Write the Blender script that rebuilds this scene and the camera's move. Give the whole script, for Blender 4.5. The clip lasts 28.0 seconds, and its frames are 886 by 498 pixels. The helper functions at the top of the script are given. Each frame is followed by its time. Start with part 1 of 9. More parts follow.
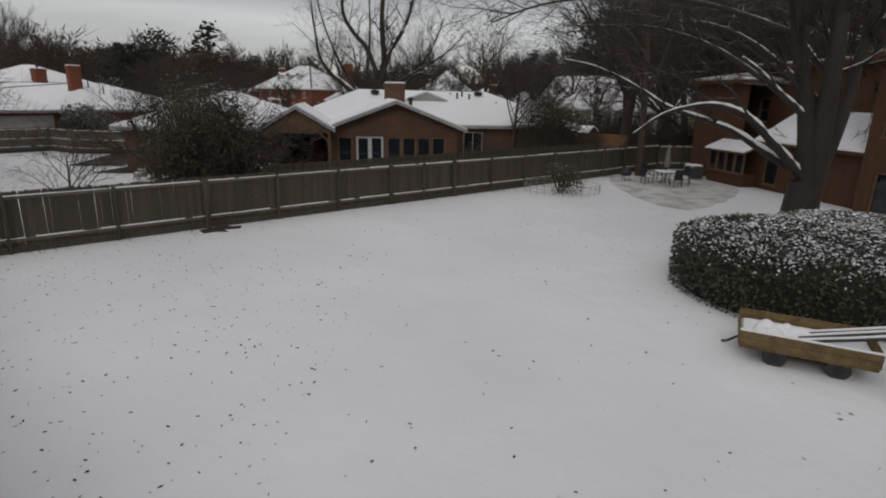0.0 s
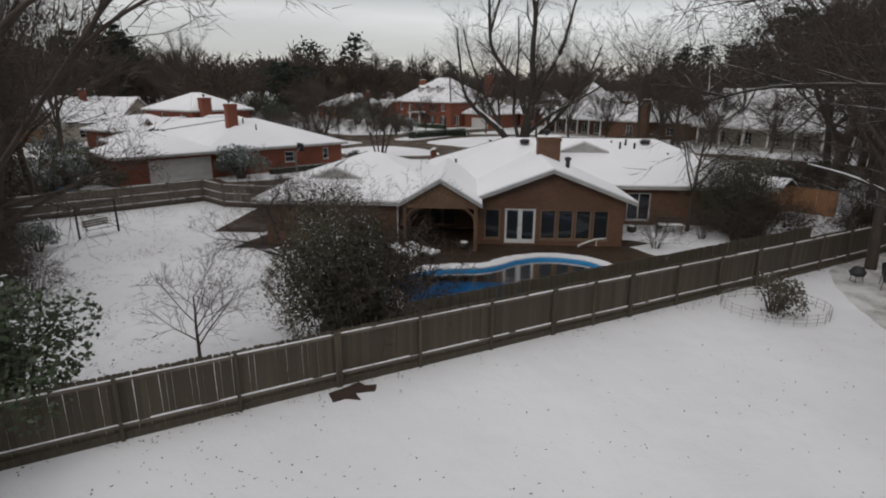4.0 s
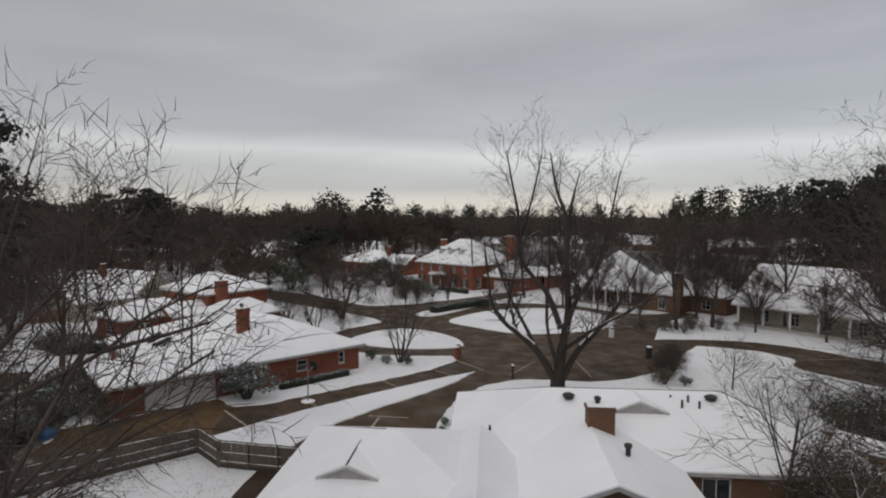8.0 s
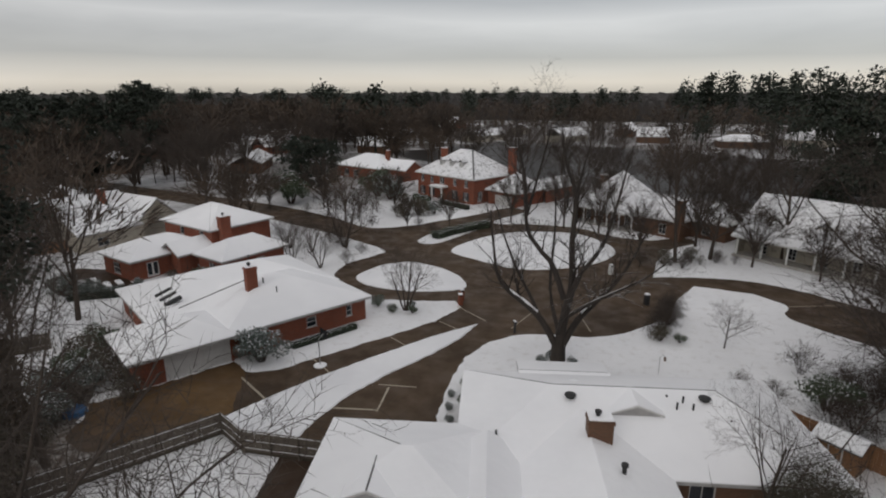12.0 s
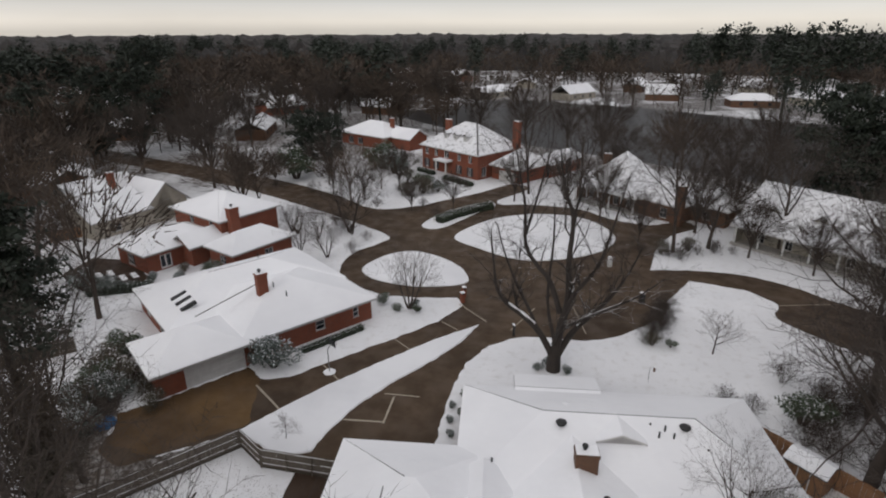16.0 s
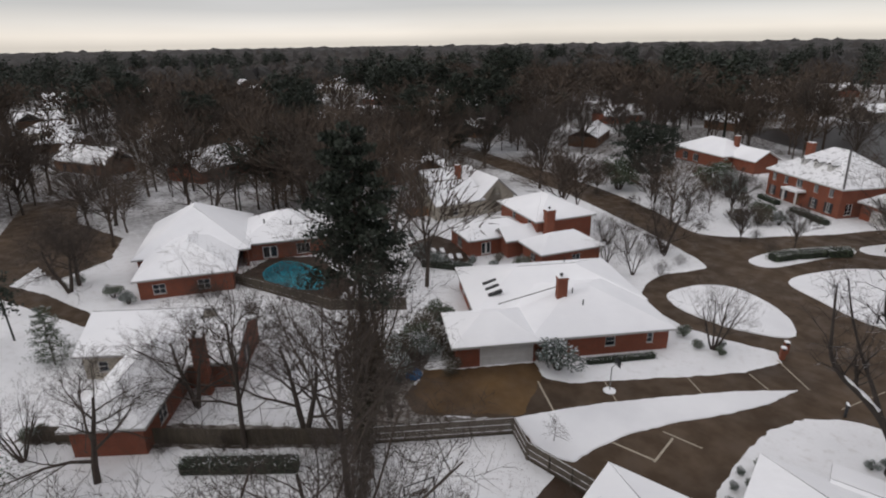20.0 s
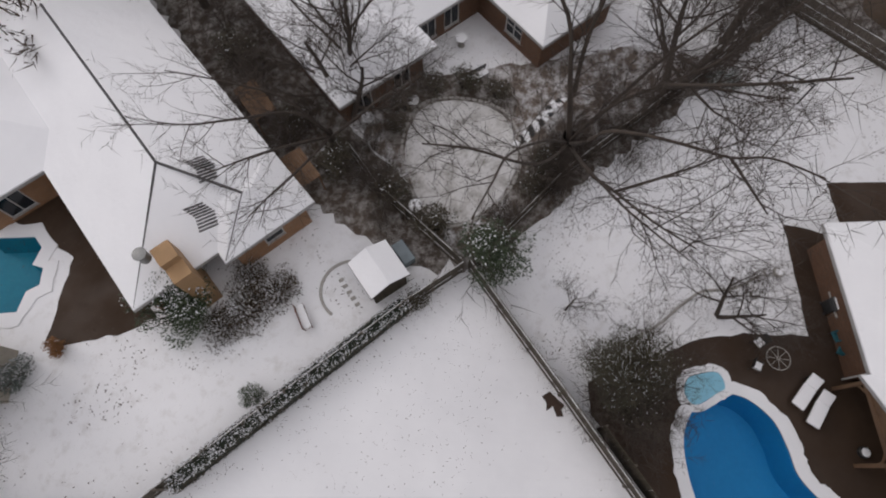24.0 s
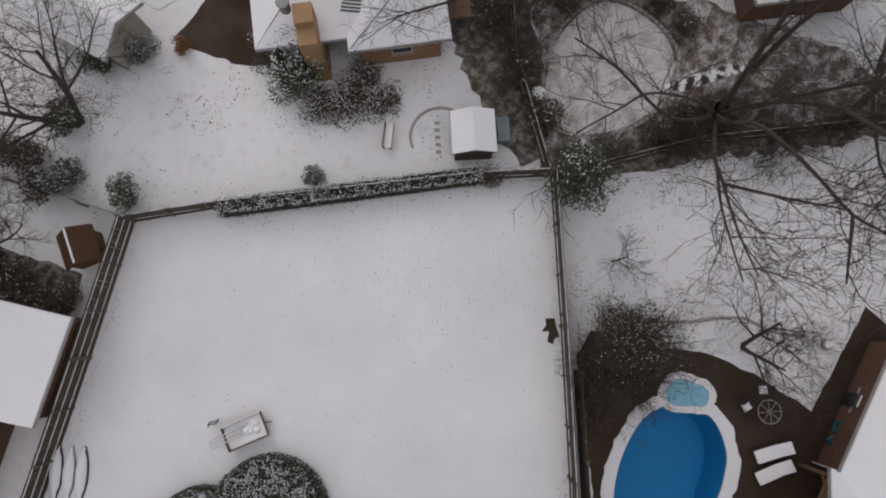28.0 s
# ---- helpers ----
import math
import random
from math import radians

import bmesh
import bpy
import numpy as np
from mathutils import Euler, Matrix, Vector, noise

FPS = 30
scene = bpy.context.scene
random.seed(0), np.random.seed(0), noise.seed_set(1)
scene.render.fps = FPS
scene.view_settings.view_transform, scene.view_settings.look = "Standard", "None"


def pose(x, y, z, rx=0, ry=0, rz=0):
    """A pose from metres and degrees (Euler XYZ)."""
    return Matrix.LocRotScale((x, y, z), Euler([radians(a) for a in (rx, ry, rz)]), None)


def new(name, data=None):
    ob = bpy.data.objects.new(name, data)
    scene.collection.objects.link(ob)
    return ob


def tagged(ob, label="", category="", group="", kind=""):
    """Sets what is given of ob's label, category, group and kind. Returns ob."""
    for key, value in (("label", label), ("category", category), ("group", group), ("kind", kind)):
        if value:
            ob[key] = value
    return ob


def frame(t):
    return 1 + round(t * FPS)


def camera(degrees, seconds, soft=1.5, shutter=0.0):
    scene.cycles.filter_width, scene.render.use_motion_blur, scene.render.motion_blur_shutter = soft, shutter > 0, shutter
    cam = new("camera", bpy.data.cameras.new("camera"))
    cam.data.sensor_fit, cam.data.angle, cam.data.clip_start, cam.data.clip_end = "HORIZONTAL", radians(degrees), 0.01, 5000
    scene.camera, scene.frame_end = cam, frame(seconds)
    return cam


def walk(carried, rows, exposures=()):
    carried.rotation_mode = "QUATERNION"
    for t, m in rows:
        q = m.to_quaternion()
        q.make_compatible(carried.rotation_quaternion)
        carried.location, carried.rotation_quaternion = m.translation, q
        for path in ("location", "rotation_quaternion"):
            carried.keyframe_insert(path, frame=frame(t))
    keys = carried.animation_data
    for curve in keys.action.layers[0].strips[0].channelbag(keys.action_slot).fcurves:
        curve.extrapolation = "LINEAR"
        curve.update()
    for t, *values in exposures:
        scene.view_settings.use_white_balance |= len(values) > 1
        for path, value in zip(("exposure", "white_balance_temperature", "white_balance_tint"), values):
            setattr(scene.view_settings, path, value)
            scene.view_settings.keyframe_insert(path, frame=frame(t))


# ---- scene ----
from mathutils.geometry import tessellate_polygon

cam = camera(76.92, 28.0, soft=2.0)
PATH = [
    (0.0, -0.000, 0.000, 4.699, 74.64, -1.29, 0.35),
    (0.5, -0.025, 0.268, 4.621, 74.59, -1.18, 0.74),
    (1.0, -0.099, 0.700, 4.593, 74.50, -1.03, 3.64),
    (1.5, -0.248, 1.343, 4.620, 74.34, -0.77, 9.76),
    (2.0, -0.493, 2.163, 4.843, 74.15, -0.53, 13.48),
    (2.5, -0.808, 3.051, 5.636, 74.26, -0.52, 13.45),
    (4.5, -2.228, 6.366, 9.478, 73.79, -0.06, 13.83),
    (5.0, -2.549, 7.211, 10.412, 73.77, -0.02, 14.34),
    (5.5, -2.829, 8.114, 11.320, 73.86, -0.03, 14.88),
    (6.0, -3.104, 8.952, 12.228, 75.79, -0.02, 15.26),
    (6.5, -3.399, 9.778, 13.184, 78.58, -0.12, 15.43),
    (7.0, -3.648, 10.467, 14.088, 81.32, -0.18, 15.49),
    (7.5, -3.871, 11.046, 14.955, 84.05, -0.10, 15.52),
    (8.0, -4.123, 11.610, 15.781, 86.83, 0.05, 15.51),
    (8.5, -4.426, 12.088, 16.554, 90.41, 0.06, 15.49),
    (9.0, -4.672, 12.434, 17.383, 93.80, 0.04, 15.53),
    (9.5, -4.889, 12.642, 18.300, 93.41, 0.07, 15.47),
    (10.0, -5.043, 12.734, 19.342, 90.69, 0.03, 15.46),
    (10.5, -5.139, 12.747, 20.499, 87.42, -0.16, 15.39),
    (11.0, -5.159, 12.752, 21.648, 83.51, -0.07, 15.45),
    (11.5, -5.181, 12.811, 22.773, 79.03, -0.00, 15.40),
    (12.0, -5.184, 12.871, 23.907, 74.16, 0.05, 15.28),
    (12.5, -5.191, 12.967, 25.049, 69.29, 0.19, 15.32),
    (13.0, -5.157, 13.112, 26.164, 64.59, 0.34, 15.37),
    (13.5, -5.130, 13.253, 27.166, 60.08, 0.30, 15.42),
    (15.5, -4.993, 13.066, 30.232, 63.95, 0.20, 15.72),
    (16.0, -4.910, 13.041, 30.588, 68.61, 0.13, 15.84),
    (16.5, -4.853, 13.019, 30.787, 69.51, 0.12, 15.97),
    (17.0, -4.829, 12.990, 30.929, 69.55, 0.23, 17.42),
    (17.5, -4.811, 12.981, 31.015, 69.52, 0.32, 19.91),
    (18.0, -4.767, 12.992, 31.076, 69.49, 0.45, 23.91),
    (18.5, -4.671, 12.992, 31.137, 69.49, 0.58, 29.96),
    (19.0, -4.551, 12.988, 31.210, 69.54, 0.66, 35.89),
    (19.5, -4.435, 12.979, 31.229, 69.53, 0.81, 42.59),
    (20.0, -4.339, 12.979, 31.218, 69.58, 0.88, 48.77),
    (20.5, -4.257, 13.025, 31.156, 69.68, 0.91, 54.93),
    (22.5, -3.915, 13.486, 30.415, 51.11, 0.76, 79.81),
    (23.0, -3.890, 13.602, 30.318, 41.89, 0.69, 85.66),
    (23.5, -3.873, 13.734, 30.320, 31.33, 0.60, 92.32),
    (24.0, -3.895, 13.859, 30.400, 21.40, 0.42, 98.48),
    (24.5, -3.892, 13.976, 30.581, 12.56, 0.22, 104.83),
    (25.0, -3.862, 14.064, 30.773, 9.06, 0.02, 110.66),
    (25.5, -3.811, 14.117, 30.990, 8.59, 0.00, 111.88),
    (26.0, -3.757, 14.169, 31.181, 8.63, -0.07, 111.90),
    (26.5, -3.727, 14.207, 31.280, 8.67, -0.09, 114.15),
    (27.0, -3.746, 14.249, 31.283, 8.58, -0.14, 119.30),
    (27.5, -3.768, 14.295, 31.223, 8.55, -0.23, 125.74),
    (28.0, -3.784, 14.332, 31.152, 8.48, -0.25, 129.99),
]
EXPOSURES = [(0.0, -0.35, 6450, 10.5), (2.5, -0.35, 6450, 10.5), (4.5, 0.05, 6450, 10.5), (5.2, 0.08, 6450, 10.5), (6.3, 0.15, 6450, 10.5), (7.2, -0.05, 6450, 10.5), (8.0, -0.15, 6450, 10.5), (10.0, -0.30, 6450, 10.5), (11.5, -0.26, 6450, 10.5), (12.2, -0.17, 6450, 10.5), (13.0, 0.04, 6450, 10.5), (15.5, -0.01, 6370, 12.0), (17.0, 0.03, 6370, 12.0), (19.0, 0.11, 6370, 12.0), (22.5, 0.16, 6430, 15.0), (24.0, 0.10, 6430, 15.0), (25.0, -0.07, 6430, 15.0), (28.0, -0.14, 6430, 15.0)]
walk(cam, [(t, pose(x, y, z, rx, ry, rz)) for t, x, y, z, rx, ry, rz in PATH], EXPOSURES)

# ---- sky and sun: a closed winter overcast with a pale band over the horizon ----
SUN_EL, SUN_AZ = 32.0, 200.0
world = bpy.data.worlds.new("overcast")
scene.world = world
world.use_nodes = True
wn, wl = world.node_tree.nodes, world.node_tree.links
wn.clear()
w_out = wn.new("ShaderNodeOutputWorld")
w_bg = wn.new("ShaderNodeBackground")
w_sky = wn.new("ShaderNodeTexSky")
w_sky.sky_type, w_sky.sun_disc = "NISHITA", False
w_sky.sun_elevation, w_sky.sun_rotation = radians(SUN_EL), radians(SUN_AZ)
w_co = wn.new("ShaderNodeTexCoord")
w_sep = wn.new("ShaderNodeSeparateXYZ")
wl.new(w_co.outputs["Generated"], w_sep.inputs[0])
w_ramp = wn.new("ShaderNodeValToRGB")
stops = [(0.0, (0.62, 0.585, 0.525)), (0.014, (0.80, 0.755, 0.68)), (0.032, (0.70, 0.68, 0.645)), (0.055, (0.50, 0.50, 0.50)), (0.085, (0.53, 0.53, 0.535)), (0.125, (0.66, 0.66, 0.66)),
         (0.155, (0.46, 0.464, 0.47)), (0.23, (0.44, 0.445, 0.455)), (0.36, (0.50, 0.50, 0.505)), (0.50, (0.455, 0.457, 0.465)), (0.75, (0.68, 0.68, 0.69)), (1.0, (0.95, 0.945, 0.95))]
while len(w_ramp.color_ramp.elements) < len(stops):
    w_ramp.color_ramp.elements.new(0.5)
for el, (p, c) in zip(w_ramp.color_ramp.elements, stops):
    el.position, el.color = p, (*c, 1)
w_map = wn.new("ShaderNodeMapping")
w_map.inputs["Scale"].default_value = (1.0, 1.0, 5.0)
w_noise = wn.new("ShaderNodeTexNoise")
w_noise.inputs["Scale"].default_value, w_noise.inputs["Detail"].default_value, w_noise.inputs["Distortion"].default_value = 1.6, 6.0, 0.2
wl.new(w_co.outputs["Generated"], w_map.inputs[0])
wl.new(w_map.outputs[0], w_noise.inputs["Vector"])
# cloud layers wave the band's edge up and down
w_wave = wn.new("ShaderNodeMath")
w_wave.operation = "MULTIPLY_ADD"
w_wave.inputs[1].default_value, w_wave.inputs[2].default_value = 0.14, -0.07
wl.new(w_noise.outputs["Fac"], w_wave.inputs[0])
w_rise = wn.new("ShaderNodeMapRange")
w_rise.inputs["From Min"].default_value, w_rise.inputs["From Max"].default_value = 0.0, 0.16
wl.new(w_sep.outputs["Z"], w_rise.inputs["Value"])
w_fade = wn.new("ShaderNodeMath")
w_fade.operation = "MULTIPLY"
wl.new(w_wave.outputs[0], w_fade.inputs[0])
wl.new(w_rise.outputs[0], w_fade.inputs[1])
w_add = wn.new("ShaderNodeMath")
wl.new(w_sep.outputs["Z"], w_add.inputs[0])
wl.new(w_fade.outputs[0], w_add.inputs[1])
wl.new(w_add.outputs[0], w_ramp.inputs[0])
w_cl = wn.new("ShaderNodeMapRange")
w_cl.inputs["From Min"].default_value, w_cl.inputs["From Max"].default_value = 0.30, 0.72
w_cl.inputs["To Min"].default_value, w_cl.inputs["To Max"].default_value = 0.86, 1.15
wl.new(w_noise.outputs["Fac"], w_cl.inputs["Value"])
w_mul = wn.new("ShaderNodeVectorMath")
w_mul.operation = "SCALE"
w_tint = wn.new("ShaderNodeVectorMath")
w_tint.operation = "MULTIPLY"
w_tint.inputs[1].default_value = (1.02, 1.0, 0.975)
wl.new(w_ramp.outputs[0], w_tint.inputs[0])
wl.new(w_tint.outputs[0], w_mul.inputs[0])
wl.new(w_cl.outputs[0], w_mul.inputs["Scale"])
w_blue = wn.new("ShaderNodeVectorMath")
w_blue.operation = "SCALE"
w_blue.inputs["Scale"].default_value = 0.02
wl.new(w_sky.outputs[0], w_blue.inputs[0])
w_sum = wn.new("ShaderNodeVectorMath")
wl.new(w_mul.outputs[0], w_sum.inputs[0])
wl.new(w_blue.outputs[0], w_sum.inputs[1])
wl.new(w_sum.outputs[0], w_bg.inputs["Color"])
w_bg.inputs["Strength"].default_value = 0.9
wl.new(w_bg.outputs[0], w_out.inputs[0])
sun = new("sun", bpy.data.lights.new("sun", "SUN"))
sun.data.energy, sun.data.angle, sun.data.color = 0.55, radians(25), (1.0, 0.96, 0.9)
sun.matrix_world = pose(0, 0, 60, 90 - SUN_EL, 0, 180 - SUN_AZ)


# ---- materials ----
def nodes_of(name):
    m = bpy.data.materials.new(name)
    m.use_nodes = True
    n, l = m.node_tree.nodes, m.node_tree.links
    return m, n, l, n["Principled BSDF"]


def coords(n, l, scale=(1, 1, 1)):
    tc = n.new("ShaderNodeTexCoord")
    mp = n.new("ShaderNodeMapping")
    mp.inputs["Scale"].default_value = scale
    l.new(tc.outputs["Object"], mp.inputs[0])
    return mp.outputs[0]


def noise_node(n, l, co, scale, detail=4, rough=0.55):
    t = n.new("ShaderNodeTexNoise")
    t.inputs["Scale"].default_value, t.inputs["Detail"].default_value, t.inputs["Roughness"].default_value = scale, detail, rough
    l.new(co, t.inputs["Vector"])
    return t.outputs["Fac"]


def steps(n, l, fac, lo, hi, a=0.0, b=1.0):
    r = n.new("ShaderNodeMapRange")
    for k, v in (("From Min", lo), ("From Max", hi), ("To Min", a), ("To Max", b)):
        r.inputs[k].default_value = v
    l.new(fac, r.inputs["Value"])
    return r.outputs[0]


def mix(n, l, fac, a, b):
    x = n.new("ShaderNodeMix")
    x.data_type = "RGBA"
    l.new(fac, x.inputs[0])
    for s, i in ((a, 6), (b, 7)):
        if isinstance(s, tuple):
            x.inputs[i].default_value = (*s, 1)
        else:
            l.new(s, x.inputs[i])
    return x.outputs[2]


def bump(n, l, bsdf, height, strength, distance):
    b = n.new("ShaderNodeBump")
    b.inputs["Strength"].default_value, b.inputs["Distance"].default_value = strength, distance
    l.new(height, b.inputs["Height"])
    l.new(b.outputs[0], bsdf.inputs["Normal"])


def up_mask(n, l, lo, hi):
    g = n.new("ShaderNodeNewGeometry")
    s = n.new("ShaderNodeSeparateXYZ")
    l.new(g.outputs["Normal"], s.inputs[0])
    return steps(n, l, s.outputs["Z"], lo, hi)


SNOW_A, SNOW_B = (0.84, 0.84, 0.85), (0.74, 0.74, 0.755)


def plain(name, a, b, scale=3.0, rough=0.8, grain=25.0, relief=0.3, depth=0.01, stretch=(1, 1, 1), metal=0.0, snow=None, vary=0.0):
    """Two tones at a large and a fine scale, with relief; snow=(lo, hi): white on faces that look up; vary: from piece to piece."""
    m, n, l, p = nodes_of(name)
    co = coords(n, l, stretch)
    big, fine = noise_node(n, l, co, scale), noise_node(n, l, co, grain, 3)
    s = n.new("ShaderNodeMath")
    s.operation = "MULTIPLY_ADD"
    s.inputs[1].default_value, s.inputs[2].default_value = 0.45, 0.0
    l.new(fine, s.inputs[0])
    t = n.new("ShaderNodeMath")
    l.new(s.outputs[0], t.inputs[0])
    l.new(big, t.inputs[1])
    fac = steps(n, l, t.outputs[0], 0.5, 0.95)
    if vary:
        oi = n.new("ShaderNodeObjectInfo")
        v = n.new("ShaderNodeMath")
        v.operation = "MULTIPLY_ADD"
        v.inputs[1].default_value = vary
        l.new(oi.outputs["Random"], v.inputs[0])
        l.new(fac, v.inputs[2])
        fac = v.outputs[0]
    col = mix(n, l, fac, a, b)
    if snow:
        up = up_mask(n, l, *snow)
        mm = n.new("ShaderNodeMath")
        mm.operation = "MULTIPLY"
        l.new(up, mm.inputs[0])
        l.new(steps(n, l, noise_node(n, l, co, 1.3), 0.38, 0.5), mm.inputs[1])
        col = mix(n, l, mm.outputs[0], col, SNOW_A)
    l.new(col, p.inputs["Base Color"])
    p.inputs["Roughness"].default_value, p.inputs["Metallic"].default_value = rough, metal
    if relief:
        bump(n, l, p, t.outputs[0], relief, depth)
    return m


def snow_material(name, tracks=0.0, a=SNOW_A, b=SNOW_B, thin=None, under=(0.1, 0.09, 0.08), thin_scale=0.5, floor=False):
    m, n, l, p = nodes_of(name)
    co = coords(n, l)
    big, mid, fine = noise_node(n, l, co, 0.16, 5), noise_node(n, l, co, 1.3, 5), noise_node(n, l, co, 14.0, 4)
    col = mix(n, l, steps(n, l, big, 0.35, 0.7), a, b)
    if tracks:
        col = mix(n, l, steps(n, l, noise_node(n, l, co, 1.1, 7, 0.72), 0.52, 0.66, 0, tracks * 0.42), col, (0.40, 0.365, 0.32))
        col = mix(n, l, steps(n, l, noise_node(n, l, co, 6.5, 7, 0.8), 0.605, 0.69, 0, tracks), col, (0.24, 0.21, 0.17))
    if floor:
        # leaf litter shows through the snow under the far woods
        ln = n.new("ShaderNodeVectorMath")
        ln.operation = "DISTANCE"
        tc = n.new("ShaderNodeTexCoord")
        l.new(tc.outputs["Object"], ln.inputs[0])
        ln.inputs[1].default_value = (-28, 62, 0)
        ln2 = n.new("ShaderNodeVectorMath")
        ln2.operation = "DISTANCE"
        l.new(tc.outputs["Object"], ln2.inputs[0])
        ln2.inputs[1].default_value = (-70, -2, 0)
        both = n.new("ShaderNodeMath")
        both.operation = "MINIMUM"
        l.new(steps(n, l, ln.outputs["Value"], 60, 90), both.inputs[0])
        l.new(steps(n, l, ln2.outputs["Value"], 42, 75), both.inputs[1])
        ln3 = n.new("ShaderNodeVectorMath")
        ln3.operation = "DISTANCE"
        l.new(tc.outputs["Object"], ln3.inputs[0])
        ln3.inputs[1].default_value = (-8, 2, 0)
        all3 = n.new("ShaderNodeMath")
        all3.operation = "MINIMUM"
        l.new(both.outputs[0], all3.inputs[0])
        l.new(steps(n, l, ln3.outputs["Value"], 45, 80), all3.inputs[1])
        far = all3.outputs[0]
        patch = steps(n, l, noise_node(n, l, co, 0.03, 6, 0.65), 0.36, 0.50, 0.0, 1.0)
        bits = steps(n, l, noise_node(n, l, co, 0.8, 6, 0.75), 0.36, 0.54, 0.4, 1.0)
        for x in (patch, bits):
            mm = n.new("ShaderNodeMath")
            mm.operation = "MULTIPLY"
            l.new(far, mm.inputs[0])
            l.new(x, mm.inputs[1])
            far = mm.outputs[0]
        col = mix(n, l, far, col, (0.06, 0.045, 0.034))
    if thin:
        v = n.new("ShaderNodeMath")
        v.operation = "MULTIPLY_ADD"
        v.inputs[1].default_value = 0.35
        l.new(noise_node(n, l, co, 6.0, 5, 0.7), v.inputs[0])
        l.new(noise_node(n, l, co, thin_scale, 6, 0.6), v.inputs[2])
        col = mix(n, l, steps(n, l, v.outputs[0], *thin), col, under)
    l.new(col, p.inputs["Base Color"])
    p.inputs["Roughness"].default_value = 0.75
    s = n.new("ShaderNodeMath")
    s.operation = "MULTIPLY_ADD"
    s.inputs[1].default_value = 0.18
    l.new(fine, s.inputs[0])
    l.new(mid, s.inputs[2])
    bump(n, l, p, s.outputs[0], 0.5, 0.12)
    return m


def brick_material(name, a, b, mortar):
    m, n, l, p = nodes_of(name)
    tc = n.new("ShaderNodeTexCoord")
    # courses run level on every upright face: x + y along, z up
    sp = n.new("ShaderNodeSeparateXYZ")
    l.new(tc.outputs["Object"], sp.inputs[0])
    ad = n.new("ShaderNodeMath")
    l.new(sp.outputs["X"], ad.inputs[0])
    l.new(sp.outputs["Y"], ad.inputs[1])
    cb = n.new("ShaderNodeCombineXYZ")
    l.new(ad.outputs[0], cb.inputs[0])
    l.new(sp.outputs["Z"], cb.inputs[1])
    t = n.new("ShaderNodeTexBrick")
    t.inputs["Scale"].default_value, t.inputs["Mortar Size"].default_value = 1.0, 0.008
    t.inputs["Brick Width"].default_value, t.inputs["Row Height"].default_value = 0.22, 0.075
    t.inputs["Color1"].default_value, t.inputs["Color2"].default_value, t.inputs["Mortar"].default_value = (*a, 1), (*b, 1), (*mortar, 1)
    l.new(cb.outputs[0], t.inputs["Vector"])
    stain = steps(n, l, noise_node(n, l, tc.outputs["Object"], 0.7, 5), 0.35, 0.75, 0.0, 0.55)
    l.new(mix(n, l, stain, t.outputs["Color"], tuple(c * 0.55 for c in a)), p.inputs["Base Color"])
    p.inputs["Roughness"].default_value = 0.85
    bump(n, l, p, t.outputs["Fac"], 0.4, -0.006)
    return m


def wood_planks(name, a, b, snow=None):
    return plain(name, a, b, 1.2, 0.85, 9.0, 0.5, 0.006, (6, 6, 0.5), snow=snow, vary=0.7)


def glass_material(name, tint=(0.02, 0.025, 0.03)):
    m, n, l, p = nodes_of(name)
    n.remove(p)
    tr, gl, mx, fr = n.new("ShaderNodeBsdfTransparent"), n.new("ShaderNodeBsdfGlossy"), n.new("ShaderNodeMixShader"), n.new("ShaderNodeFresnel")
    tr.inputs[0].default_value = (*tint, 1)
    gl.inputs["Roughness"].default_value = 0.03
    fr.inputs[0].default_value = 1.5
    # grey-blue diffuse share paints in the sky that the panes would mirror
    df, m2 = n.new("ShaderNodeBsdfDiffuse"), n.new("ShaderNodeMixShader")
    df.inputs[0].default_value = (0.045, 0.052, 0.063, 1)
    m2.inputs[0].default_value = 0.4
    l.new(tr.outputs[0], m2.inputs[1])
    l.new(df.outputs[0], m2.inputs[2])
    l.new(fr.outputs[0], mx.inputs[0])
    l.new(m2.outputs[0], mx.inputs[1])
    l.new(gl.outputs[0], mx.inputs[2])
    l.new(mx.outputs[0], n["Material Output"].inputs[0])
    return m


def water_material(name, tint, rough=0.04, scale=4.0, relief=0.08, body=None):
    m, n, l, p = nodes_of(name)
    co = coords(n, l)
    nz = noise_node(n, l, co, scale, 3)
    if body:
        l.new(mix(n, l, steps(n, l, noise_node(n, l, co, 0.02, 4), 0.35, 0.65), body, tuple(c * 0.6 for c in body)), p.inputs["Base Color"])
        p.inputs["Roughness"].default_value = rough
        p.inputs["IOR"].default_value = 1.12
        bump(n, l, p, nz, relief, 0.05)
        return m
    n.remove(p)
    tr, gl, mx, fr = n.new("ShaderNodeBsdfTransparent"), n.new("ShaderNodeBsdfGlossy"), n.new("ShaderNodeMixShader"), n.new("ShaderNodeFresnel")
    b = n.new("ShaderNodeBump")
    b.inputs["Strength"].default_value, b.inputs["Distance"].default_value = relief, 0.05
    l.new(nz, b.inputs["Height"])
    tr.inputs[0].default_value = (*tint, 1)
    gl.inputs["Roughness"].default_value = rough
    fr.inputs[0].default_value = 1.06
    l.new(b.outputs[0], gl.inputs["Normal"])
    l.new(fr.outputs[0], mx.inputs[0])
    l.new(tr.outputs[0], mx.inputs[1])
    l.new(gl.outputs[0], mx.inputs[2])
    l.new(mx.outputs[0], n["Material Output"].inputs[0])
    return m


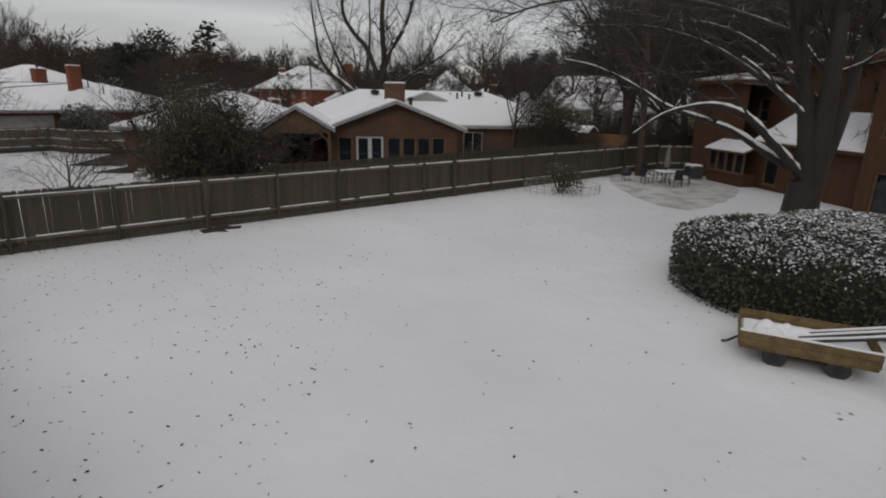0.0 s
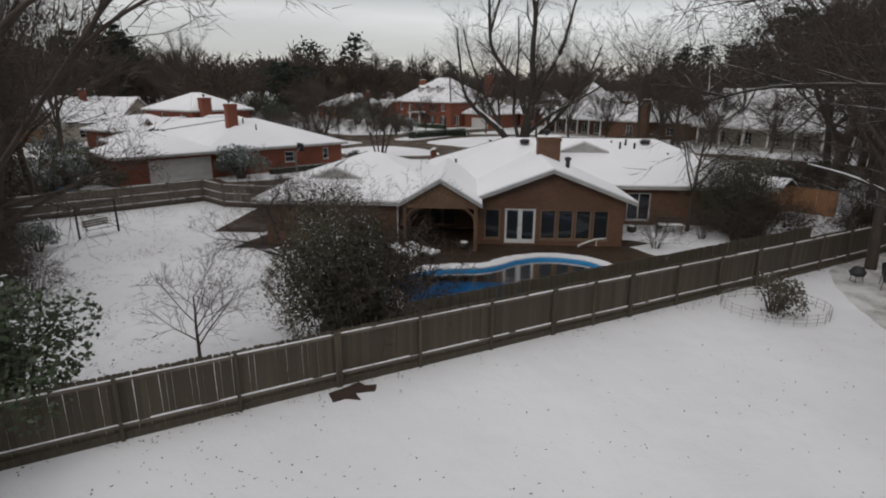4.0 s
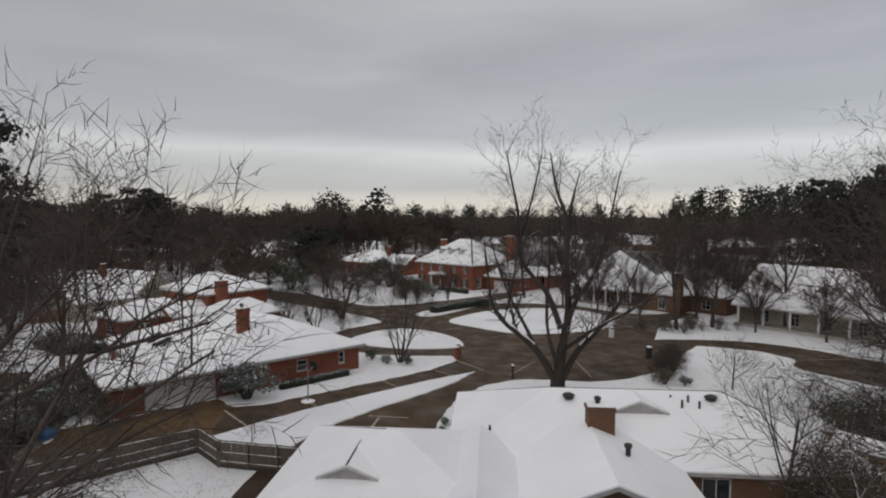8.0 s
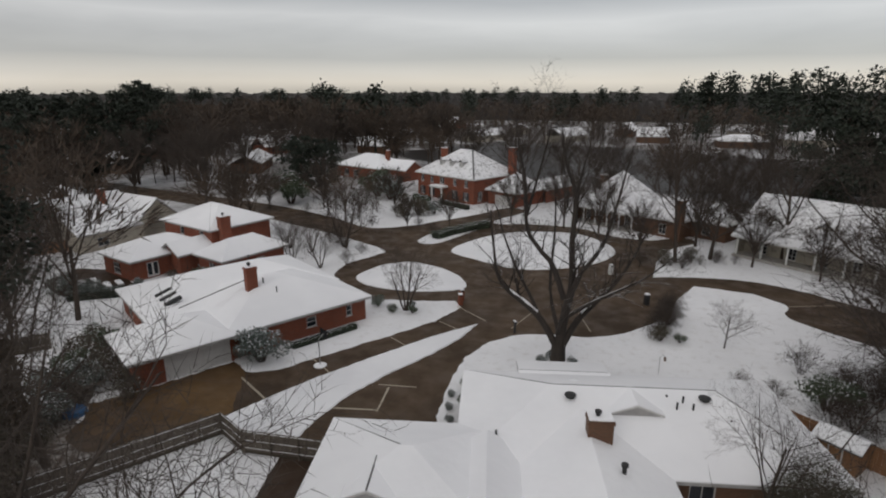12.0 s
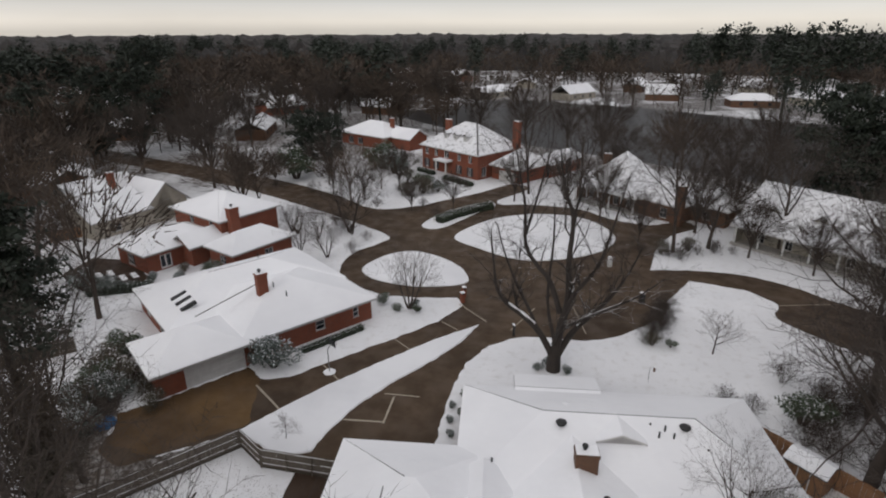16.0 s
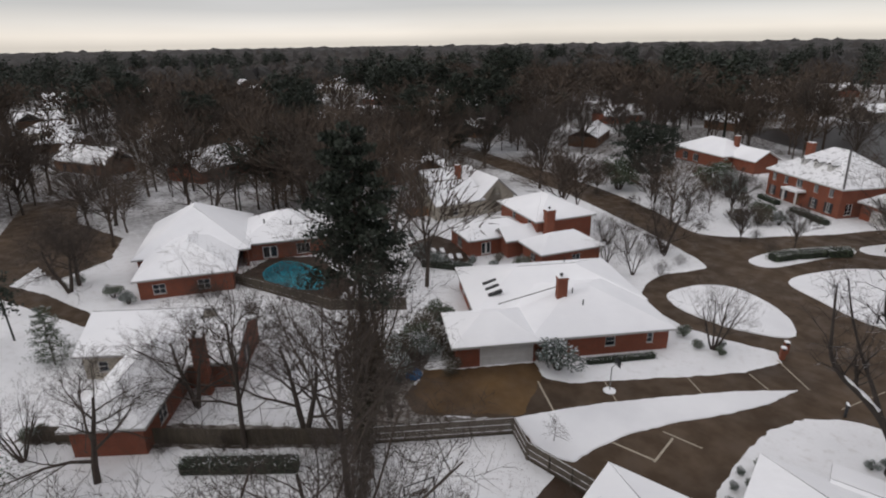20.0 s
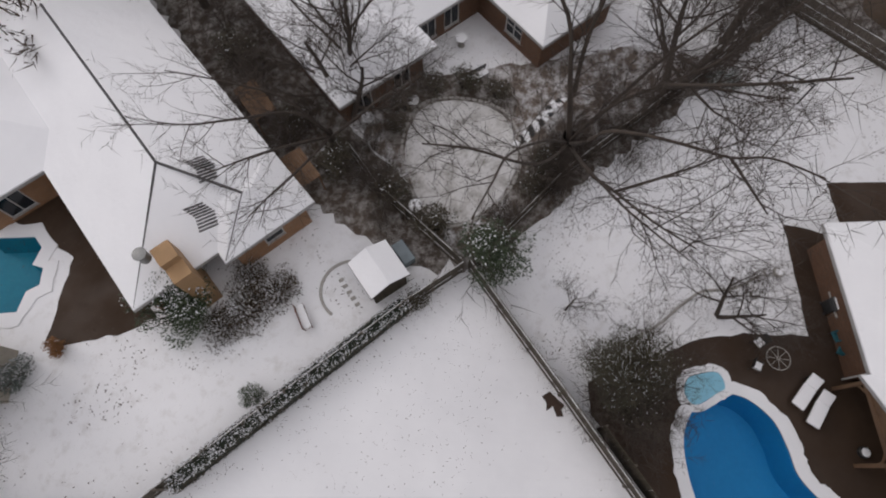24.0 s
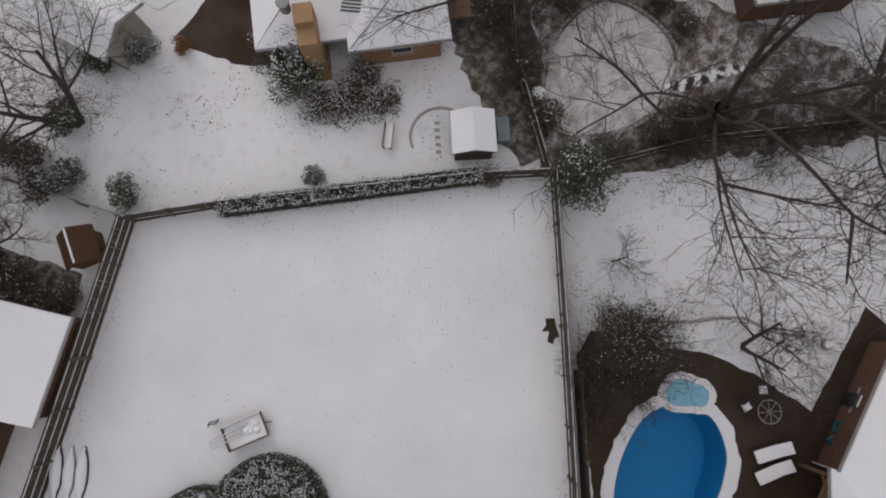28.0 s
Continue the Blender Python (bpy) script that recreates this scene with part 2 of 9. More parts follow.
def wet_paving(name, a, b, wet=0.35):
    m, n, l, p = nodes_of(name)
    co = coords(n, l)
    big, mid, fine = noise_node(n, l, co, 0.12, 5), noise_node(n, l, co, 0.45, 3), noise_node(n, l, co, 30.0, 3)
    col = mix(n, l, steps(n, l, big, 0.35, 0.65), a, b)
    col = mix(n, l, steps(n, l, mid, 0.42, 0.66, 0, 0.3), col, tuple(c * 0.55 for c in a))
    l.new(col, p.inputs["Base Color"])
    l.new(steps(n, l, mid, 0.35, 0.65, wet, wet + 0.4), p.inputs["Roughness"])
    p.inputs["Specular IOR Level"].default_value = 0.25
    bump(n, l, p, fine, 0.25, 0.004)
    return m


M_GROUND = snow_material("snow_ground", tracks=0.6, b=(0.765, 0.765, 0.775), floor=True)
M_LAWN = snow_material("snow_lawn")
M_ROOFSNOW = snow_material("snow_roof", a=(0.90, 0.90, 0.91), b=(0.83, 0.83, 0.845))
M_THINSNOW = snow_material("snow_thin", thin=(0.70, 0.90), under=(0.2, 0.195, 0.19), thin_scale=1.3)
M_DUST = snow_material("snow_dust", thin=(0.52, 0.74), under=(0.13, 0.105, 0.08), thin_scale=0.8)
M_SHINGLE = plain("shingle", (0.07, 0.066, 0.066), (0.13, 0.125, 0.125), 2.0, 0.9, 30, 0.5, 0.01)
M_BRICKBROWN = brick_material("brick_brown", (0.175, 0.085, 0.046), (0.12, 0.06, 0.034), (0.13, 0.092, 0.066))
M_BRICKRED = brick_material("brick_red", (0.27, 0.072, 0.034), (0.19, 0.052, 0.027), (0.17, 0.095, 0.065))
M_BRICKGOLD = brick_material("brick_gold", (0.36, 0.19, 0.09), (0.28, 0.14, 0.07), (0.3, 0.22, 0.16))
M_SIDING = plain("wood_siding", (0.105, 0.044, 0.015), (0.06, 0.028, 0.012), 1.5, 0.8, 12, 0.4, 0.006, (8, 8, 0.6))
M_TIMBER = plain("timber", (0.19, 0.11, 0.06), (0.12, 0.068, 0.038), 1.5, 0.8, 12, 0.4, 0.006)
M_CREAM = plain("cream_siding", (0.42, 0.38, 0.31), (0.33, 0.30, 0.25), 1.0, 0.7, 12, 0.15, 0.004)
M_TRIM = plain("white_trim", (0.62, 0.61, 0.59), (0.5, 0.49, 0.47), 1.5, 0.6, 20, 0.1, 0.003)
M_WHITE = plain("white_paint", (0.75, 0.75, 0.74), (0.62, 0.62, 0.6), 1.5, 0.5, 20, 0.1, 0.003)
M_FASCIA = plain("grey_fascia", (0.42, 0.41, 0.40), (0.3, 0.29, 0.28), 1.5, 0.6, 20, 0.1, 0.003)
M_CASING = plain("tan_casing", (0.25, 0.17, 0.11), (0.18, 0.12, 0.075), 1.5, 0.7, 20, 0.1, 0.003)
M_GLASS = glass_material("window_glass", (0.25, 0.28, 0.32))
M_FENCE = wood_planks("weathered_pickets", (0.118, 0.096, 0.066), (0.062, 0.051, 0.036))
M_FENCEGREY = wood_planks("grey_rails", (0.20, 0.17, 0.135), (0.12, 0.10, 0.08))
M_FENCETAN = wood_planks("tan_pickets", (0.34, 0.185, 0.09), (0.25, 0.13, 0.065))
M_RAIL = plain("rail_with_snow", (0.17, 0.14, 0.11), (0.10, 0.085, 0.065), 1.5, 0.85, 12, 0.3, 0.004, snow=(0.6, 0.8))
M_GALV = plain("galvanised", (0.34, 0.34, 0.33), (0.24, 0.24, 0.235), 2.0, 0.55, 20, 0.2, 0.003, metal=0.6)
M_ROAD = wet_paving("wet_street", (0.056, 0.037, 0.023), (0.092, 0.061, 0.037), 0.5)
M_DRIVEGOLD = wet_paving("stained_driveway", (0.135, 0.078, 0.03), (0.066, 0.043, 0.027), 0.5)
M_DECK = wet_paving("brown_pool_deck", (0.06, 0.037, 0.023), (0.04, 0.026, 0.018), 0.5)
M_SOIL = plain("wet_soil", (0.06, 0.035, 0.024), (0.035, 0.022, 0.016), 1.5, 0.9, 20, 0.6, 0.02)
M_JOINT = plain("pale_joint", (0.42, 0.37, 0.29), (0.30, 0.26, 0.2), 1.5, 0.8, 20, 0.2, 0.003)
M_BARK = plain("bark", (0.082, 0.062, 0.048), (0.04, 0.031, 0.026), 2.0, 0.9, 18, 0.7, 0.02, (1, 1, 0.35))
M_BARKSNOW = plain("bark_with_snow", (0.052, 0.041, 0.033), (0.026, 0.021, 0.018), 2.0, 0.9, 18, 0.7, 0.02, (1, 1, 0.35), snow=(0.72, 0.9))
M_TWIG = plain("twigs", (0.068, 0.051, 0.04), (0.038, 0.03, 0.025), 0.8, 0.9, 10, 0.0)
M_PINE = plain("pine_needles", (0.011, 0.018, 0.011), (0.024, 0.032, 0.018), 0.6, 0.7, 6, 0.0)
M_LEAF = plain("evergreen_leaves", (0.04, 0.062, 0.03), (0.075, 0.095, 0.05), 0.9, 0.5, 7, 0.0)
M_HEDGE = plain("hedge_leaves", (0.036, 0.042, 0.024), (0.065, 0.066, 0.038), 0.9, 0.55, 7, 0.0)
M_OLIVE = plain("olive_leaves", (0.058, 0.05, 0.033), (0.105, 0.088, 0.058), 0.9, 0.6, 7, 0.0)
M_BLUELEAF = plain("grey_green_leaves", (0.10, 0.125, 0.11), (0.17, 0.19, 0.17), 0.9, 0.6, 7, 0.0)
M_VINE = plain("dead_vines", (0.06, 0.043, 0.028), (0.1, 0.075, 0.048), 0.9, 0.9, 7, 0.0)
M_BROWNLEAF = plain("brown_green_leaves", (0.048, 0.046, 0.029), (0.088, 0.078, 0.048), 0.9, 0.7, 7, 0.0)
M_DRYLEAF = plain("rusty_leaves", (0.30, 0.14, 0.05), (0.18, 0.085, 0.035), 0.9, 0.8, 7, 0.0)
M_FLECK = plain("snow_on_leaves", (0.82, 0.83, 0.85), (0.72, 0.73, 0.76), 0.9, 0.7, 7, 0.0)
M_PLASTER = plain("blue_pool_plaster", (0.008, 0.235, 0.50), (0.006, 0.19, 0.42), 0.3, 0.6, 4, 0.1, 0.004)
M_TEALPALE = plain("pale_teal_pool_plaster", (0.02, 0.33, 0.38), (0.012, 0.24, 0.30), 0.3, 0.6, 4, 0.1, 0.004)
M_TEAL = plain("teal_pool_plaster", (0.010, 0.22, 0.29), (0.006, 0.15, 0.22), 0.3, 0.6, 4, 0.1, 0.004)
M_SHALLOW = plain("pale_pool_step", (0.25, 0.55, 0.68), (0.2, 0.46, 0.6), 0.5, 0.6, 4, 0.1, 0.004)
M_POOLWATER = water_material("pool_water", (0.72, 0.92, 0.97), 0.12)
M_LAKE = water_material("lake_water", None, 0.3, 0.6, 0.25, body=(0.026, 0.022, 0.019))
M_METAL = plain("dark_metal", (0.05, 0.05, 0.05), (0.03, 0.03, 0.03), 2.0, 0.5, 20, 0.1, 0.002, metal=0.5)
M_BLACK = plain("black_plastic", (0.02, 0.02, 0.022), (0.035, 0.035, 0.037), 2.0, 0.5, 20, 0.1, 0.002)
M_FABRIC = plain("grey_fabric", (0.25, 0.23, 0.2), (0.18, 0.165, 0.145), 2.0, 0.9, 40, 0.2, 0.004)
M_STONE = plain("pale_stone", (0.42, 0.40, 0.37), (0.3, 0.285, 0.26), 2.0, 0.85, 20, 0.4, 0.01)
M_GREEN = plain("green_hose", (0.01, 0.07, 0.055), (0.02, 0.11, 0.08), 2.0, 0.5, 20, 0.1, 0.002)
M_CARTWOOD = plain("mossy_boards", (0.22, 0.15, 0.06), (0.10, 0.06, 0.03), 4.0, 0.85, 14, 0.5, 0.006)
M_TARP = plain("blue_tarp", (0.02, 0.09, 0.22), (0.03, 0.12, 0.27), 2.0, 0.5, 9, 0.4, 0.02)
M_CARPAINT = plain("silver_car_paint", (0.35, 0.36, 0.38), (0.3, 0.31, 0.33), 1.0, 0.3, 30, 0.0, metal=0.5)
M_WOODS = plain("winter_woods", (0.095, 0.067, 0.047), (0.034, 0.027, 0.022), 0.075, 0.95, 0.4, 0.0)
M_TEAPAINT = plain("teal_paint", (0.01, 0.10, 0.13), (0.02, 0.15, 0.18), 2.0, 0.5, 20, 0.1, 0.002)
M_TAN = plain("tan_render", (0.42, 0.26, 0.13), (0.34, 0.21, 0.11), 1.2, 0.8, 20, 0.2, 0.004)
M_CANOPY = plain("far_canopy", (0.042, 0.034, 0.029), (0.018, 0.017, 0.016), 0.02, 0.95, 0.25, 0.0)
M_LITTER = snow_material("leaf_litter", a=(0.09, 0.065, 0.046), b=(0.05, 0.037, 0.028), thin=(0.60, 0.95), under=(0.46, 0.44, 0.42), thin_scale=1.6)
M_TERRACE = snow_material("thin_snow_on_paving", a=(0.70, 0.69, 0.675), b=(0.58, 0.565, 0.545), thin=(0.62, 0.92), under=(0.27, 0.25, 0.22), thin_scale=1.0)
# near-black hedge filling: shade among the leaves put into its colour
M_HEDGESHADE = plain("hedge_core", (0.02, 0.026, 0.015), (0.012, 0.016, 0.01), 2.0, 0.95, 12, 0.5, 0.02)
M_RUST = plain("rusty_metal", (0.16, 0.05, 0.025), (0.09, 0.035, 0.02), 3.0, 0.8, 20, 0.3, 0.003)
M_DEADLEAF = plain("dead_leaves", (0.09, 0.06, 0.04), (0.05, 0.036, 0.026), 1.0, 0.9, 10, 0.0)
M_BLUEGREY = plain("blue_grey_plastic", (0.20, 0.24, 0.26), (0.15, 0.18, 0.2), 2.0, 0.6, 20, 0.1, 0.002)
M_GLASSY = plain("dark_glazing", (0.02, 0.022, 0.025), (0.03, 0.032, 0.035), 1.0, 0.08, 20, 0.0)


# ---- mesh helpers ----
class Geo:
    """Gathers vertices and faces of one mesh."""

    def __init__(self):
        self.v, self.f = [], []

    def add(self, verts, faces):
        k = len(self.v)
        self.v.extend(tuple(p) for p in verts)
        self.f.extend(tuple(i + k for i in q) for q in faces)
        return self

    def box(self, x0, x1, y0, y1, z0, z1, m=None):
        p = [Vector(c) for c in ((x0, y0, z0), (x1, y0, z0), (x1, y1, z0), (x0, y1, z0), (x0, y0, z1), (x1, y0, z1), (x1, y1, z1), (x0, y1, z1))]
        if m is not None:
            p = [m @ q for q in p]
        return self.add(p, [(0, 3, 2, 1), (4, 5, 6, 7), (0, 1, 5, 4), (1, 2, 6, 5), (2, 3, 7, 6), (3, 0, 4, 7)])

    def bevel_box(self, x0, x1, y0, y1, z0, z1, b=0.02, m=None):
        """A box with chamfered upright corners and top edge."""
        ring = [(x0 + b, y0), (x1 - b, y0), (x1, y0 + b), (x1, y1 - b), (x1 - b, y1), (x0 + b, y1), (x0, y1 - b), (x0, y0 + b)]
        cx, cy = (x0 + x1) / 2, (y0 + y1) / 2
        p = [Vector((x, y, z0)) for x, y in ring] + [Vector((x, y, z1 - b)) for x, y in ring]
        p += [Vector((x - b * (1 if x > cx else -1), y - b * (1 if y > cy else -1), z1)) for x, y in ring]
        if m is not None:
            p = [m @ q for q in p]
        f = [tuple(range(7, -1, -1)), tuple(range(16, 24))]
        for r in (0, 8):
            f += [(r + i, r + (i + 1) % 8, r + 8 + (i + 1) % 8, r + 8 + i) for i in range(8)]
        return self.add(p, f)

    def tube(self, pts, rad, sides=6, cap=True):
        pts = [Vector(p) for p in pts]
        k = len(self.v)
        for i, p in enumerate(pts):
            d = (pts[min(i + 1, len(pts) - 1)] - pts[max(i - 1, 0)])
            d = d.normalized() if d.length > 1e-9 else Vector((0, 0, 1))
            a = d.cross(Vector((0, 0, 1)) if abs(d.z) < 0.9 else Vector((1, 0, 0))).normalized()
            b = d.cross(a)
            r = rad[i] if isinstance(rad, (list, tuple)) else rad
            for s in range(sides):
                an = 2 * math.pi * s / sides
                self.v.append(tuple(p + (a * math.cos(an) + b * math.sin(an)) * r))
        for i in range(len(pts) - 1):
            for s in range(sides):
                q = k + i * sides
                self.f.append((q + s, q + sides + s, q + sides + (s + 1) % sides, q + (s + 1) % sides))
        if cap:
            self.f.append(tuple(k + s for s in range(sides)))
            self.f.append(tuple(k + (len(pts) - 1) * sides + s for s in range(sides - 1, -1, -1)))
        return self

    def lathe(self, profile, sides=16, at=(0, 0, 0)):
        k = len(self.v)
        for r, z in profile:
            for s in range(sides):
                an = 2 * math.pi * s / sides
                self.v.append((at[0] + r * math.cos(an), at[1] + r * math.sin(an), at[2] + z))
        for i in range(len(profile) - 1):
            for s in range(sides):
                q = k + i * sides
                self.f.append((q + s, q + (s + 1) % sides, q + sides + (s + 1) % sides, q + sides + s))
        self.f.append(tuple(k + s for s in range(sides - 1, -1, -1)))
        self.f.append(tuple(k + (len(profile) - 1) * sides + s for s in range(sides)))
        return self

    def slab(self, ring, z0, z1, holes=()):
        """A flat piece with the outline ring, from z0 up to z1, with holes."""
        rings = [ring, *holes]
        tris = tessellate_polygon([[Vector((x, y, 0)) for x, y in r] for r in rings])
        flat = [p for r in rings for p in r]
        n, k = len(flat), len(self.v)
        self.v.extend((x, y, z1) for x, y in flat)
        self.v.extend((x, y, z0) for x, y in flat)
        for t in tris:
            a, b, c = (flat[i] for i in t)
            if (b[0] - a[0]) * (c[1] - a[1]) - (b[1] - a[1]) * (c[0] - a[0]) < 0:
                t = (t[0], t[2], t[1])
            self.f.append(tuple(k + i for i in t))
            self.f.append(tuple(k + n + i for i in reversed(t)))
        o = 0
        for r in rings:
            for i in range(len(r)):
                j = (i + 1) % len(r)
                self.f.append((k + o + i, k + n + o + i, k + n + o + j, k + o + j))
            o += len(r)
        return self

    def shell(self, polys, t, lift=0.0):
        """Sloping faces made thick: top at the given height plus lift, bottom t below."""
        key, top = {}, []
        for poly in polys:
            ids = []
            for p in poly:
                q = tuple(round(c, 4) for c in p)
                if q not in key:
                    key[q] = len(key)
                    top.append(q)
                ids.append(key[q])
            poly[:] = ids
        k, n = len(self.v), len(top)
        self.v.extend((x, y, z + lift) for x, y, z in top)
        self.v.extend((x, y, z + lift - t) for x, y, z in top)
        edges = {}
        for ids in polys:
            self.f.append(tuple(k + i for i in ids))
            self.f.append(tuple(k + n + i for i in reversed(ids)))
            for a, b in zip(ids, ids[1:] + ids[:1]):
                edges[(a, b)] = True
        for a, b in edges:
            if (b, a) not in edges:
                self.f.append((k + a, k + n + a, k + n + b, k + b))
        return self

    def quads(self, centres, size, rng, flat=0.0):
        """Small leaf-like quads of random turn at the centres."""
        n = len(centres)
        c = np.asarray(centres, float).reshape(n, 3)
        a = rng.normal(size=(n, 3))
        a[:, 2] *= 1 - flat
        a /= np.linalg.norm(a, axis=1)[:, None] + 1e-9
        b = np.cross(a, rng.normal(size=(n, 3)))
        b /= np.linalg.norm(b, axis=1)[:, None] + 1e-9
        if flat:
            b[:, 2] *= 1 - flat
        s = (np.asarray(size) * rng.uniform(0.6, 1.3, n))[:, None]
        a, b = a * s, b * s * 0.6
        k = len(self.v)
        pts = np.stack([c - a, c - b * 0.9, c + a, c + b], 1).reshape(-1, 3)
        self.v.extend(map(tuple, pts.tolist()))
        self.f.extend((k + 4 * i, k + 4 * i + 1, k + 4 * i + 2, k + 4 * i + 3) for i in range(n))
        return self

    def data(self, name, mat, smooth=False):
        me = bpy.data.meshes.new(name)
        me.from_pydata(self.v, [], self.f)
        me.materials.append(mat)
        if smooth:
            me.polygons.foreach_set("use_smooth", [True] * len(me.polygons))
        me.update()
        return me

    def ob(self, name, mat, parent=None, label="", smooth=False):
        o = new(name, self.data(name, mat, smooth))
        if parent is not None:
            o.parent = parent
        return tagged(o, label)


def thing(name, label, category, m=None, group="", kind=""):
    e = new(name)
    e.empty_display_size = 0.2
    if m is not None:
        e.matrix_world = m
    return tagged(e, label, category, group, kind)


def setting(o, label, category):
    return tagged(o, label, category, "", "structure")


def shared(name, data, parent, m, label=""):
    o = new(name, data)
    o.parent = parent
    o.matrix_local = m
    return tagged(o, label)


def smooth_ring(pts, per=6, closed=True):
    """A soft outline through the corners (Catmull-Rom)."""
    n, out = len(pts), []
    for i in range(n if closed else n - 1):
        p = [np.array(pts[(i + k) % n] if closed else pts[min(max(i + k, 0), n - 1)], float) for k in (-1, 0, 1, 2)]
        for s in range(per):
            t = s / per
            q = 0.5 * (2 * p[1] + (p[2] - p[0]) * t + (2 * p[0] - 5 * p[1] + 4 * p[2] - p[3]) * t * t + (3 * p[1] - p[0] - 3 * p[2] + p[3]) * t ** 3)
            out.append(tuple(q))
    if not closed:
        out.append(tuple(pts[-1]))
    return out


def grown(ring, d):
    """The ring moved outwards by d."""
    n, out = len(ring), []
    area = sum(ring[i][0] * ring[(i + 1) % n][1] - ring[(i + 1) % n][0] * ring[i][1] for i in range(n))
    s = 1 if area > 0 else -1
    for i in range(n):
        a, c = np.array(ring[i - 1]), np.array(ring[(i + 1) % n])
        t = c - a
        t = t / (np.linalg.norm(t) + 1e-9)
        out.append((ring[i][0] + s * t[1] * d, ring[i][1] - s * t[0] * d))
    return out


def ragged(ring, amount, seed, step=0.5):
    """The ring cut into short steps and made uneven, as the edge of lying snow is."""
    r, out = random.Random(seed), []
    n = len(ring)
    for i in range(n):
        a, b = Vector(ring[i]), Vector(ring[(i + 1) % n])
        k = max(1, int((b - a).length / step))
        nrm = Vector((a.y - b.y, b.x - a.x)).normalized() if (b - a).length > 1e-6 else Vector((0, 0))
        for j in range(k):
            p = a.lerp(b, j / k) + nrm * r.uniform(-amount, amount)
            out.append((p.x, p.y))
    return out


# ---- ground, pools, roads ----
POOL = smooth_ring([(-8.7, 26.3), (-9.5, 27.4), (-9.6, 28.8), (-8.7, 30.2), (-7.4, 30.9), (-6.2, 31.3), (-5.3, 32.1), (-4.6, 33.1), (-3.2, 34.0), (-1.3, 33.9),
                    (-0.1, 32.7), (0.1, 31.2), (-0.7, 29.4), (-1.9, 27.9), (-3.4, 26.7), (-5.2, 25.95), (-7.2, 25.7)])
STEPS = smooth_ring([(-8.85, 26.3), (-9.35, 25.75), (-10.15, 25.9), (-10.55, 26.7), (-10.7, 27.5), (-10.0, 27.85), (-9.6, 27.4)], 4)
POOL_E = [(-14.4, -18.4), (-12.4, -14.9), (-12.9, -12.2), (-12.3, -11.5), (-11.2, -11.6), (-11.1, -10.9), (-10.1, -10.7), (-9.6, -11.3), (-8.4, -11.3), (-7.5, -15.2), (-9.6, -19.5)]
POOL_J = smooth_ring([(-78.6, 42.4), (-80.9, 46.3), (-78.0, 48.4), (-74.0, 48.8), (-71.2, 48.3), (-67.4, 45.8), (-70.4, 42.8), (-74.5, 41.4)], 4)
ground = Geo().slab([(-3200, -3200), (3200, -3200), (3200, 3200), (-3200, 3200)], -0.3, 0.0, [POOL, POOL_E, POOL_J]).ob("ground", M_GROUND)
setting(ground, "level snow-covered ground with leaf flecks", "ground")


def swimming_pool(name, label, ring, depth, plaster, level=-0.12):
    p = thing(name, label, "swimming pool")
    g, n = Geo(), len(ring)
    floor_ring = grown(ring, -0.35)
    g.v = [(x, y, -0.005) for x, y in ring] + [(x, y, -depth) for x, y in floor_ring]
    for i in range(n):
        j = (i + 1) % n
        g.f.append((i, j, n + j, n + i))
    for t in tessellate_polygon([[Vector((x, y, 0)) for x, y in floor_ring]]):
        g.f.append(tuple(n + i for i in t))
    g.ob("basin", plaster, p, "painted plaster basin")
    w = Geo()
    w.v = [(x, y, level) for x, y in ring]
    w.f = [tuple(t) for t in tessellate_polygon([[Vector((x, y, 0)) for x, y in ring]])]
    w.ob("water_surface", M_POOLWATER, p, "clear still pool water").visible_shadow = False
    return p


pool_a = swimming_pool("swimming_pool", "kidney-shaped swimming pool with bright blue water", POOL, 1.7, M_PLASTER)
pool_e = swimming_pool("swimming_pool", "angular swimming pool with dark teal water", POOL_E, 1.6, M_TEAL)
pool_j = swimming_pool("swimming_pool", "small teal swimming pool beyond a fence", POOL_J, 1.4, M_TEALPALE)


def paving(name, label, ring, mat, z, category="pavement", rag=0.0, seed=1, holes=()):
    r = ragged(ring, rag, seed) if rag else ring
    return setting(Geo().slab(r, 0.001, z, holes).ob(name, mat), label, category)


STREET = smooth_ring([(-420, 175), (-300, 163), (-197.9, 144.0), (-132.7, 126.7), (-99.0, 117.0), (-74.0, 109.5), (-57.6, 102.5), (-46.0, 97.0), (-36.5, 91.5), (-36.4, 88.0),
                      (-38.6, 83.0), (-37.9, 77.0), (-34.5, 73.2), (-29.0, 71.0)], 4, False)
STREET += [(-25.0, 71.6), (-20.2, 72.8), (-18.8, 71.0), (-20.7, 66.4), (-24.2, 61.5), (-28.3, 56.2), (-31.2, 52.2), (-33.3, 51.2), (-35.3, 51.8), (-38.5, 47.6), (-41.8, 43.2), (-40.6, 39.2), (-37.6, 38.2),
           (-31.4, 43.9), (-29.6, 43.2), (-27.0, 42.0), (-21.6, 42.6), (-15.2, 44.9), (-15.2, 46.8), (-15.7, 50.5), (-15.9, 55.1)]
STREET += smooth_ring([(-15.6, 59.1), (-14.1, 62.8), (-11.5, 65.2), (-8.1, 66.2), (-4.6, 66.6), (-1.2, 68.5), (2.4, 72.6), (4.6, 78.5), (8.0, 85.8)], 4, False)
STREET += smooth_ring([(14.3, 84.6), (17.3, 81.2), (16.2, 77.4), (20.0, 73.3), (24.0, 70.5), (46.0, 58.0), (52.0, 66.0), (26.5, 82.2), (21.0, 86.7), (15.2, 89.5), (8.3, 89.3), (3.2, 88.0)], 4, False)
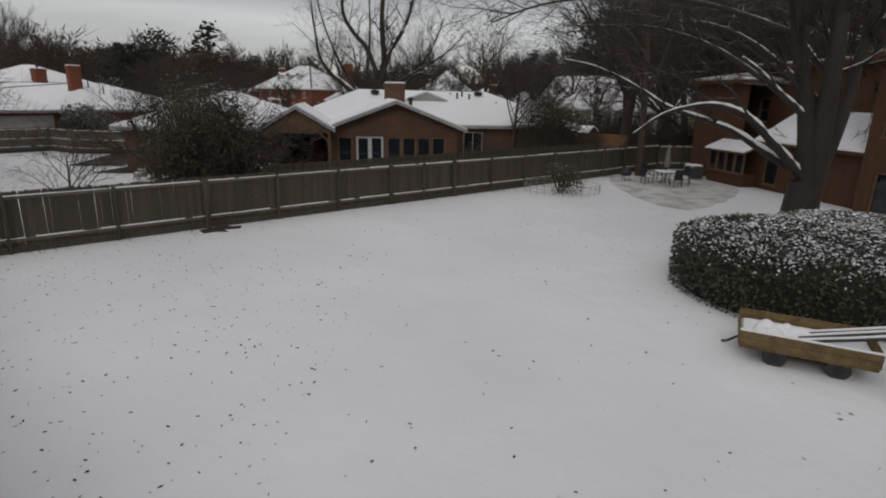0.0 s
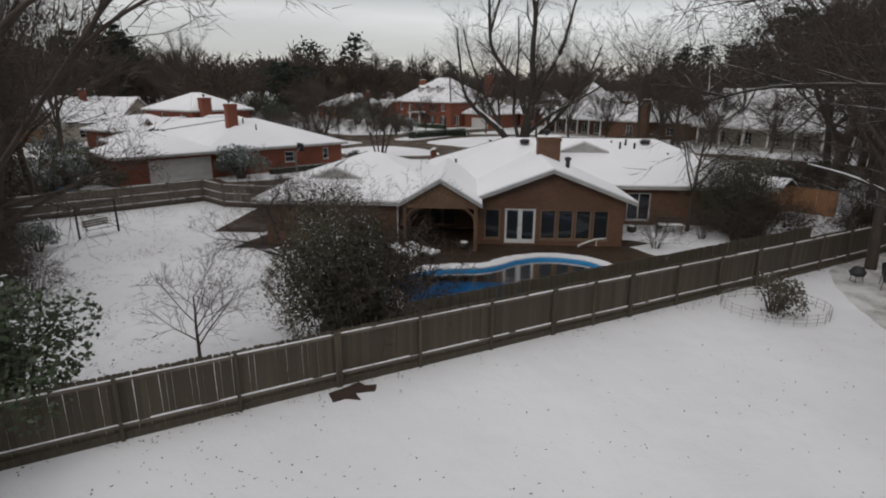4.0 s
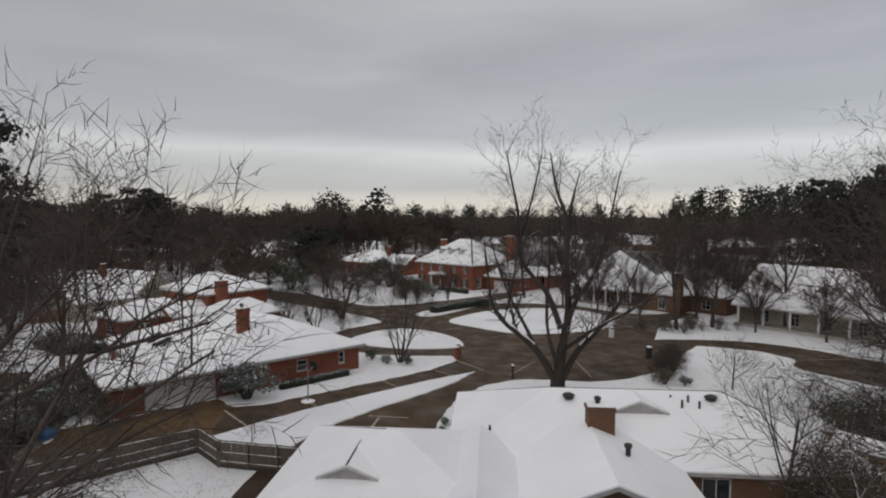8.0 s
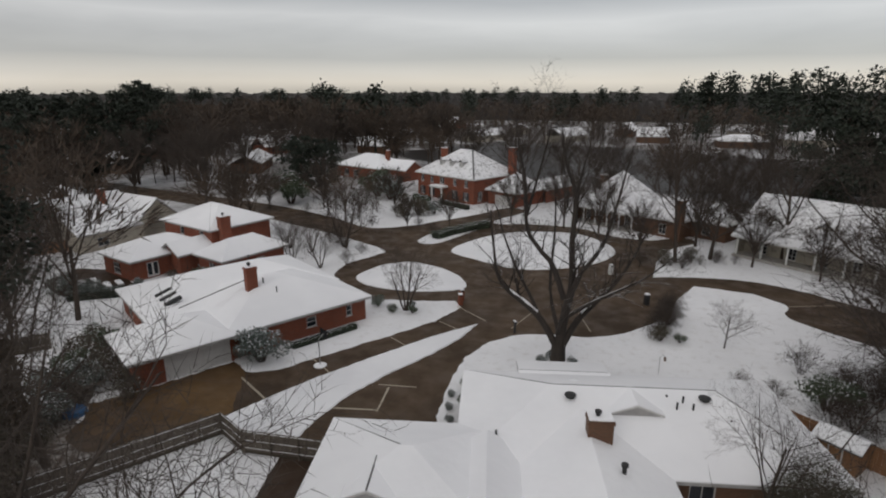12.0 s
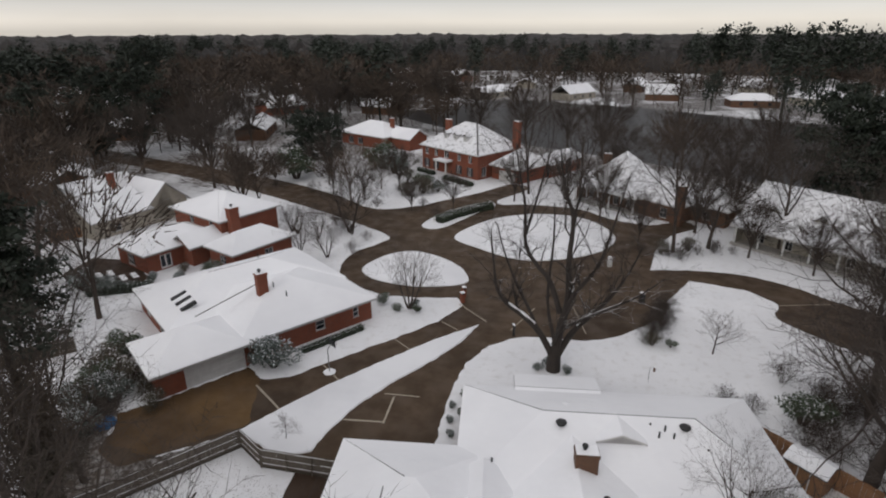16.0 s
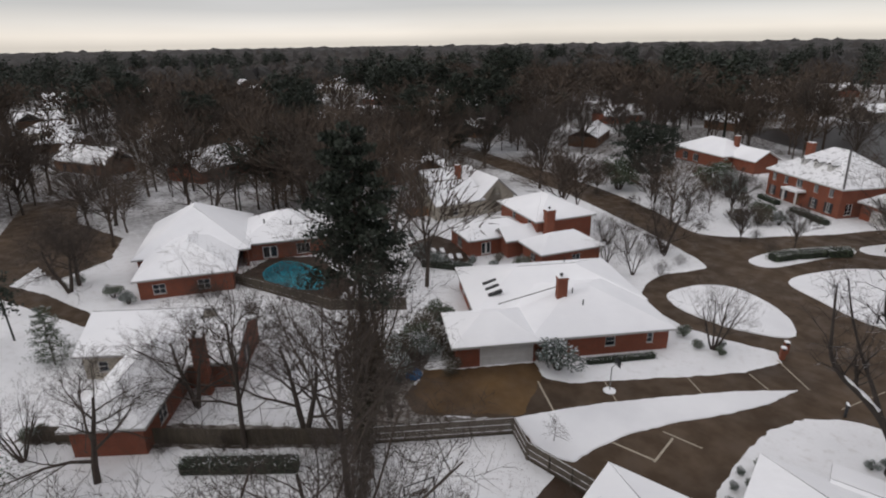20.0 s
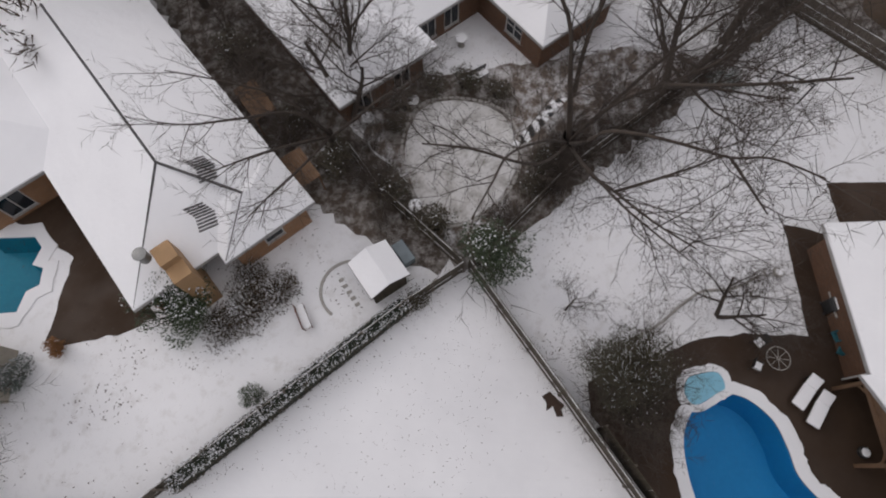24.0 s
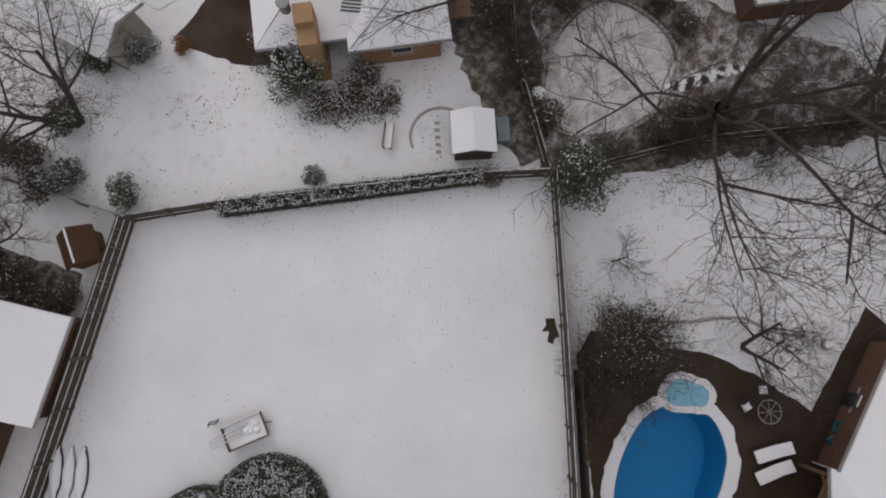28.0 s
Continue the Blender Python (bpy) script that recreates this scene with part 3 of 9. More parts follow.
STREET += smooth_ring([(4.2, 95.0), (7.0, 103.0), (11.5, 108.5), (9.5, 111.5), (4.3, 108.0), (-1.9, 109.5), (-7.9, 114.0), (-17.1, 114.5), (-21.5, 113.0), (-23.0, 116.0), (-18.5, 125.5), (-22.5, 128.5), (-27.8, 119.8),
                       (-34.0, 111.8), (-36.5, 108.5), (-44.0, 104.3), (-55.9, 111.4), (-77.1, 120.0), (-121.0, 131.0), (-200, 152.0), (-300, 172.0), (-420, 184)], 4, False)
paving("road", "wet brown street and cul-de-sac cleared of snow", STREET, M_ROAD, 0.012, "road", 0.12, 3)
WEDGE = [(-16.1, 66.9), (-19.6, 62.9), (-23.7, 57.1), (-27.4, 51.6), (-31.3, 44.2), (-29.2, 43.4), (-26.6, 42.4), (-24.4, 43.6), (-24.2, 45.7), (-23.4, 49.5), (-21.4, 54.1), (-18.9, 58.6), (-17.1, 62.6)]
OVAL = smooth_ring([(-35.0, 79.0), (-33.6, 83.4), (-30.5, 86.0), (-26.5, 85.2), (-22.6, 82.6), (-20.2, 79.0), (-20.6, 76.6), (-25.5, 74.6), (-31.0, 74.8), (-34.2, 76.6)])
ISLAND = smooth_ring([(-25.9, 93.4), (-24.2, 100.0), (-20.0, 106.0), (-13.5, 109.3), (-7.0, 108.8), (-2.6, 103.8), (-1.4, 98.6), (-4.0, 92.6), (-9.5, 88.3), (-15.0, 87.0), (-21.6, 90.0)])
STRIP = smooth_ring([(-32.6, 97.3), (-31.8, 103.0), (-28.5, 109.5), (-25.0, 113.4), (-22.9, 112.4), (-25.5, 106.0), (-29.2, 97.0)])
for nm, lab, ring, sd in (("snow_wedge", "tapering strip of snowy lawn between two driveways", WEDGE, 5), ("lawn_oval", "oval lawn island under fresh snow", OVAL, 6),
                          ("lawn_island", "large lawn island of the cul-de-sac under snow", ISLAND, 7), ("lawn_strip", "curved lawn strip under snow", STRIP, 8)):
    r = ragged(ring, 0.06, sd)
    g = Geo().slab(r, 0.0, 0.07).slab(grown(r, -0.12), 0.06, 0.11)
    setting(g.ob(nm, M_LAWN), lab, "lawn")
paving("driveway_b", "rust-stained wet concrete apron before a garage", [(-40.6, 45.6), (-35.9, 52.7), (-33.6, 50.9), (-31.0, 45.2), (-36.5, 39.6), (-40.4, 40.2), (-42.6, 43.4)], M_DRIVEGOLD, 0.018, "driveway", 0.15, 9)
for a, b, w in (((-24.1, 47.8), (-20.2, 48.5), 0.09), ((-20.2, 48.3), (-20.6, 52.0), 0.09), ((-21.6, 52.2), (-18.4, 52.6), 0.07), ((-33.5, 50.2), (-29.5, 47.6), 0.09), ((-29.2, 55.0), (-26.0, 52.6), 0.06), ((-24.0, 61.4), (-21.4, 59.6), 0.06),
                ((-20.3, 66.5), (-17.6, 64.8), 0.06), ((-19.4, 71.2), (-15.4, 67.8), 0.07), ((-12.5, 66.6), (-10.6, 72.6), 0.05), ((-4.5, 68.0), (-6.4, 74.5), 0.05), ((17.3, 81.0), (24.4, 83.4), 0.06)):
    d = Vector((b[0] - a[0], b[1] - a[1])).normalized() * w
    paving("paving_joint", "pale joint line in the paving", [(a[0] - d.y, a[1] + d.x), (a[0] + d.y, a[1] - d.x), (b[0] + d.y, b[1] - d.x), (b[0] - d.y, b[1] + d.x)], M_JOINT, 0.022, "pavement")
DECK = [(-20.1, 31.6), (-13.5, 32.5), (-13.1, 29.0)] + smooth_ring([(-12.9, 28.6), (-12.4, 26.6), (-11.2, 24.4), (-10.6, 22.6), (-9.2, 20.6)], 4, False) + [(-7.6, 20.9), (-0.4, 28.0), (2.4, 30.6), (4.6, 33.0), (3.8, 34.3), (1.2, 37.2), (2.5, 38.4), (-4.0, 40.0), (-19.6, 36.8)]
paving("pool_deck", "wet brown pool deck", DECK, M_DECK, 0.014, "pavement", 0.06, 11, [POOL])
paving("side_slab", "dark wet side terrace slab", [(-24.5, 41.5), (-23.3, 34.4), (-20.2, 35.0), (-21.4, 42.2)], M_DECK, 0.02, "pavement", 0.04, 12)
coping = setting(Geo().slab(ragged(grown(POOL, 0.7), 0.11, 13, 0.3), 0.0, 0.075, [grown(POOL, 0.02)]).ob("pool_coping", M_LAWN), "snow lying on the curved pool coping", "pool edge")
step_pool = thing("pool_steps", "pale shallow steps at the head of the pool", "steps")
Geo().slab(STEPS, 0.0, 0.10).ob("step", M_SHALLOW, step_pool, "pale blue wet step")
Geo().slab(ragged(grown(STEPS, 0.42), 0.05, 14, 0.3), 0.0, 0.09, [grown(STEPS, 0.03)]).ob("rim", M_LAWN, step_pool, "snowy rim")
# the other pools' surrounds
paving("pool_surround", "snowy coping round an angular pool", ragged(grown(POOL_E, 0.9), 0.08, 14), M_LAWN, 0.07, "pool edge", 0, 1, [grown(POOL_E, 0.02)])
paving("patio", "wet brown patio strewn with leaves", [(-9.3, -3.4), (-8.2, -4.7), (-7.6, -6.3), (-6.7, -9.0), (-12.0, -9.4), (-15.3, -18.0), (-20.5, -16.5), (-15.2, -9.0)], M_DECK, 0.012, "pavement", 0.08, 15, )
paving("patio", "brown brick patio round a small pool", [(-79.5, 38.7), (-76.8, 38.4), (-62.2, 43.8), (-66.0, 50.4), (-71.3, 50.4), (-78.6, 51.6), (-83.2, 45.8)], M_DECK, 0.012, "pavement", 0.1, 16, [POOL_J])
# street along the western gardens, with its drives
STREET_W = smooth_ring([(30, -82), (-20, -50), (-46, -31.0), (-61.2, -23.7), (-73.7, -15.8), (-88.1, -4.2), (-102.8, 5.6), (-122.1, 13.5), (-150, 21)], 4, False)
STREET_W += smooth_ring([(-146, 31), (-112.5, 22.0), (-98.5, 14.0), (-85.2, 4.4), (-72.6, -6.8), (-63.0, -14.9), (-50, -23.0), (-16, -44), (34, -76)], 4, False)
paving("road", "wet dark street between snowy lawns", STREET_W, M_ROAD, 0.012, "road", 0.1, 17)
paving("driveway_l", "rust-stained wet driveway", [(-65.6, -10.2), (-69.2, -6.6), (-57.5, 3.4), (-51.5, 5.0), (-50.5, 2.6), (-55.5, 0.4)], M_DRIVEGOLD, 0.018, "driveway", 0.08, 18)
paving("driveway_k", "dark wet driveway along a lawn", [(-104.0, 8.5), (-100.6, 13.0), (-91.0, 17.5), (-76.5, 22.0), (-73.0, 25.5), (-72.0, 21.5), (-88.0, 15.0)], M_ROAD, 0.016, "driveway", 0.1, 19)
paving("driveway_p", "dark wet driveway with two parked cars", [(-86.8, -4.6), (-83.8, -7.4), (-98.0, -18.0), (-101.5, -15.6)], M_ROAD, 0.016, "driveway", 0.06, 20)
paving("street_far", "grey wet street under bare trees", [(-150, 22), (-148, 30), (-126, 27), (-110, 31), (-100, 27), (-96, 19), (-112, 17)], M_ROAD, 0.014, "road", 0.2, 21)
paving("front_walk", "narrow grey front walk", [(-52.5, -3.6), (-46.6, 3.3), (-46.0, 2.8), (-51.8, -4.2)], M_STONE, 0.012)
lake = setting(Geo().slab(smooth_ring([(-84, 222), (-72, 246), (-50, 282), (-20, 276), (10, 268), (38, 250), (62, 239), (90, 243), (150, 268), (260, 330), (330, 250), (220, 170), (130, 128), (62, 128), (30, 142), (8, 157), (-12, 167), (-32, 178)]), 0.0, 0.03).ob("lake", M_LAKE), "dark still lake mirroring bare trees", "water")


YARD = [(2.3, -2.7), (-0.8, 0.7), (-11.2, 10.5), (-14.1, 13.4), (-8.15, 18.95), (0.6, 26.7), (6.4, 31.8), (11.9, 36.7), (14.9, 39.5), (17.0, 40.0), (18.5, 24.0), (19.0, 5.4), (9.5, 0.8)]
paving("yard_lawn", "smooth unbroken snow over a broad back lawn", YARD, M_LAWN, 0.02, "lawn", 0.05, 31)
paving("soil_patch", "bare patch of dark soil at the fence", [(-8.5, 18.75), (-8.1, 19.2), (-7.8, 19.55), (-7.5, 19.3), (-7.25, 19.5), (-7.2, 19.2), (-7.6, 18.95), (-7.4, 18.6), (-7.9, 18.6), (-8.1, 18.3)], M_SOIL, 0.045, "ground", 0.12, 32)
paving("side_yard", "dark leaf-strewn strip between two houses", [(-43.0, -17.0), (-31.5, -11.4), (-23.1, -2.7), (-17.5, 3.6), (-15.4, 7.6), (-14.0, 11.8), (-15.2, 12.4), (-19.1, 9.8), (-22.2, 6.0), (-25.2, 2.8), (-32.5, -4.4), (-39.0, -10.6), (-47.0, -14.0)], M_LITTER, 0.016, "ground", 0.25, 33)
paving("brush_strip", "brown leaf litter along an overgrown fence", [(-14.4, 12.8), (-17.6, 14.6), (-21.8, 18.0), (-29.8, 25.6), (-36.6, 31.4), (-37.6, 33.4), (-35.0, 31.8), (-29.4, 27.3), (-21.2, 19.6), (-16.0, 15.4)], M_LITTER, 0.014, "ground", 0.3, 34)
M_LEAFYSNOW = snow_material("leaf_mottled_snow", thin=(0.42, 0.74), under=(0.13, 0.10, 0.078), thin_scale=1.1)
paving("garden_ground", "thin snow mottled with dead leaves in a walled garden", [(-14.4, 12.9), (-17.0, 15.7), (-20.8, 18.9), (-26.0, 23.2), (-31.6, 27.6), (-32.2, 22.1), (-30.1, 16.7), (-28.8, 12.4), (-27.4, 9.0), (-24.3, 5.3), (-22.2, 6.0), (-19.1, 9.8), (-15.2, 12.4)], M_LEAFYSNOW, 0.008, "ground", 0.2, 38)
paving("garden_bed", "dark planted bed round a paved circle", smooth_ring([(-22.6, 7.2), (-25.0, 7.0), (-27.4, 8.8), (-28.3, 11.6), (-27.6, 14.4), (-25.8, 15.2), (-24.8, 14.0), (-25.6, 11.6), (-24.6, 9.4), (-22.2, 8.6)], 4), M_LITTER, 0.015, "ground", 0.12, 35)
paving("garden_bed", "oval bed of dark ground cover", smooth_ring([(-22.2, 15.9), (-24.2, 17.5), (-22.6, 18.4), (-20.4, 17.6), (-18.6, 15.9), (-19.4, 15.2)], 4), M_LITTER, 0.015, "ground", 0.12, 36)
paving("drive_edge", "dark wet strip beside a fenced drive", [(-44.0, 36.0), (-38.0, 33.2), (-31.4, 43.4), (-36.2, 39.6), (-40.6, 39.8), (-44.5, 46.0), (-47.5, 44.0)], M_LITTER, 0.01, "ground", 0.25, 37)
paving("lane_strip", "brown unswept strip behind the garden walls", [(-38.5, 30.6), (-46.0, 22.2), (-57.5, 10.6), (-58.6, 12.2), (-50.0, 22.6), (-41.0, 31.6)], M_LITTER, 0.011, "ground", 0.2, 38)
round_patio = thing("round_patio", "round pale paved terrace edged with stones", "patio")
Geo().slab(smooth_ring([(-19.0, 9.7), (-22.1, 8.5), (-25.1, 9.1), (-26.1, 11.6), (-25.3, 14.4), (-22.5, 15.6), (-19.7, 14.9), (-17.8, 13.3), (-17.4, 11.4)], 5), 0.0, 0.03).ob("paving", M_TERRACE, round_patio)
RIM = smooth_ring([(-18.9, 9.5), (-22.1, 8.3), (-25.3, 8.9), (-26.3, 11.6), (-25.5, 14.6), (-22.5, 15.8), (-19.6, 15.1), (-17.7, 13.4), (-17.2, 11.4)], 8)
rim_data = Geo().bevel_box(-0.16, 0.16, -0.09, 0.09, 0, 0.09, 0.03).data("rim_stone", M_STONE)
for p, q in zip(RIM, RIM[1:]):
    shared("rim_stone", rim_data, round_patio, pose(p[0], p[1], 0, 0, 0, math.degrees(math.atan2(q[1] - p[1], q[0] - p[0]))))


# ---- houses ----
def roof_faces(kind, u0, u1, v0, v1, ze, zr):
    um, vm = (u0 + u1) / 2, (v0 + v1) / 2
    a, b, c, d = (u0, v0, ze), (u1, v0, ze), (u1, v1, ze), (u0, v1, ze)
    if kind == "gx":
        p, q = (u0, vm, zr), (u1, vm, zr)
        return [[a, b, q, p], [c, d, p, q]]
    if kind == "gy":
        p, q = (um, v0, zr), (um, v1, zr)
        return [[b, c, q, p], [d, a, p, q]]
    if u1 - u0 >= v1 - v0:
        h = min((v1 - v0) / 2, (u1 - u0) / 2 - 0.05)
        p, q = (u0 + h, vm, zr), (u1 - h, vm, zr)
        return [[a, b, q, p], [b, c, q], [c, d, p, q], [d, a, p]]
    h = (u1 - u0) / 2
    p, q = (um, v0 + h, zr), (um, v1 - h, zr)
    return [[b, c, q, p], [c, d, q], [d, a, p, q], [a, b, p]]


def window(parent, m, w, h, frame_mat, cols=1, rows=1, name="window"):
    """A framed window in the x-z plane round the pose m, looking to -y; sill at z 0."""
    win = new(name)
    win.parent, win.matrix_local = parent, m
    g = Geo()
    t = 0.07
    g.box(-w / 2, -w / 2 + t, -0.03, 0.09, 0, h).box(w / 2 - t, w / 2, -0.03, 0.09, 0, h)
    g.box(-w / 2 + t, w / 2 - t, -0.03, 0.09, 0, t).box(-w / 2 + t, w / 2 - t, -0.03, 0.09, h - t, h)
    for i in range(1, cols):
        x = -w / 2 + w * i / cols
        g.box(x - 0.025, x + 0.025, -0.02, 0.07, t, h - t)
    for i in range(1, rows):
        g.box(-w / 2 + t, w / 2 - t, -0.015, 0.06, h * i / rows - 0.02, h * i / rows + 0.02)
    g.ob("window_frame", frame_mat, win)
    Geo().box(-w / 2 - 0.06, w / 2 + 0.06, -0.09, -0.031, -0.06, 0.0).ob("window_sill", frame_mat, win)
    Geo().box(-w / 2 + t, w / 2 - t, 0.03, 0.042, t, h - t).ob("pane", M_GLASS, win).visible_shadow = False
    return win


def door(parent, m, w, h, mat, leaves=1, glazed=False, name="door"):
    d = new(name)
    d.parent, d.matrix_local = parent, m
    g = Geo().box(-w / 2 - 0.08, -w / 2, -0.04, 0.1, 0, h + 0.08).box(w / 2, w / 2 + 0.08, -0.04, 0.1, 0, h + 0.08).box(-w / 2, w / 2, -0.04, 0.1, h, h + 0.08)
    g.ob("door_frame", M_WHITE, d)
    lw = w / leaves
    for i in range(leaves):
        x = -w / 2 + lw * i
        g = Geo()
        s = 0.12 if glazed else 0.14
        g.box(x + 0.005, x + s, 0.0, 0.05, 0.02, h).box(x + lw - s, x + lw - 0.005, 0.0, 0.05, 0.02, h)
        g.box(x + s, x + lw - s, 0.0, 0.05, 0.02, 0.25).box(x + s, x + lw - s, 0.0, 0.05, h - s, h)
        if not glazed:
            g.box(x + s, x + lw - s, 0.012, 0.04, 0.25, h - s).box(x + s, x + lw - s, 0.0, 0.05, h * 0.5, h * 0.5 + 0.1)
        leaf = g.ob("door_leaf", mat, d)
        if glazed:
            Geo().box(x + s, x + lw - s, 0.02, 0.03, 0.25, h - s).ob("pane", M_GLASS, leaf).visible_shadow = False
        hx = x + (lw - 0.07 if i == 0 else 0.07)
        Geo().tube([(hx, -0.05, 1.0), (hx, -0.05, 1.16)], 0.014, 6).box(hx - 0.012, hx + 0.012, -0.05, 0.002, 1.07, 1.09).ob("handle", M_METAL, leaf)
    return d


def garage_door(parent, m, w, h, mat):
    d = new("garage_door")
    d.parent, d.matrix_local = parent, m
    Geo().box(-w / 2 - 0.1, -w / 2, -0.03, 0.12, 0, h + 0.1).box(w / 2, w / 2 + 0.1, -0.03, 0.12, 0, h + 0.1).box(-w / 2, w / 2, -0.03, 0.12, h, h + 0.1).ob("door_frame", M_WHITE, d)
    for i in range(4):
        z = h * i / 4
        g = Geo().box(-w / 2, w / 2, 0.03, 0.07, z + 0.008, z + h / 4 - 0.004)
        for k in range(8):
            x = -w / 2 + w * (k + 0.5) / 8
            g.box(x - w / 20, x + w / 20, 0.018, 0.031, z + 0.1, z + h / 4 - 0.1)
        g.ob("panel", mat, d)
    return d


def side_pose(rect, side, at, z=0.0, out=0.0):
    u0, u1, v0, v1 = rect
    return {"s": pose(at, v0 - out, z, 0, 0, 0), "n": pose(at, v1 + out, z, 0, 0, 180), "w": pose(u0 - out, at, z, 0, 0, -90), "e": pose(u1 + out, at, z, 0, 0, 90)}[side]


def wall_run(parent, rect, side, h, mat, openings, thick=0.25, z0=0.0):
    """One straight wall with its openings cut through; openings: (at, width, sill, head)."""
    u0, u1, v0, v1 = rect
    a, b = (u0, u1) if side in "sn" else (v0 + thick, v1 - thick)
    outline, holes = [(a, z0)], []
    for at, w, lo, hi in sorted(openings):
        p, q = at - w / 2, at + w / 2
        if lo - z0 < 0.02:
            outline += [(p, z0), (p, hi), (q, hi), (q, z0)]
        else:
            holes.append([(p, lo), (q, lo), (q, hi), (p, hi)])
    outline += [(b, z0), (b, h), (a, h)]
    g = Geo().slab(outline, 0.0, thick, holes)
    put = {"s": lambda p: (p[0], v0 + p[2], p[1]), "n": lambda p: (p[0], v1 - p[2], p[1]), "w": lambda p: (u0 + p[2], p[0], p[1]), "e": lambda p: (u1 - p[2], p[0], p[1])}[side]
    g.v = [put(p) for p in g.v]
    return g.ob("wall", mat, parent)


def chimney(parent, u, v, w, d, z0, z1, mat):
    c = Geo()
    c.box(u - w / 2, u + w / 2, v - d / 2, v + d / 2, z0, z1 - 0.25)
    c.box(u - w / 2 - 0.06, u + w / 2 + 0.06, v - d / 2 - 0.06, v + d / 2 + 0.06, z1 - 0.25, z1 - 0.1).box(u - w / 2 - 0.02, u + w / 2 + 0.02, v - d / 2 - 0.02, v + d / 2 + 0.02, z1 - 0.1, z1)
    ch = c.ob("chimney", mat, parent, "brick chimney stack")
    Geo().bevel_box(u - w / 2, u + w / 2, v - d / 2, v + d / 2, z1, z1 + 0.1, 0.05).ob("snow_cap", M_ROOFSNOW, ch)
    Geo().lathe([(0.13, 0.0), (0.13, 0.3), (0.2, 0.3), (0.2, 0.42), (0.05, 0.5)], 10, (u - w * 0.1, v, z1)).ob("flue", M_METAL, ch)
    return ch


def line_cap(parent, segs, w=0.2, mat=None, name="ridge_cap"):
    for a, b in segs:
        a, b = Vector(a), Vector(b)
        d = b - a
        s = Vector((-d.y, d.x, 0)).normalized() * w / 2
        up = Vector((0, 0, 1))
        g = Geo()
        g.add([a - s - up * 0.05, a + s - up * 0.05, a + up * 0.03, b - s - up * 0.05, b + s - up * 0.05, b + up * 0.03], [(0, 2, 1), (3, 4, 5), (0, 3, 5, 2), (2, 5, 4, 1), (0, 1, 4, 3)])
        g.ob(name, mat or M_SHINGLE, parent, "bare shingle ridge line")


def house(label, o, ang, blocks, openings=(), chimneys=(), wall=None, trim=None, snow=None, ov=0.55):
    """blocks: (rect, eave, ridge, kind, sides[, wall]); openings: (block, side, at, width, sill, head, what[, columns])."""
    h = thing("house", label, "house", pose(o[0], o[1], 0, 0, 0, ang))
    wall, trim, snow = wall or M_BRICKRED, trim or M_FASCIA, snow or M_ROOFSNOW
    for i, blk in enumerate(blocks):
        (u0, u1, v0, v1), ze, zr, kind, sides = blk[:5]
        wm = blk[5] if len(blk) > 5 else wall
        rect = (u0 + ov, u1 - ov, v0 + ov, v1 - ov)
        fall = (zr - ze) / max(0.1, (min(u1 - u0, v1 - v0) if kind == "hip" else (v1 - v0 if kind == "gx" else u1 - u0)) / 2)
        wh = ze + fall * ov - 0.22
        for s in sides:
            wall_run(h, rect, s, wh, wm, [(a, w, lo, hi) for b, sd, a, w, lo, hi, *_ in openings if b == i and sd == s])
        if kind in ("gx", "gy"):
            for k in (0, 1):
                um, vm = (rect[0] + rect[1]) / 2, (rect[2] + rect[3]) / 2
                zt = zr - 0.24
                if kind == "gy" and "sn"[k] in sides:
                    v = rect[2] if k == 0 else rect[3] - 0.2
                    p = [(rect[0], v, wh), (rect[1], v, wh), (um, v, zt)]
                    q = [(x, y + 0.2, z) for x, y, z in p]
                elif kind == "gx" and "we"[k] in sides:
                    u = rect[0] if k == 0 else rect[1] - 0.2
                    p = [(u, rect[2], wh), (u, rect[3], wh), (u, vm, zt)]
                    q = [(x + 0.2, y, z) for x, y, z in p]
                else:
                    continue
                Geo().add(p + q, [(0, 1, 2), (5, 4, 3), (0, 3, 4, 1), (1, 4, 5, 2), (2, 5, 3, 0)]).ob("gable", wm, h)
        rf = Geo().shell(roof_faces(kind, u0, u1, v0, v1, ze, zr), 0.2).ob("roof", trim, h, "shingled roof with pale fascia")
        Geo().shell(roof_faces(kind, u0 + 0.02, u1 - 0.02, v0 + 0.02, v1 - 0.02, ze, zr - 0.005), 0.085, 0.09).ob("snow_cover", snow, rf, "unbroken snow cover" if snow is M_ROOFSNOW else "thin patchy snow cover")
    for b, sd, a, w, lo, hi, what, *more in openings:
        u0, u1, v0, v1 = blocks[b][0]
        rect = (u0 + ov, u1 - ov, v0 + ov, v1 - ov)
        m = side_pose(rect, sd, a, lo, -0.08)
        if what == "win":
            window(h, m, w, hi - lo, more[1] if len(more) > 1 else M_TRIM, *(more[0] if more else (1, 2)))
        elif what == "french":
            door(h, m, w, hi - lo, M_WHITE, 2, True)
        elif what == "door":
            door(h, m, w, hi - lo, M_TIMBER)
        elif what == "garage":
            garage_door(h, m, w, hi - lo, M_TRIM)
    for u, v, w, d, z0, z1 in chimneys:
        chimney(h, u, v, w, d, z0, z1, wall if wall in (M_BRICKRED, M_BRICKBROWN, M_BRICKGOLD) else M_BRICKRED)
    return h


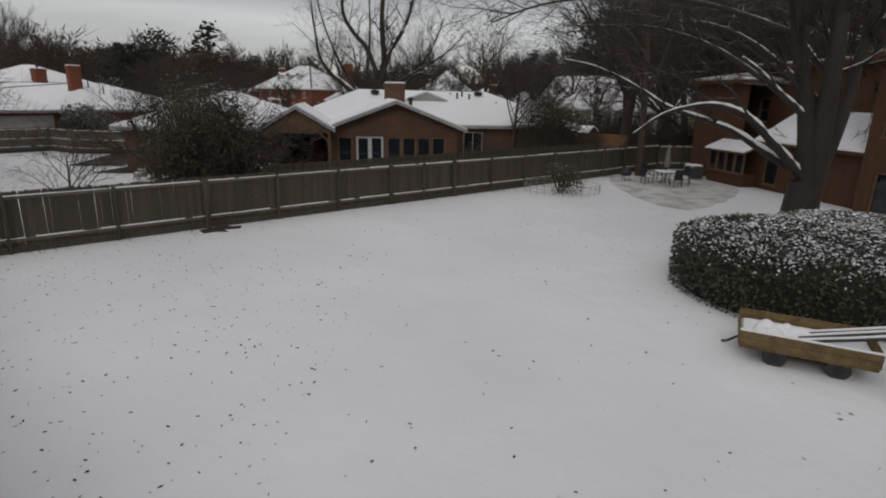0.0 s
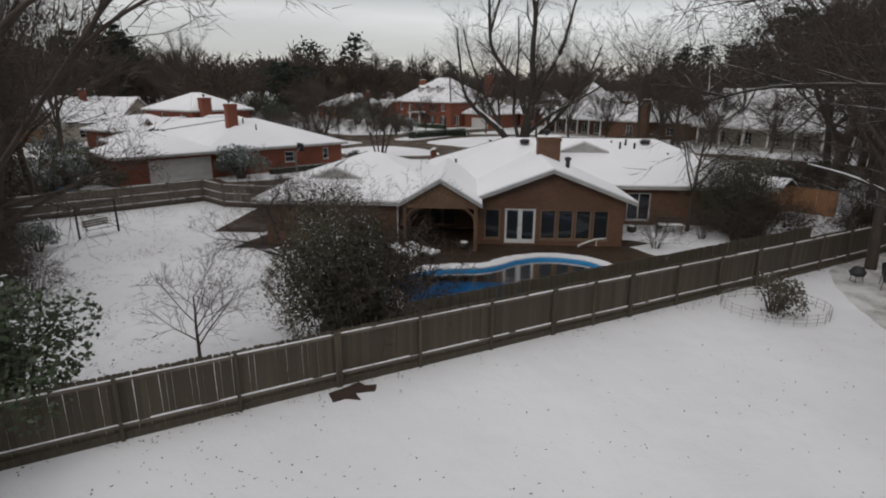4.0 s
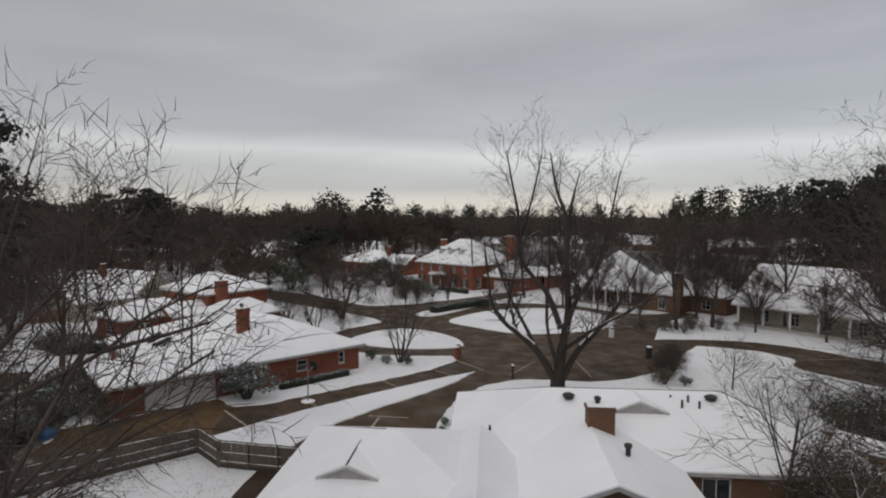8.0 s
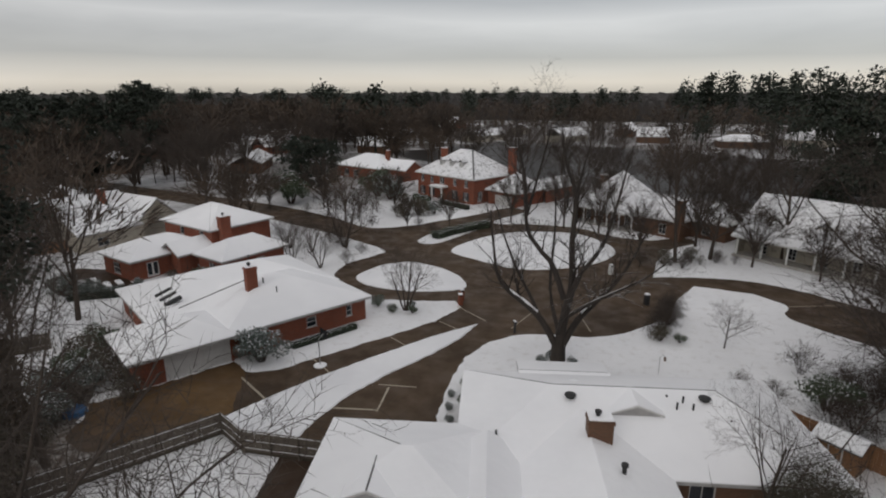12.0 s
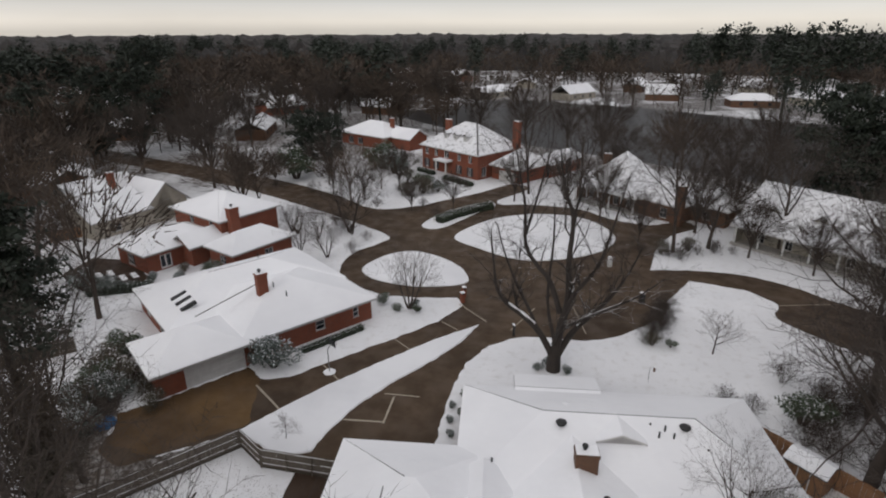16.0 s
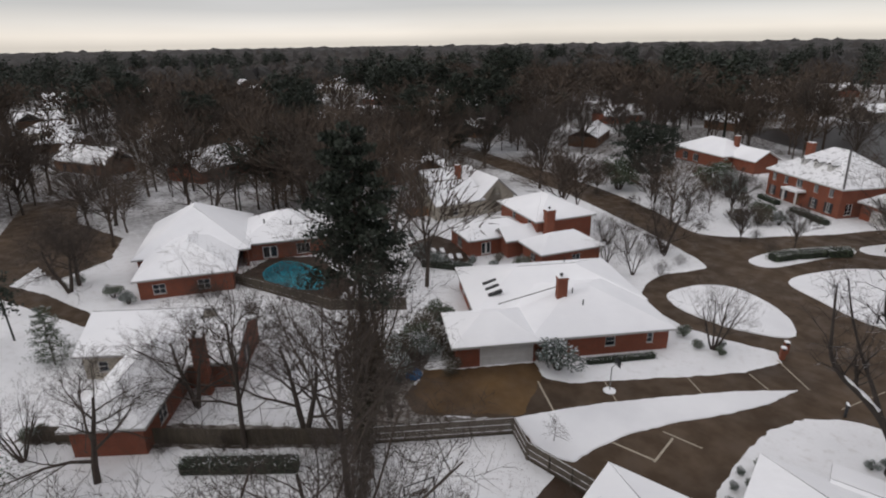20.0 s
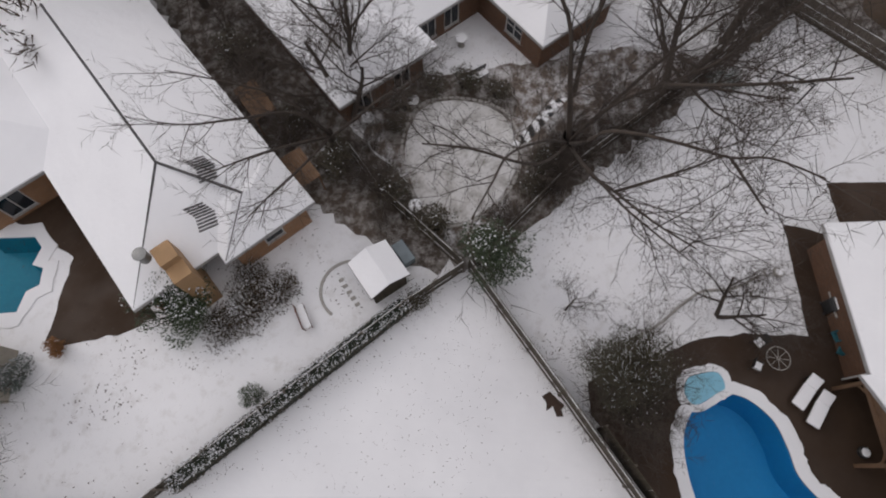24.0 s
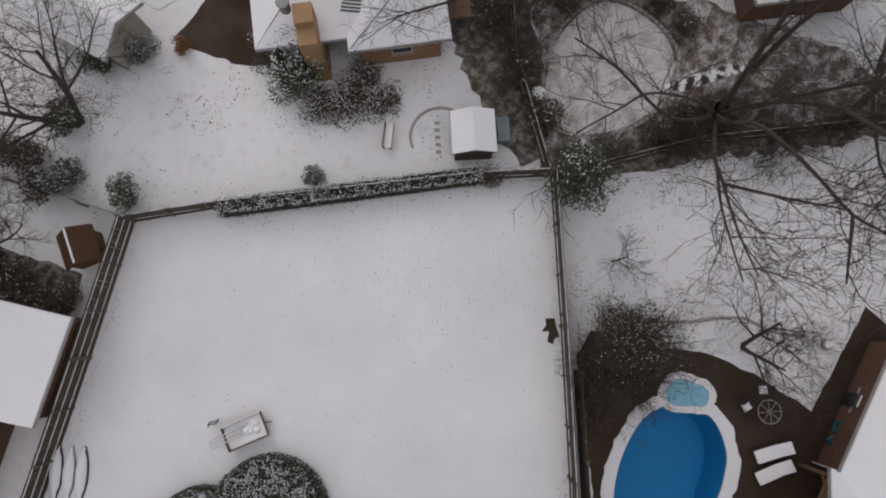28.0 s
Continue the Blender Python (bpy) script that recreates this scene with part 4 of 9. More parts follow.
# the pool house: west wing, porch gable, sunroom gable, long main roof
A0, A_ANG = (-11.0, 33.5), 10.5
sun_windows = [(1, "s", x, 0.88, 0.35, 2.05, "win", (1, 1), M_CASING) for x in (5.0, 8.1, 9.07, 10.04, 11.01)]
house_a = house("long brown-brick ranch house with snowy hipped and gabled roofs", A0, A_ANG, [
    ((0.2, 23.0, 6.4, 18.6), 2.6, 5.0, "hip", "nwe"),
    ((3.6, 12.8, 0.9, 14.5), 2.6, 4.35, "gy", "swe"),
    ((-8.2, 3.4, 0.2, 11.1), 2.6, 4.6, "hip", "nw"),
    ((-0.1, 4.4, -0.3, 8.5), 2.62, 3.95, "gy", "", M_TIMBER),
], sun_windows + [(1, "s", 6.55, 1.72, 0.08, 2.1, "french"), (0, "s", 14.6, 1.5, 0.3, 2.1, "win", (2, 1)), (0, "w", 16.0, 1.2, 0.9, 2.0, "win"), (2, "w", 8.0, 1.1, 0.9, 2.0, "win"), (2, "n", -5.0, 1.0, 0.9, 2.0, "win")],
    [(8.75, 8.1, 1.45, 0.95, 2.6, 5.5)], M_BRICKBROWN)
wall_run(house_a, (-7.65, -0.15, 0.75, 5.2), "s", 2.5, M_BRICKBROWN, [])
wall_run(house_a, (-7.65, -0.15, 1.0, 5.2), "e", 2.6, M_BRICKBROWN, [])
wall_run(house_a, (-0.15, 4.2, 1.0, 5.4), "n", 2.6, M_BRICKBROWN, [(2.0, 1.7, 0.05, 2.1)])
door(house_a, pose(2.0, 5.2, 0.05), 1.7, 2.05, M_TIMBER, 2, True)
# porch: posts with curved braces, tie beam, boarded gable
for u in (0.25, 4.05):
    Geo().bevel_box(u - 0.1, u + 0.1, -0.1, 0.1, 0.0, 2.5, 0.015).ob("porch_post", M_TIMBER, house_a)
    s = 1 if u < 2 else -1
    Geo().tube([(u, 0, 1.45), (u + s * 0.12, 0, 1.95), (u + s * 0.5, 0, 2.3), (u + s * 0.85, 0, 2.4)], 0.075, 4).ob("porch_brace", M_TIMBER, house_a)
Geo().bevel_box(0.15, 4.15, -0.1, 0.1, 2.36, 2.62, 0.015).ob("tie_beam", M_TIMBER, house_a)
Geo().add([(0.2, -0.04, 2.6), (4.1, -0.04, 2.6), (2.15, -0.04, 3.72), (0.2, 0.04, 2.6), (4.1, 0.04, 2.6), (2.15, 0.04, 3.72)], [(0, 1, 2), (5, 4, 3), (0, 3, 4, 1), (1, 4, 5, 2), (2, 5, 3, 0)]).ob("boarded_gable", M_TIMBER, house_a, "weathered board gable")
Geo().tube([(-0.22, 0.6, 0.0), (-0.22, 0.6, 2.4)], 0.05, 6).ob("downpipe", M_TRIM, house_a)


def gablet(h, u0, u1, v0, v1, ze, zr):
    """A small gabled vent roof riding on a larger slope, front to the south."""
    um = (u0 + u1) / 2
    Geo().add([(u0 + 0.15, v0 + 0.1, ze - 0.3), (u1 - 0.15, v0 + 0.1, ze - 0.3), (u1 - 0.15, v0 + 0.1, ze), (um, v0 + 0.1, zr - 0.08), (u0 + 0.15, v0 + 0.1, ze), (um, v0 + 0.5, ze)], [(0, 1, 2, 3, 4), (0, 5, 1), (4, 3, 5), (3, 2, 5)]).ob("vent_gable", M_FASCIA, h, "slatted grey vent gable")
    rf = Geo().shell(roof_faces("gy", u0, u1, v0, v1, ze, zr), 0.1).ob("gablet_roof", M_TRIM, h)
    Geo().shell(roof_faces("gy", u0 + 0.02, u1 - 0.02, v0 + 0.05, v1, ze, zr), 0.07, 0.075).ob("snow_cover", M_ROOFSNOW, rf)


gablet(house_a, -5.5, -2.5, 2.3, 6.2, 3.55, 4.15)
gablet(house_a, 9.8, 13.2, 10.3, 12.8, 4.35, 5.0)
line_cap(house_a, [((0.3, 18.5, 2.7), (6.3, 12.5, 5.09)), ((6.3, 12.5, 5.08), (16.9, 12.5, 5.08)), ((16.9, 12.5, 5.09), (22.9, 6.5, 2.7)), ((-8.1, 11.0, 2.7), (-2.75, 5.7, 4.69)), ((-4.0, 2.35, 4.24), (-4.0, 5.2, 4.24)), ((-2.5, 2.7, 3.55), (0.0, 0.4, 2.66))], 0.13)
Geo().shell(roof_faces("gx", 4.5, 11.5, 15.4, 20.8, 2.45, 3.02), 0.2).ob("front_roof", M_FASCIA, house_a)
Geo().shell(roof_faces("gx", 4.52, 11.48, 15.42, 20.78, 2.45, 3.02), 0.085, 0.09).ob("snow_cover", M_ROOFSNOW, house_a)
wall_run(house_a, (5.0, 11.0, 18.0, 20.3), "n", 2.6, M_BRICKBROWN, [])
line_cap(house_a, [((4.6, 18.1, 3.1), (11.4, 18.1, 3.1))], 0.14)
for u, v, z in ((7.5, 11.5, 4.75), (16.0, 11.7, 4.78)):
    p = Geo().lathe([(0.3, 0.0), (0.3, 0.12), (0.38, 0.14), (0.38, 0.2), (0.2, 0.3), (0.02, 0.32)], 14, (u, v, z)).ob("turbine_vent", M_METAL, house_a, "round dark roof vent")
for u, v, z, hh in ((14.1, 11.0, 4.4, 0.55), (14.6, 11.5, 4.6, 0.5), (15.1, 11.0, 4.4, 0.5), (13.7, 11.9, 4.75, 0.2), (17.2, 10.3, 4.1, 0.2), (19.0, 8.6, 3.4, 0.2), (2.7, 8.6, 3.7, 0.25)):
    Geo().tube([(u, v, z - 0.1), (u, v, z + hh)], 0.07, 8).ob("vent_pipe", M_METAL, house_a)
Geo().lathe([(0.13, 0.0), (0.13, 0.45), (0.2, 0.45), (0.2, 0.6), (0.05, 0.66)], 10, (9.6, 5.2, 3.9)).ob("flue_cap", M_METAL, house_a, "dark stove flue with a cap")
wall_run(house_a, (12.2, 22.4, 6.95, 8.0), "s", 2.5, M_BRICKBROWN, [(14.6, 1.5, 0.3, 2.1)])
# bungalow with garage
house_b = house("red-brick bungalow with a white garage door under snow", (-40.7, 45.3), 56.5, [
    ((0.0, 9.4, -0.3, 7.6), 2.6, 4.4, "hip", "swne"),
    ((8.0, 24.0, 0.0, 14.8), 2.6, 5.1, "hip", "sen"),
    ((3.6, 24.3, 7.0, 20.6), 2.6, 5.0, "hip", "wne"),
], [(0, "s", 5.8, 5.6, 0.0, 2.15, "garage"), (1, "s", 17.0, 1.1, 0.9, 2.0, "win"), (1, "s", 21.4, 0.7, 0.9, 2.1, "win", (1, 2), M_WHITE), (1, "s", 11.5, 1.6, 0.5, 2.0, "win", (2, 2)), (1, "e", 7.0, 1.6, 0.6, 2.0, "win", (2, 2)),
    (2, "w", 12.0, 1.6, 0.5, 2.0, "win", (2, 2)), (2, "w", 17.0, 1.6, 0.5, 2.0, "win", (2, 2))], [(13.3, 5.9, 1.1, 0.8, 3.5, 6.8)], M_BRICKRED)
for k in range(3):
    shared("skylight", Geo().box(-0.85, 0.85, -0.2, 0.2, -0.2, 0.14).data("skylight", M_METAL), house_b, pose(6.6, 12.6 - k * 1.6, 3.78, 0, -18, 0), "dark narrow skylight bared of snow")
line_cap(house_b, [((6.0, 5.2, 4.45), (14.0, 7.45, 5.15)), ((10.4, 13.8, 5.08), (17.5, 13.8, 5.08)), ((17.5, 13.8, 5.08), (24.2, 20.5, 2.7))], 0.12)
for u, v, z in ((15.2, 4.2, 4.1), (14.6, 6.0, 4.7), (17.0, 15.5, 4.6)):
    Geo().tube([(u, v, z - 0.2), (u, v, z + 0.6)], 0.07, 8).ob("vent_pipe", M_METAL, house_b)
house_c = house("two-storey red-brick house with low wings under snow", (-56.1, 76.6), -20.0, [
    ((-13.2, 0.0, 0.0, 11.0), 5.2, 7.6, "hip", "swne"),
    ((-11.0, -2.2, -10.2, 2.0), 2.8, 4.6, "hip", "swe"),
    ((-4.9, 0.2, -5.1, 2.0), 2.8, 4.3, "gy", "se"),
    ((0.4, 7.2, -3.2, 7.6), 2.8, 4.7, "hip", "swne"),
], [(0, "s", -3.0, 1.0, 3.6, 4.7, "win"), (0, "s", -8.0, 1.0, 3.6, 4.7, "win"), (1, "s", -7.0, 1.8, 0.4, 2.0, "win", (3, 2)), (1, "e", -7.0, 1.6, 0.1, 2.1, "french"), (3, "s", 4.0, 1.4, 0.8, 2.0, "win", (2, 2)), (3, "e", 3.0, 1.4, 0.8, 2.0, "win", (2, 2))], [(0.2, 2.2, 1.0, 1.5, 2.5, 7.0)], M_BRICKRED)
line_cap(house_c, [((-7.7, 5.5, 7.66), (0.0, 0.0, 5.28)), ((-7.7, 5.5, 7.66), (-13.1, 10.9, 5.28))], 0.1)
house_d = house("cream house with a steep gable and dormer row under snow", (-76.8, 84.9), 75.0, [
    ((-9.0, 1.5, 0.0, 11.0), 2.9, 6.0, "gx", "swn"), ((0.0, 8.6, -0.1, 13.0), 2.9, 6.7, "gy", "sne"), ((-6.0, 6.0, 9.0, 19.0), 2.9, 6.6, "gx", "wne"),
], [(1, "s", 4.3, 1.1, 3.6, 5.0, "win", (2, 2)), (1, "s", 2.4, 1.4, 0.7, 2.1, "win", (2, 2)), (1, "s", 6.2, 1.4, 0.7, 2.1, "win", (2, 2)), (0, "s", -5.0, 1.8, 0.6, 2.0, "win", (2, 2))], [(0.5, 9.5, 1.0, 0.9, 4.5, 8.0)], M_CREAM)
Geo().box(-7.0, -1.5, 6.8, 9.5, 4.4, 6.1).ob("dormer_wall", M_CREAM, house_d, "pale wall of a long dormer")
for k in range(4):
    window(house_d, pose(-6.2 + k * 1.3, 6.77, 5.15), 0.85, 0.75, M_TRIM)
rf = Geo().shell([[(-7.3, 6.4, 6.1), (-1.2, 6.4, 6.1), (-1.2, 10.4, 6.9), (-7.3, 10.4, 6.9)]], 0.14).ob("dormer_roof", M_FASCIA, house_d)
Geo().shell([[(-7.28, 6.42, 6.1), (-1.22, 6.42, 6.1), (-1.22, 10.4, 6.9), (-7.28, 10.4, 6.9)]], 0.08, 0.085).ob("snow_cover", M_ROOFSNOW, rf)
house_e = house("brown cottage with a broken snowy roofline", (-106.9, 92.2), 47.0, [((-15.0, 1.0, 2.0, 12.0), 3.0, 6.4, "hip", "swne"), ((0.0, 8.6, 0.0, 9.0), 3.0, 5.6, "gy", "sne"), ((-7.0, -1.0, -3.0, 6.0), 3.0, 5.8, "gy", "swe")], [(1, "s", 4.3, 1.6, 0.7, 2.1, "win", (2, 2)), (2, "s", -4.0, 1.2, 0.7, 2.1, "win")], [(-9.0, 7.0, 1.0, 0.9, 5.0, 7.4)], M_BRICKBROWN)
F0, F_ANG = (-30.1, 129.0), -31.0
FACADE = (-17.0, -13.8, -6.3, -2.8)
house_f = house("two-storey red-brick house with white columns and dormers", F0, F_ANG, [
    ((-19.2, 0.0, 0.0, 15.4), 5.5, 10.8, "hip", "swne"), ((-0.4, 8.6, 3.9, 14.6), 3.1, 6.4, "hip", "swne"), ((2.2, 9.6, 13.0, 26.0), 3.0, 4.7, "gy", "wne")],
    [(0, "s", x, 1.0, lo, hi, "win", (2, 3), M_WHITE) for x in FACADE for lo, hi in ((0.5, 2.4), (3.5, 5.0))] + [(0, "s", -10.4, 1.5, 3.5, 5.0, "win", (2, 3), M_WHITE), (0, "s", -10.4, 1.3, 0.1, 2.4, "door"),
     (0, "e", 2.6, 1.5, 0.5, 2.6, "win", (2, 3), M_WHITE), (1, "s", 4.6, 4.8, 0.0, 2.2, "garage")], [(-18.9, 9.5, 1.5, 1.0, 5, 10.4), (0.2, 12.5, 1.6, 1.1, 3, 11.6)], M_BRICKRED, M_TRIM, M_THINSNOW)
line_cap(house_f, [((-11.5, 7.7, 10.95), (-7.7, 7.7, 10.95)), ((-7.7, 7.7, 10.95), (-0.1, 0.1, 5.65)), ((-7.7, 7.7, 10.95), (-0.1, 15.3, 5.65)), ((4.1, 9.3, 6.5), (8.5, 4.0, 3.2))], 0.35, M_SHINGLE)
for x in FACADE:
    for sx in (-0.72, 0.72):
        Geo().box(x + sx - 0.2, x + sx + 0.2, 0.47, 0.55, 0.5, 2.4).ob("shutter", M_BLACK, house_f)
house_g = house("white-eaved house with deep snow before the lake", (-68.7, 160.5), -24.0, [((-10.4, 8.0, -2.0, 11.0), 3.3, 6.4, "hip", "swne"), ((6.0, 15.0, 1.0, 9.0), 3.1, 5.4, "gx", "swne")], [(0, "s", -2, 2.0, 0.4, 2.3, "win", (3, 1)), (0, "s", -6, 2.0, 0.4, 2.3, "win", (3, 1))], [(4.5, 5.0, 1.1, 0.9, 3, 7.6)], M_BRICKRED, M_TRIM)
house_h = house("low house with steep pyramid roofs and a veranda", (1.5, 112.1), -36.0, [
    ((-13.6, 0.0, 0.0, 13.4), 3.1, 9.6, "hip", "wn"), ((-2.0, 8.0, 1.6, 12.0), 3.1, 6.4, "hip", "sne"), ((6.2, 13.8, 5.6, 14.6), 3.0, 5.8, "hip", "swne")], [(1, "s", 4.5, 1.3, 0.5, 2.3, "win", (2, 2)), (2, "s", 10.0, 1.4, 0.7, 2.1, "win", (2, 2))], [(7.6, 1.7, 1.2, 1.1, 0.0, 6.8), (-12.6, 9.0, 1.1, 1.1, 3, 8.0)], M_BRICKBROWN, M_TRIM, M_THINSNOW)
wall_run(house_h, (-13.0, 0.0, 2.6, 12.8), "s", 3.2, M_BRICKBROWN, [(x, 1.1, 0.5, 2.3) for x in (-11.0, -8.2, -5.4, -2.6)])
for x in (-11.0, -8.2, -5.4, -2.6):
    window(house_h, pose(x, 2.68, 0.5), 1.1, 1.8, M_WHITE, 2, 3)
Geo().box(-13.2, -0.2, 0.3, 2.6, 0.0, 0.25).ob("veranda_floor", M_STONE, house_h)
for k in range(6):
    Geo().bevel_box(-13.2 + k * 2.55, -12.98 + k * 2.55, 0.4, 0.62, 0.25, 3.05, 0.02).ob("column", M_WHITE, house_h)
house_i = house("broad veranda house with dormers under patchy snow", (15.0, 102.0), -38.5, [
    ((0.0, 26.0, 0.0, 17.0), 3.1, 8.6, "gx", "wne")], [(0, "w", 8.5, 1.2, 0.9, 2.2, "win")], [], M_CREAM, M_TRIM, M_THINSNOW)
wall_run(house_i, (0.55, 25.4, 3.0, 16.4), "s", 3.2, M_CREAM, [(x, 1.1, 0.5, 2.3) for x in (3.5, 7.5, 11.5, 15.5, 19.5, 23.0)])
for x in (3.5, 7.5, 11.5, 15.5, 19.5, 23.0):
    window(house_i, pose(x, 3.08, 0.5), 1.1, 1.8, M_WHITE, 2, 3)
Geo().box(0.4, 25.6, 0.2, 3.0, 0.0, 0.4).ob("veranda_floor", M_STONE, house_i)
for k in range(8):
    Geo().bevel_box(0.7 + k * 3.5, 0.95 + k * 3.5, 0.5, 0.75, 0.4, 3.0, 0.02).ob("column", M_WHITE, house_i)
for x in (4.2, 10.8, 17.4, 23.6):
    Geo().box(x - 0.9, x + 0.9, 3.6, 7.5, 4.0, 5.7).ob("dormer_wall", M_CREAM, house_i)
    window(house_i, pose(x, 3.57, 4.5), 0.9, 1.1, M_WHITE, 2, 2)
    rf = Geo().shell(roof_faces("gy", x - 1.15, x + 1.15, 3.3, 8.5, 5.6, 6.5), 0.12).ob("dormer_roof", M_SHINGLE, house_i)
    Geo().shell(roof_faces("gy", x - 1.13, x + 1.13, 3.4, 8.5, 5.6, 6.5), 0.05, 0.06).ob("snow_cover", M_THINSNOW, rf)
# portico and dormers of the two-storey house
for x in (-12.0, -8.8):
    Geo().lathe([(0.26, 0.0), (0.26, 0.15), (0.18, 0.2), (0.16, 2.7), (0.24, 2.8), (0.24, 2.9)], 12, (x, -1.2, 0)).ob("column", M_WHITE, house_f)
Geo().box(-12.5, -8.3, -1.6, 0.5, 2.9, 3.2).ob("portico_roof", M_WHITE, house_f, "flat white portico")
Geo().bevel_box(-12.45, -8.35, -1.55, 0.45, 3.2, 3.34, 0.05).ob("snow_cover", M_ROOFSNOW, house_f)
for x in (-12.9, -9.7, -6.5):
    Geo().box(x - 0.5, x + 0.5, 2.6, 5.4, 7.0, 8.6).ob("dormer_wall", M_TRIM, house_f)
    window(house_f, pose(x, 2.57, 7.6), 0.6, 0.85, M_WHITE)
    rf = Geo().shell(roof_faces("gy", x - 0.7, x + 0.7, 2.4, 6.2, 8.5, 9.1), 0.1).ob("dormer_roof", M_SHINGLE, house_f)
    Geo().shell(roof_faces("gy", x - 0.68, x + 0.68, 2.5, 6.2, 8.5, 9.1), 0.05, 0.06).ob("snow_cover", M_THINSNOW, rf)
house_j = house("cluster of hipped snowy roofs beside a small pool", (-80.2, 25.7), 65.0, [
    ((-1.6, 14.4, 8.0, 26.5), 3.0, 8.0, "hip", "wne"), ((0.0, 12.8, 0.0, 15.0), 2.9, 5.9, "hip", "swe"), ((12.4, 27.0, 10.2, 24.0), 2.9, 6.0, "hip", "sne")],
    [(1, "s", 3.0, 1.6, 0.6, 2.0, "win", (2, 2)), (1, "s", 8.5, 1.6, 0.6, 2.0, "win", (2, 2)), (2, "s", 17.0, 2.2, 0.1, 2.1, "french"), (2, "s", 22.0, 2.0, 0.4, 2.1, "win", (3, 1))], [], M_BRICKRED)
line_cap(house_j, [((6.4, 16.1, 8.1), (14.3, 8.1, 3.1)), ((19.3, 17.1, 6.1), (20.1, 17.1, 6.1))], 0.14)
for u, v, z in ((16.5, 14.5, 4.7), (20.5, 13.5, 4.4)):
    Geo().tube([(u, v, z - 0.2), (u, v, z + 0.7)], 0.12, 8).ob("vent_pipe", M_METAL, house_j)
house_k = house("brick house with a tall chimney behind bare trees", (-57.0, 20.0), 52.0, [
    ((-1.9, 5.0, -8.2, 7.0), 2.9, 4.9, "hip", "swe"), ((-7.0, 4.5, 3.4, 13.0), 2.9, 5.4, "gx", "swne", M_CREAM), ((2.0, 9.5, 1.0, 11.0), 2.9, 5.0, "gx", "sne")],
    [(0, "e", -4.0, 1.6, 0.6, 2.0, "win", (2, 2)), (1, "s", -4.6, 1.0, 0.8, 2.0, "win"), (2, "e", 6.0, 2.2, 0.1, 2.1, "french")], [(6.4, 0.7, 1.2, 0.9, 0.0, 6.2)], M_BRICKRED)
line_cap(house_k, [((1.55, -4.7, 4.98), (1.55, 4.0, 4.98)), ((-6.9, 8.2, 5.48), (4.4, 8.2, 5.48))], 0.12)
L0 = (-30.5, 4.0)
house_l = house("L-shaped brown-brick house round a paved garden", L0, 47.0, [
    ((-7.4, 10.2, 7.0, 14.4), 2.8, 5.3, "hip", "swne"), ((-7.4, 4.0, -5.4, 12.0), 2.8, 5.4, "hip", "swe"), ((0.0, 6.0, -5.4, 2.0), 2.8, 4.3, "hip", "se")],
    [(1, "e", y, 1.3, 0.3, 2.2, "win", (2, 1)) for y in (3.2, 5.2)] + [(2, "e", y, 1.3, 0.3, 2.2, "win", (2, 1)) for y in (-3.5, -0.5)] + [(0, "s", 7.0, 1.6, 0.6, 2.1, "win", (2, 2))], [(-5.6, 8.6, 1.0, 0.9, 3, 6.0)], M_BRICKBROWN)
line_cap(house_l, [((-7.3, -5.3, 2.9), (-1.8, 0.2, 5.5)), ((-1.8, 0.2, 5.5), (-1.8, 6.4, 5.5)), ((-3.7, 10.7, 5.4), (6.5, 10.7, 5.4))], 0.16)
house_m = house("house with a broad tan chimney breast and snowy hips", (-9.3, -3.1), 48.0, [
    ((-24.0, 0.3, -0.3, 10.4), 2.8, 4.9, "hip", "swn"), ((-3.4, 1.1, 4.7, 10.4), 2.8, 3.9, "hip", "sne"), ((-24.0, -10.3, -5.5, 3.0), 2.8, 4.4, "hip", "swe")],
    [(0, "s", -4.0, 2.2, 0.1, 2.1, "french"), (1, "e", 7.6, 1.2, 0.8, 2.0, "win"), (2, "e", -3.0, 1.6, 0.3, 2.1, "win", (2, 1))], [], M_BRICKGOLD)
line_cap(house_m, [((-19.0, 5.05, 5.0), (-5.0, 5.05, 5.0)), ((-5.0, 5.05, 5.0), (0.2, -0.2, 2.9)), ((-5.0, 5.05, 5.0), (-1.2, 7.6, 4.0)), ((-1.2, 7.6, 4.0), (1.0, 4.8, 2.92))], 0.16)
Geo().box(-0.9, 1.15, 2.3, 3.3, 0.0, 4.2).box(-0.9, 0.2, 2.3, 3.3, 4.2, 4.7).ob("chimney", M_TAN, house_m, "broad tan rendered chimney breast")
Geo().lathe([(0.3, 0.0), (0.3, 0.6), (0.36, 0.62), (0.36, 0.7), (0.05, 0.75)], 14, (-0.9, 1.9, 4.3)).ob("flue", M_GALV, house_m, "round metal flue")
for a, b in ((-3.4, 6.6), (-0.6, 5.2)):
    for k in range(9):
        shared("bare_rib", Geo().box(-0.035, 0.035, -0.5, 0.5, -0.06, 0.03).data("bare_rib", M_SHINGLE), house_m, pose(a - 0.9 + k * 0.19, b + 0.3 - abs(k - 4) * 0.06, 4.9 - (b - 5.05) * 0.39 + 0.06, -21.5, 0, 0), "dark shingle rib bared of snow")
house_n = house("small poolside pavilion with a white roof", (-3.2, -9.0), 193.0, [((0.0, 3.9, 0.0, 6.5), 2.6, 3.4, "gy", "swne")], [], [], M_CREAM)
house_p = house("long low brick house across the street", (-98.0, -27.0), 58.0, [((-10, 12, -2, 9), 2.9, 5.4, "hip", "swne")], [(0, "s", x, 1.4, 0.7, 2.0, "win") for x in (-6, -1, 4, 9)], [(-2.0, 7.0, 1.0, 0.8, 4, 6.4)], M_BRICKBROWN)
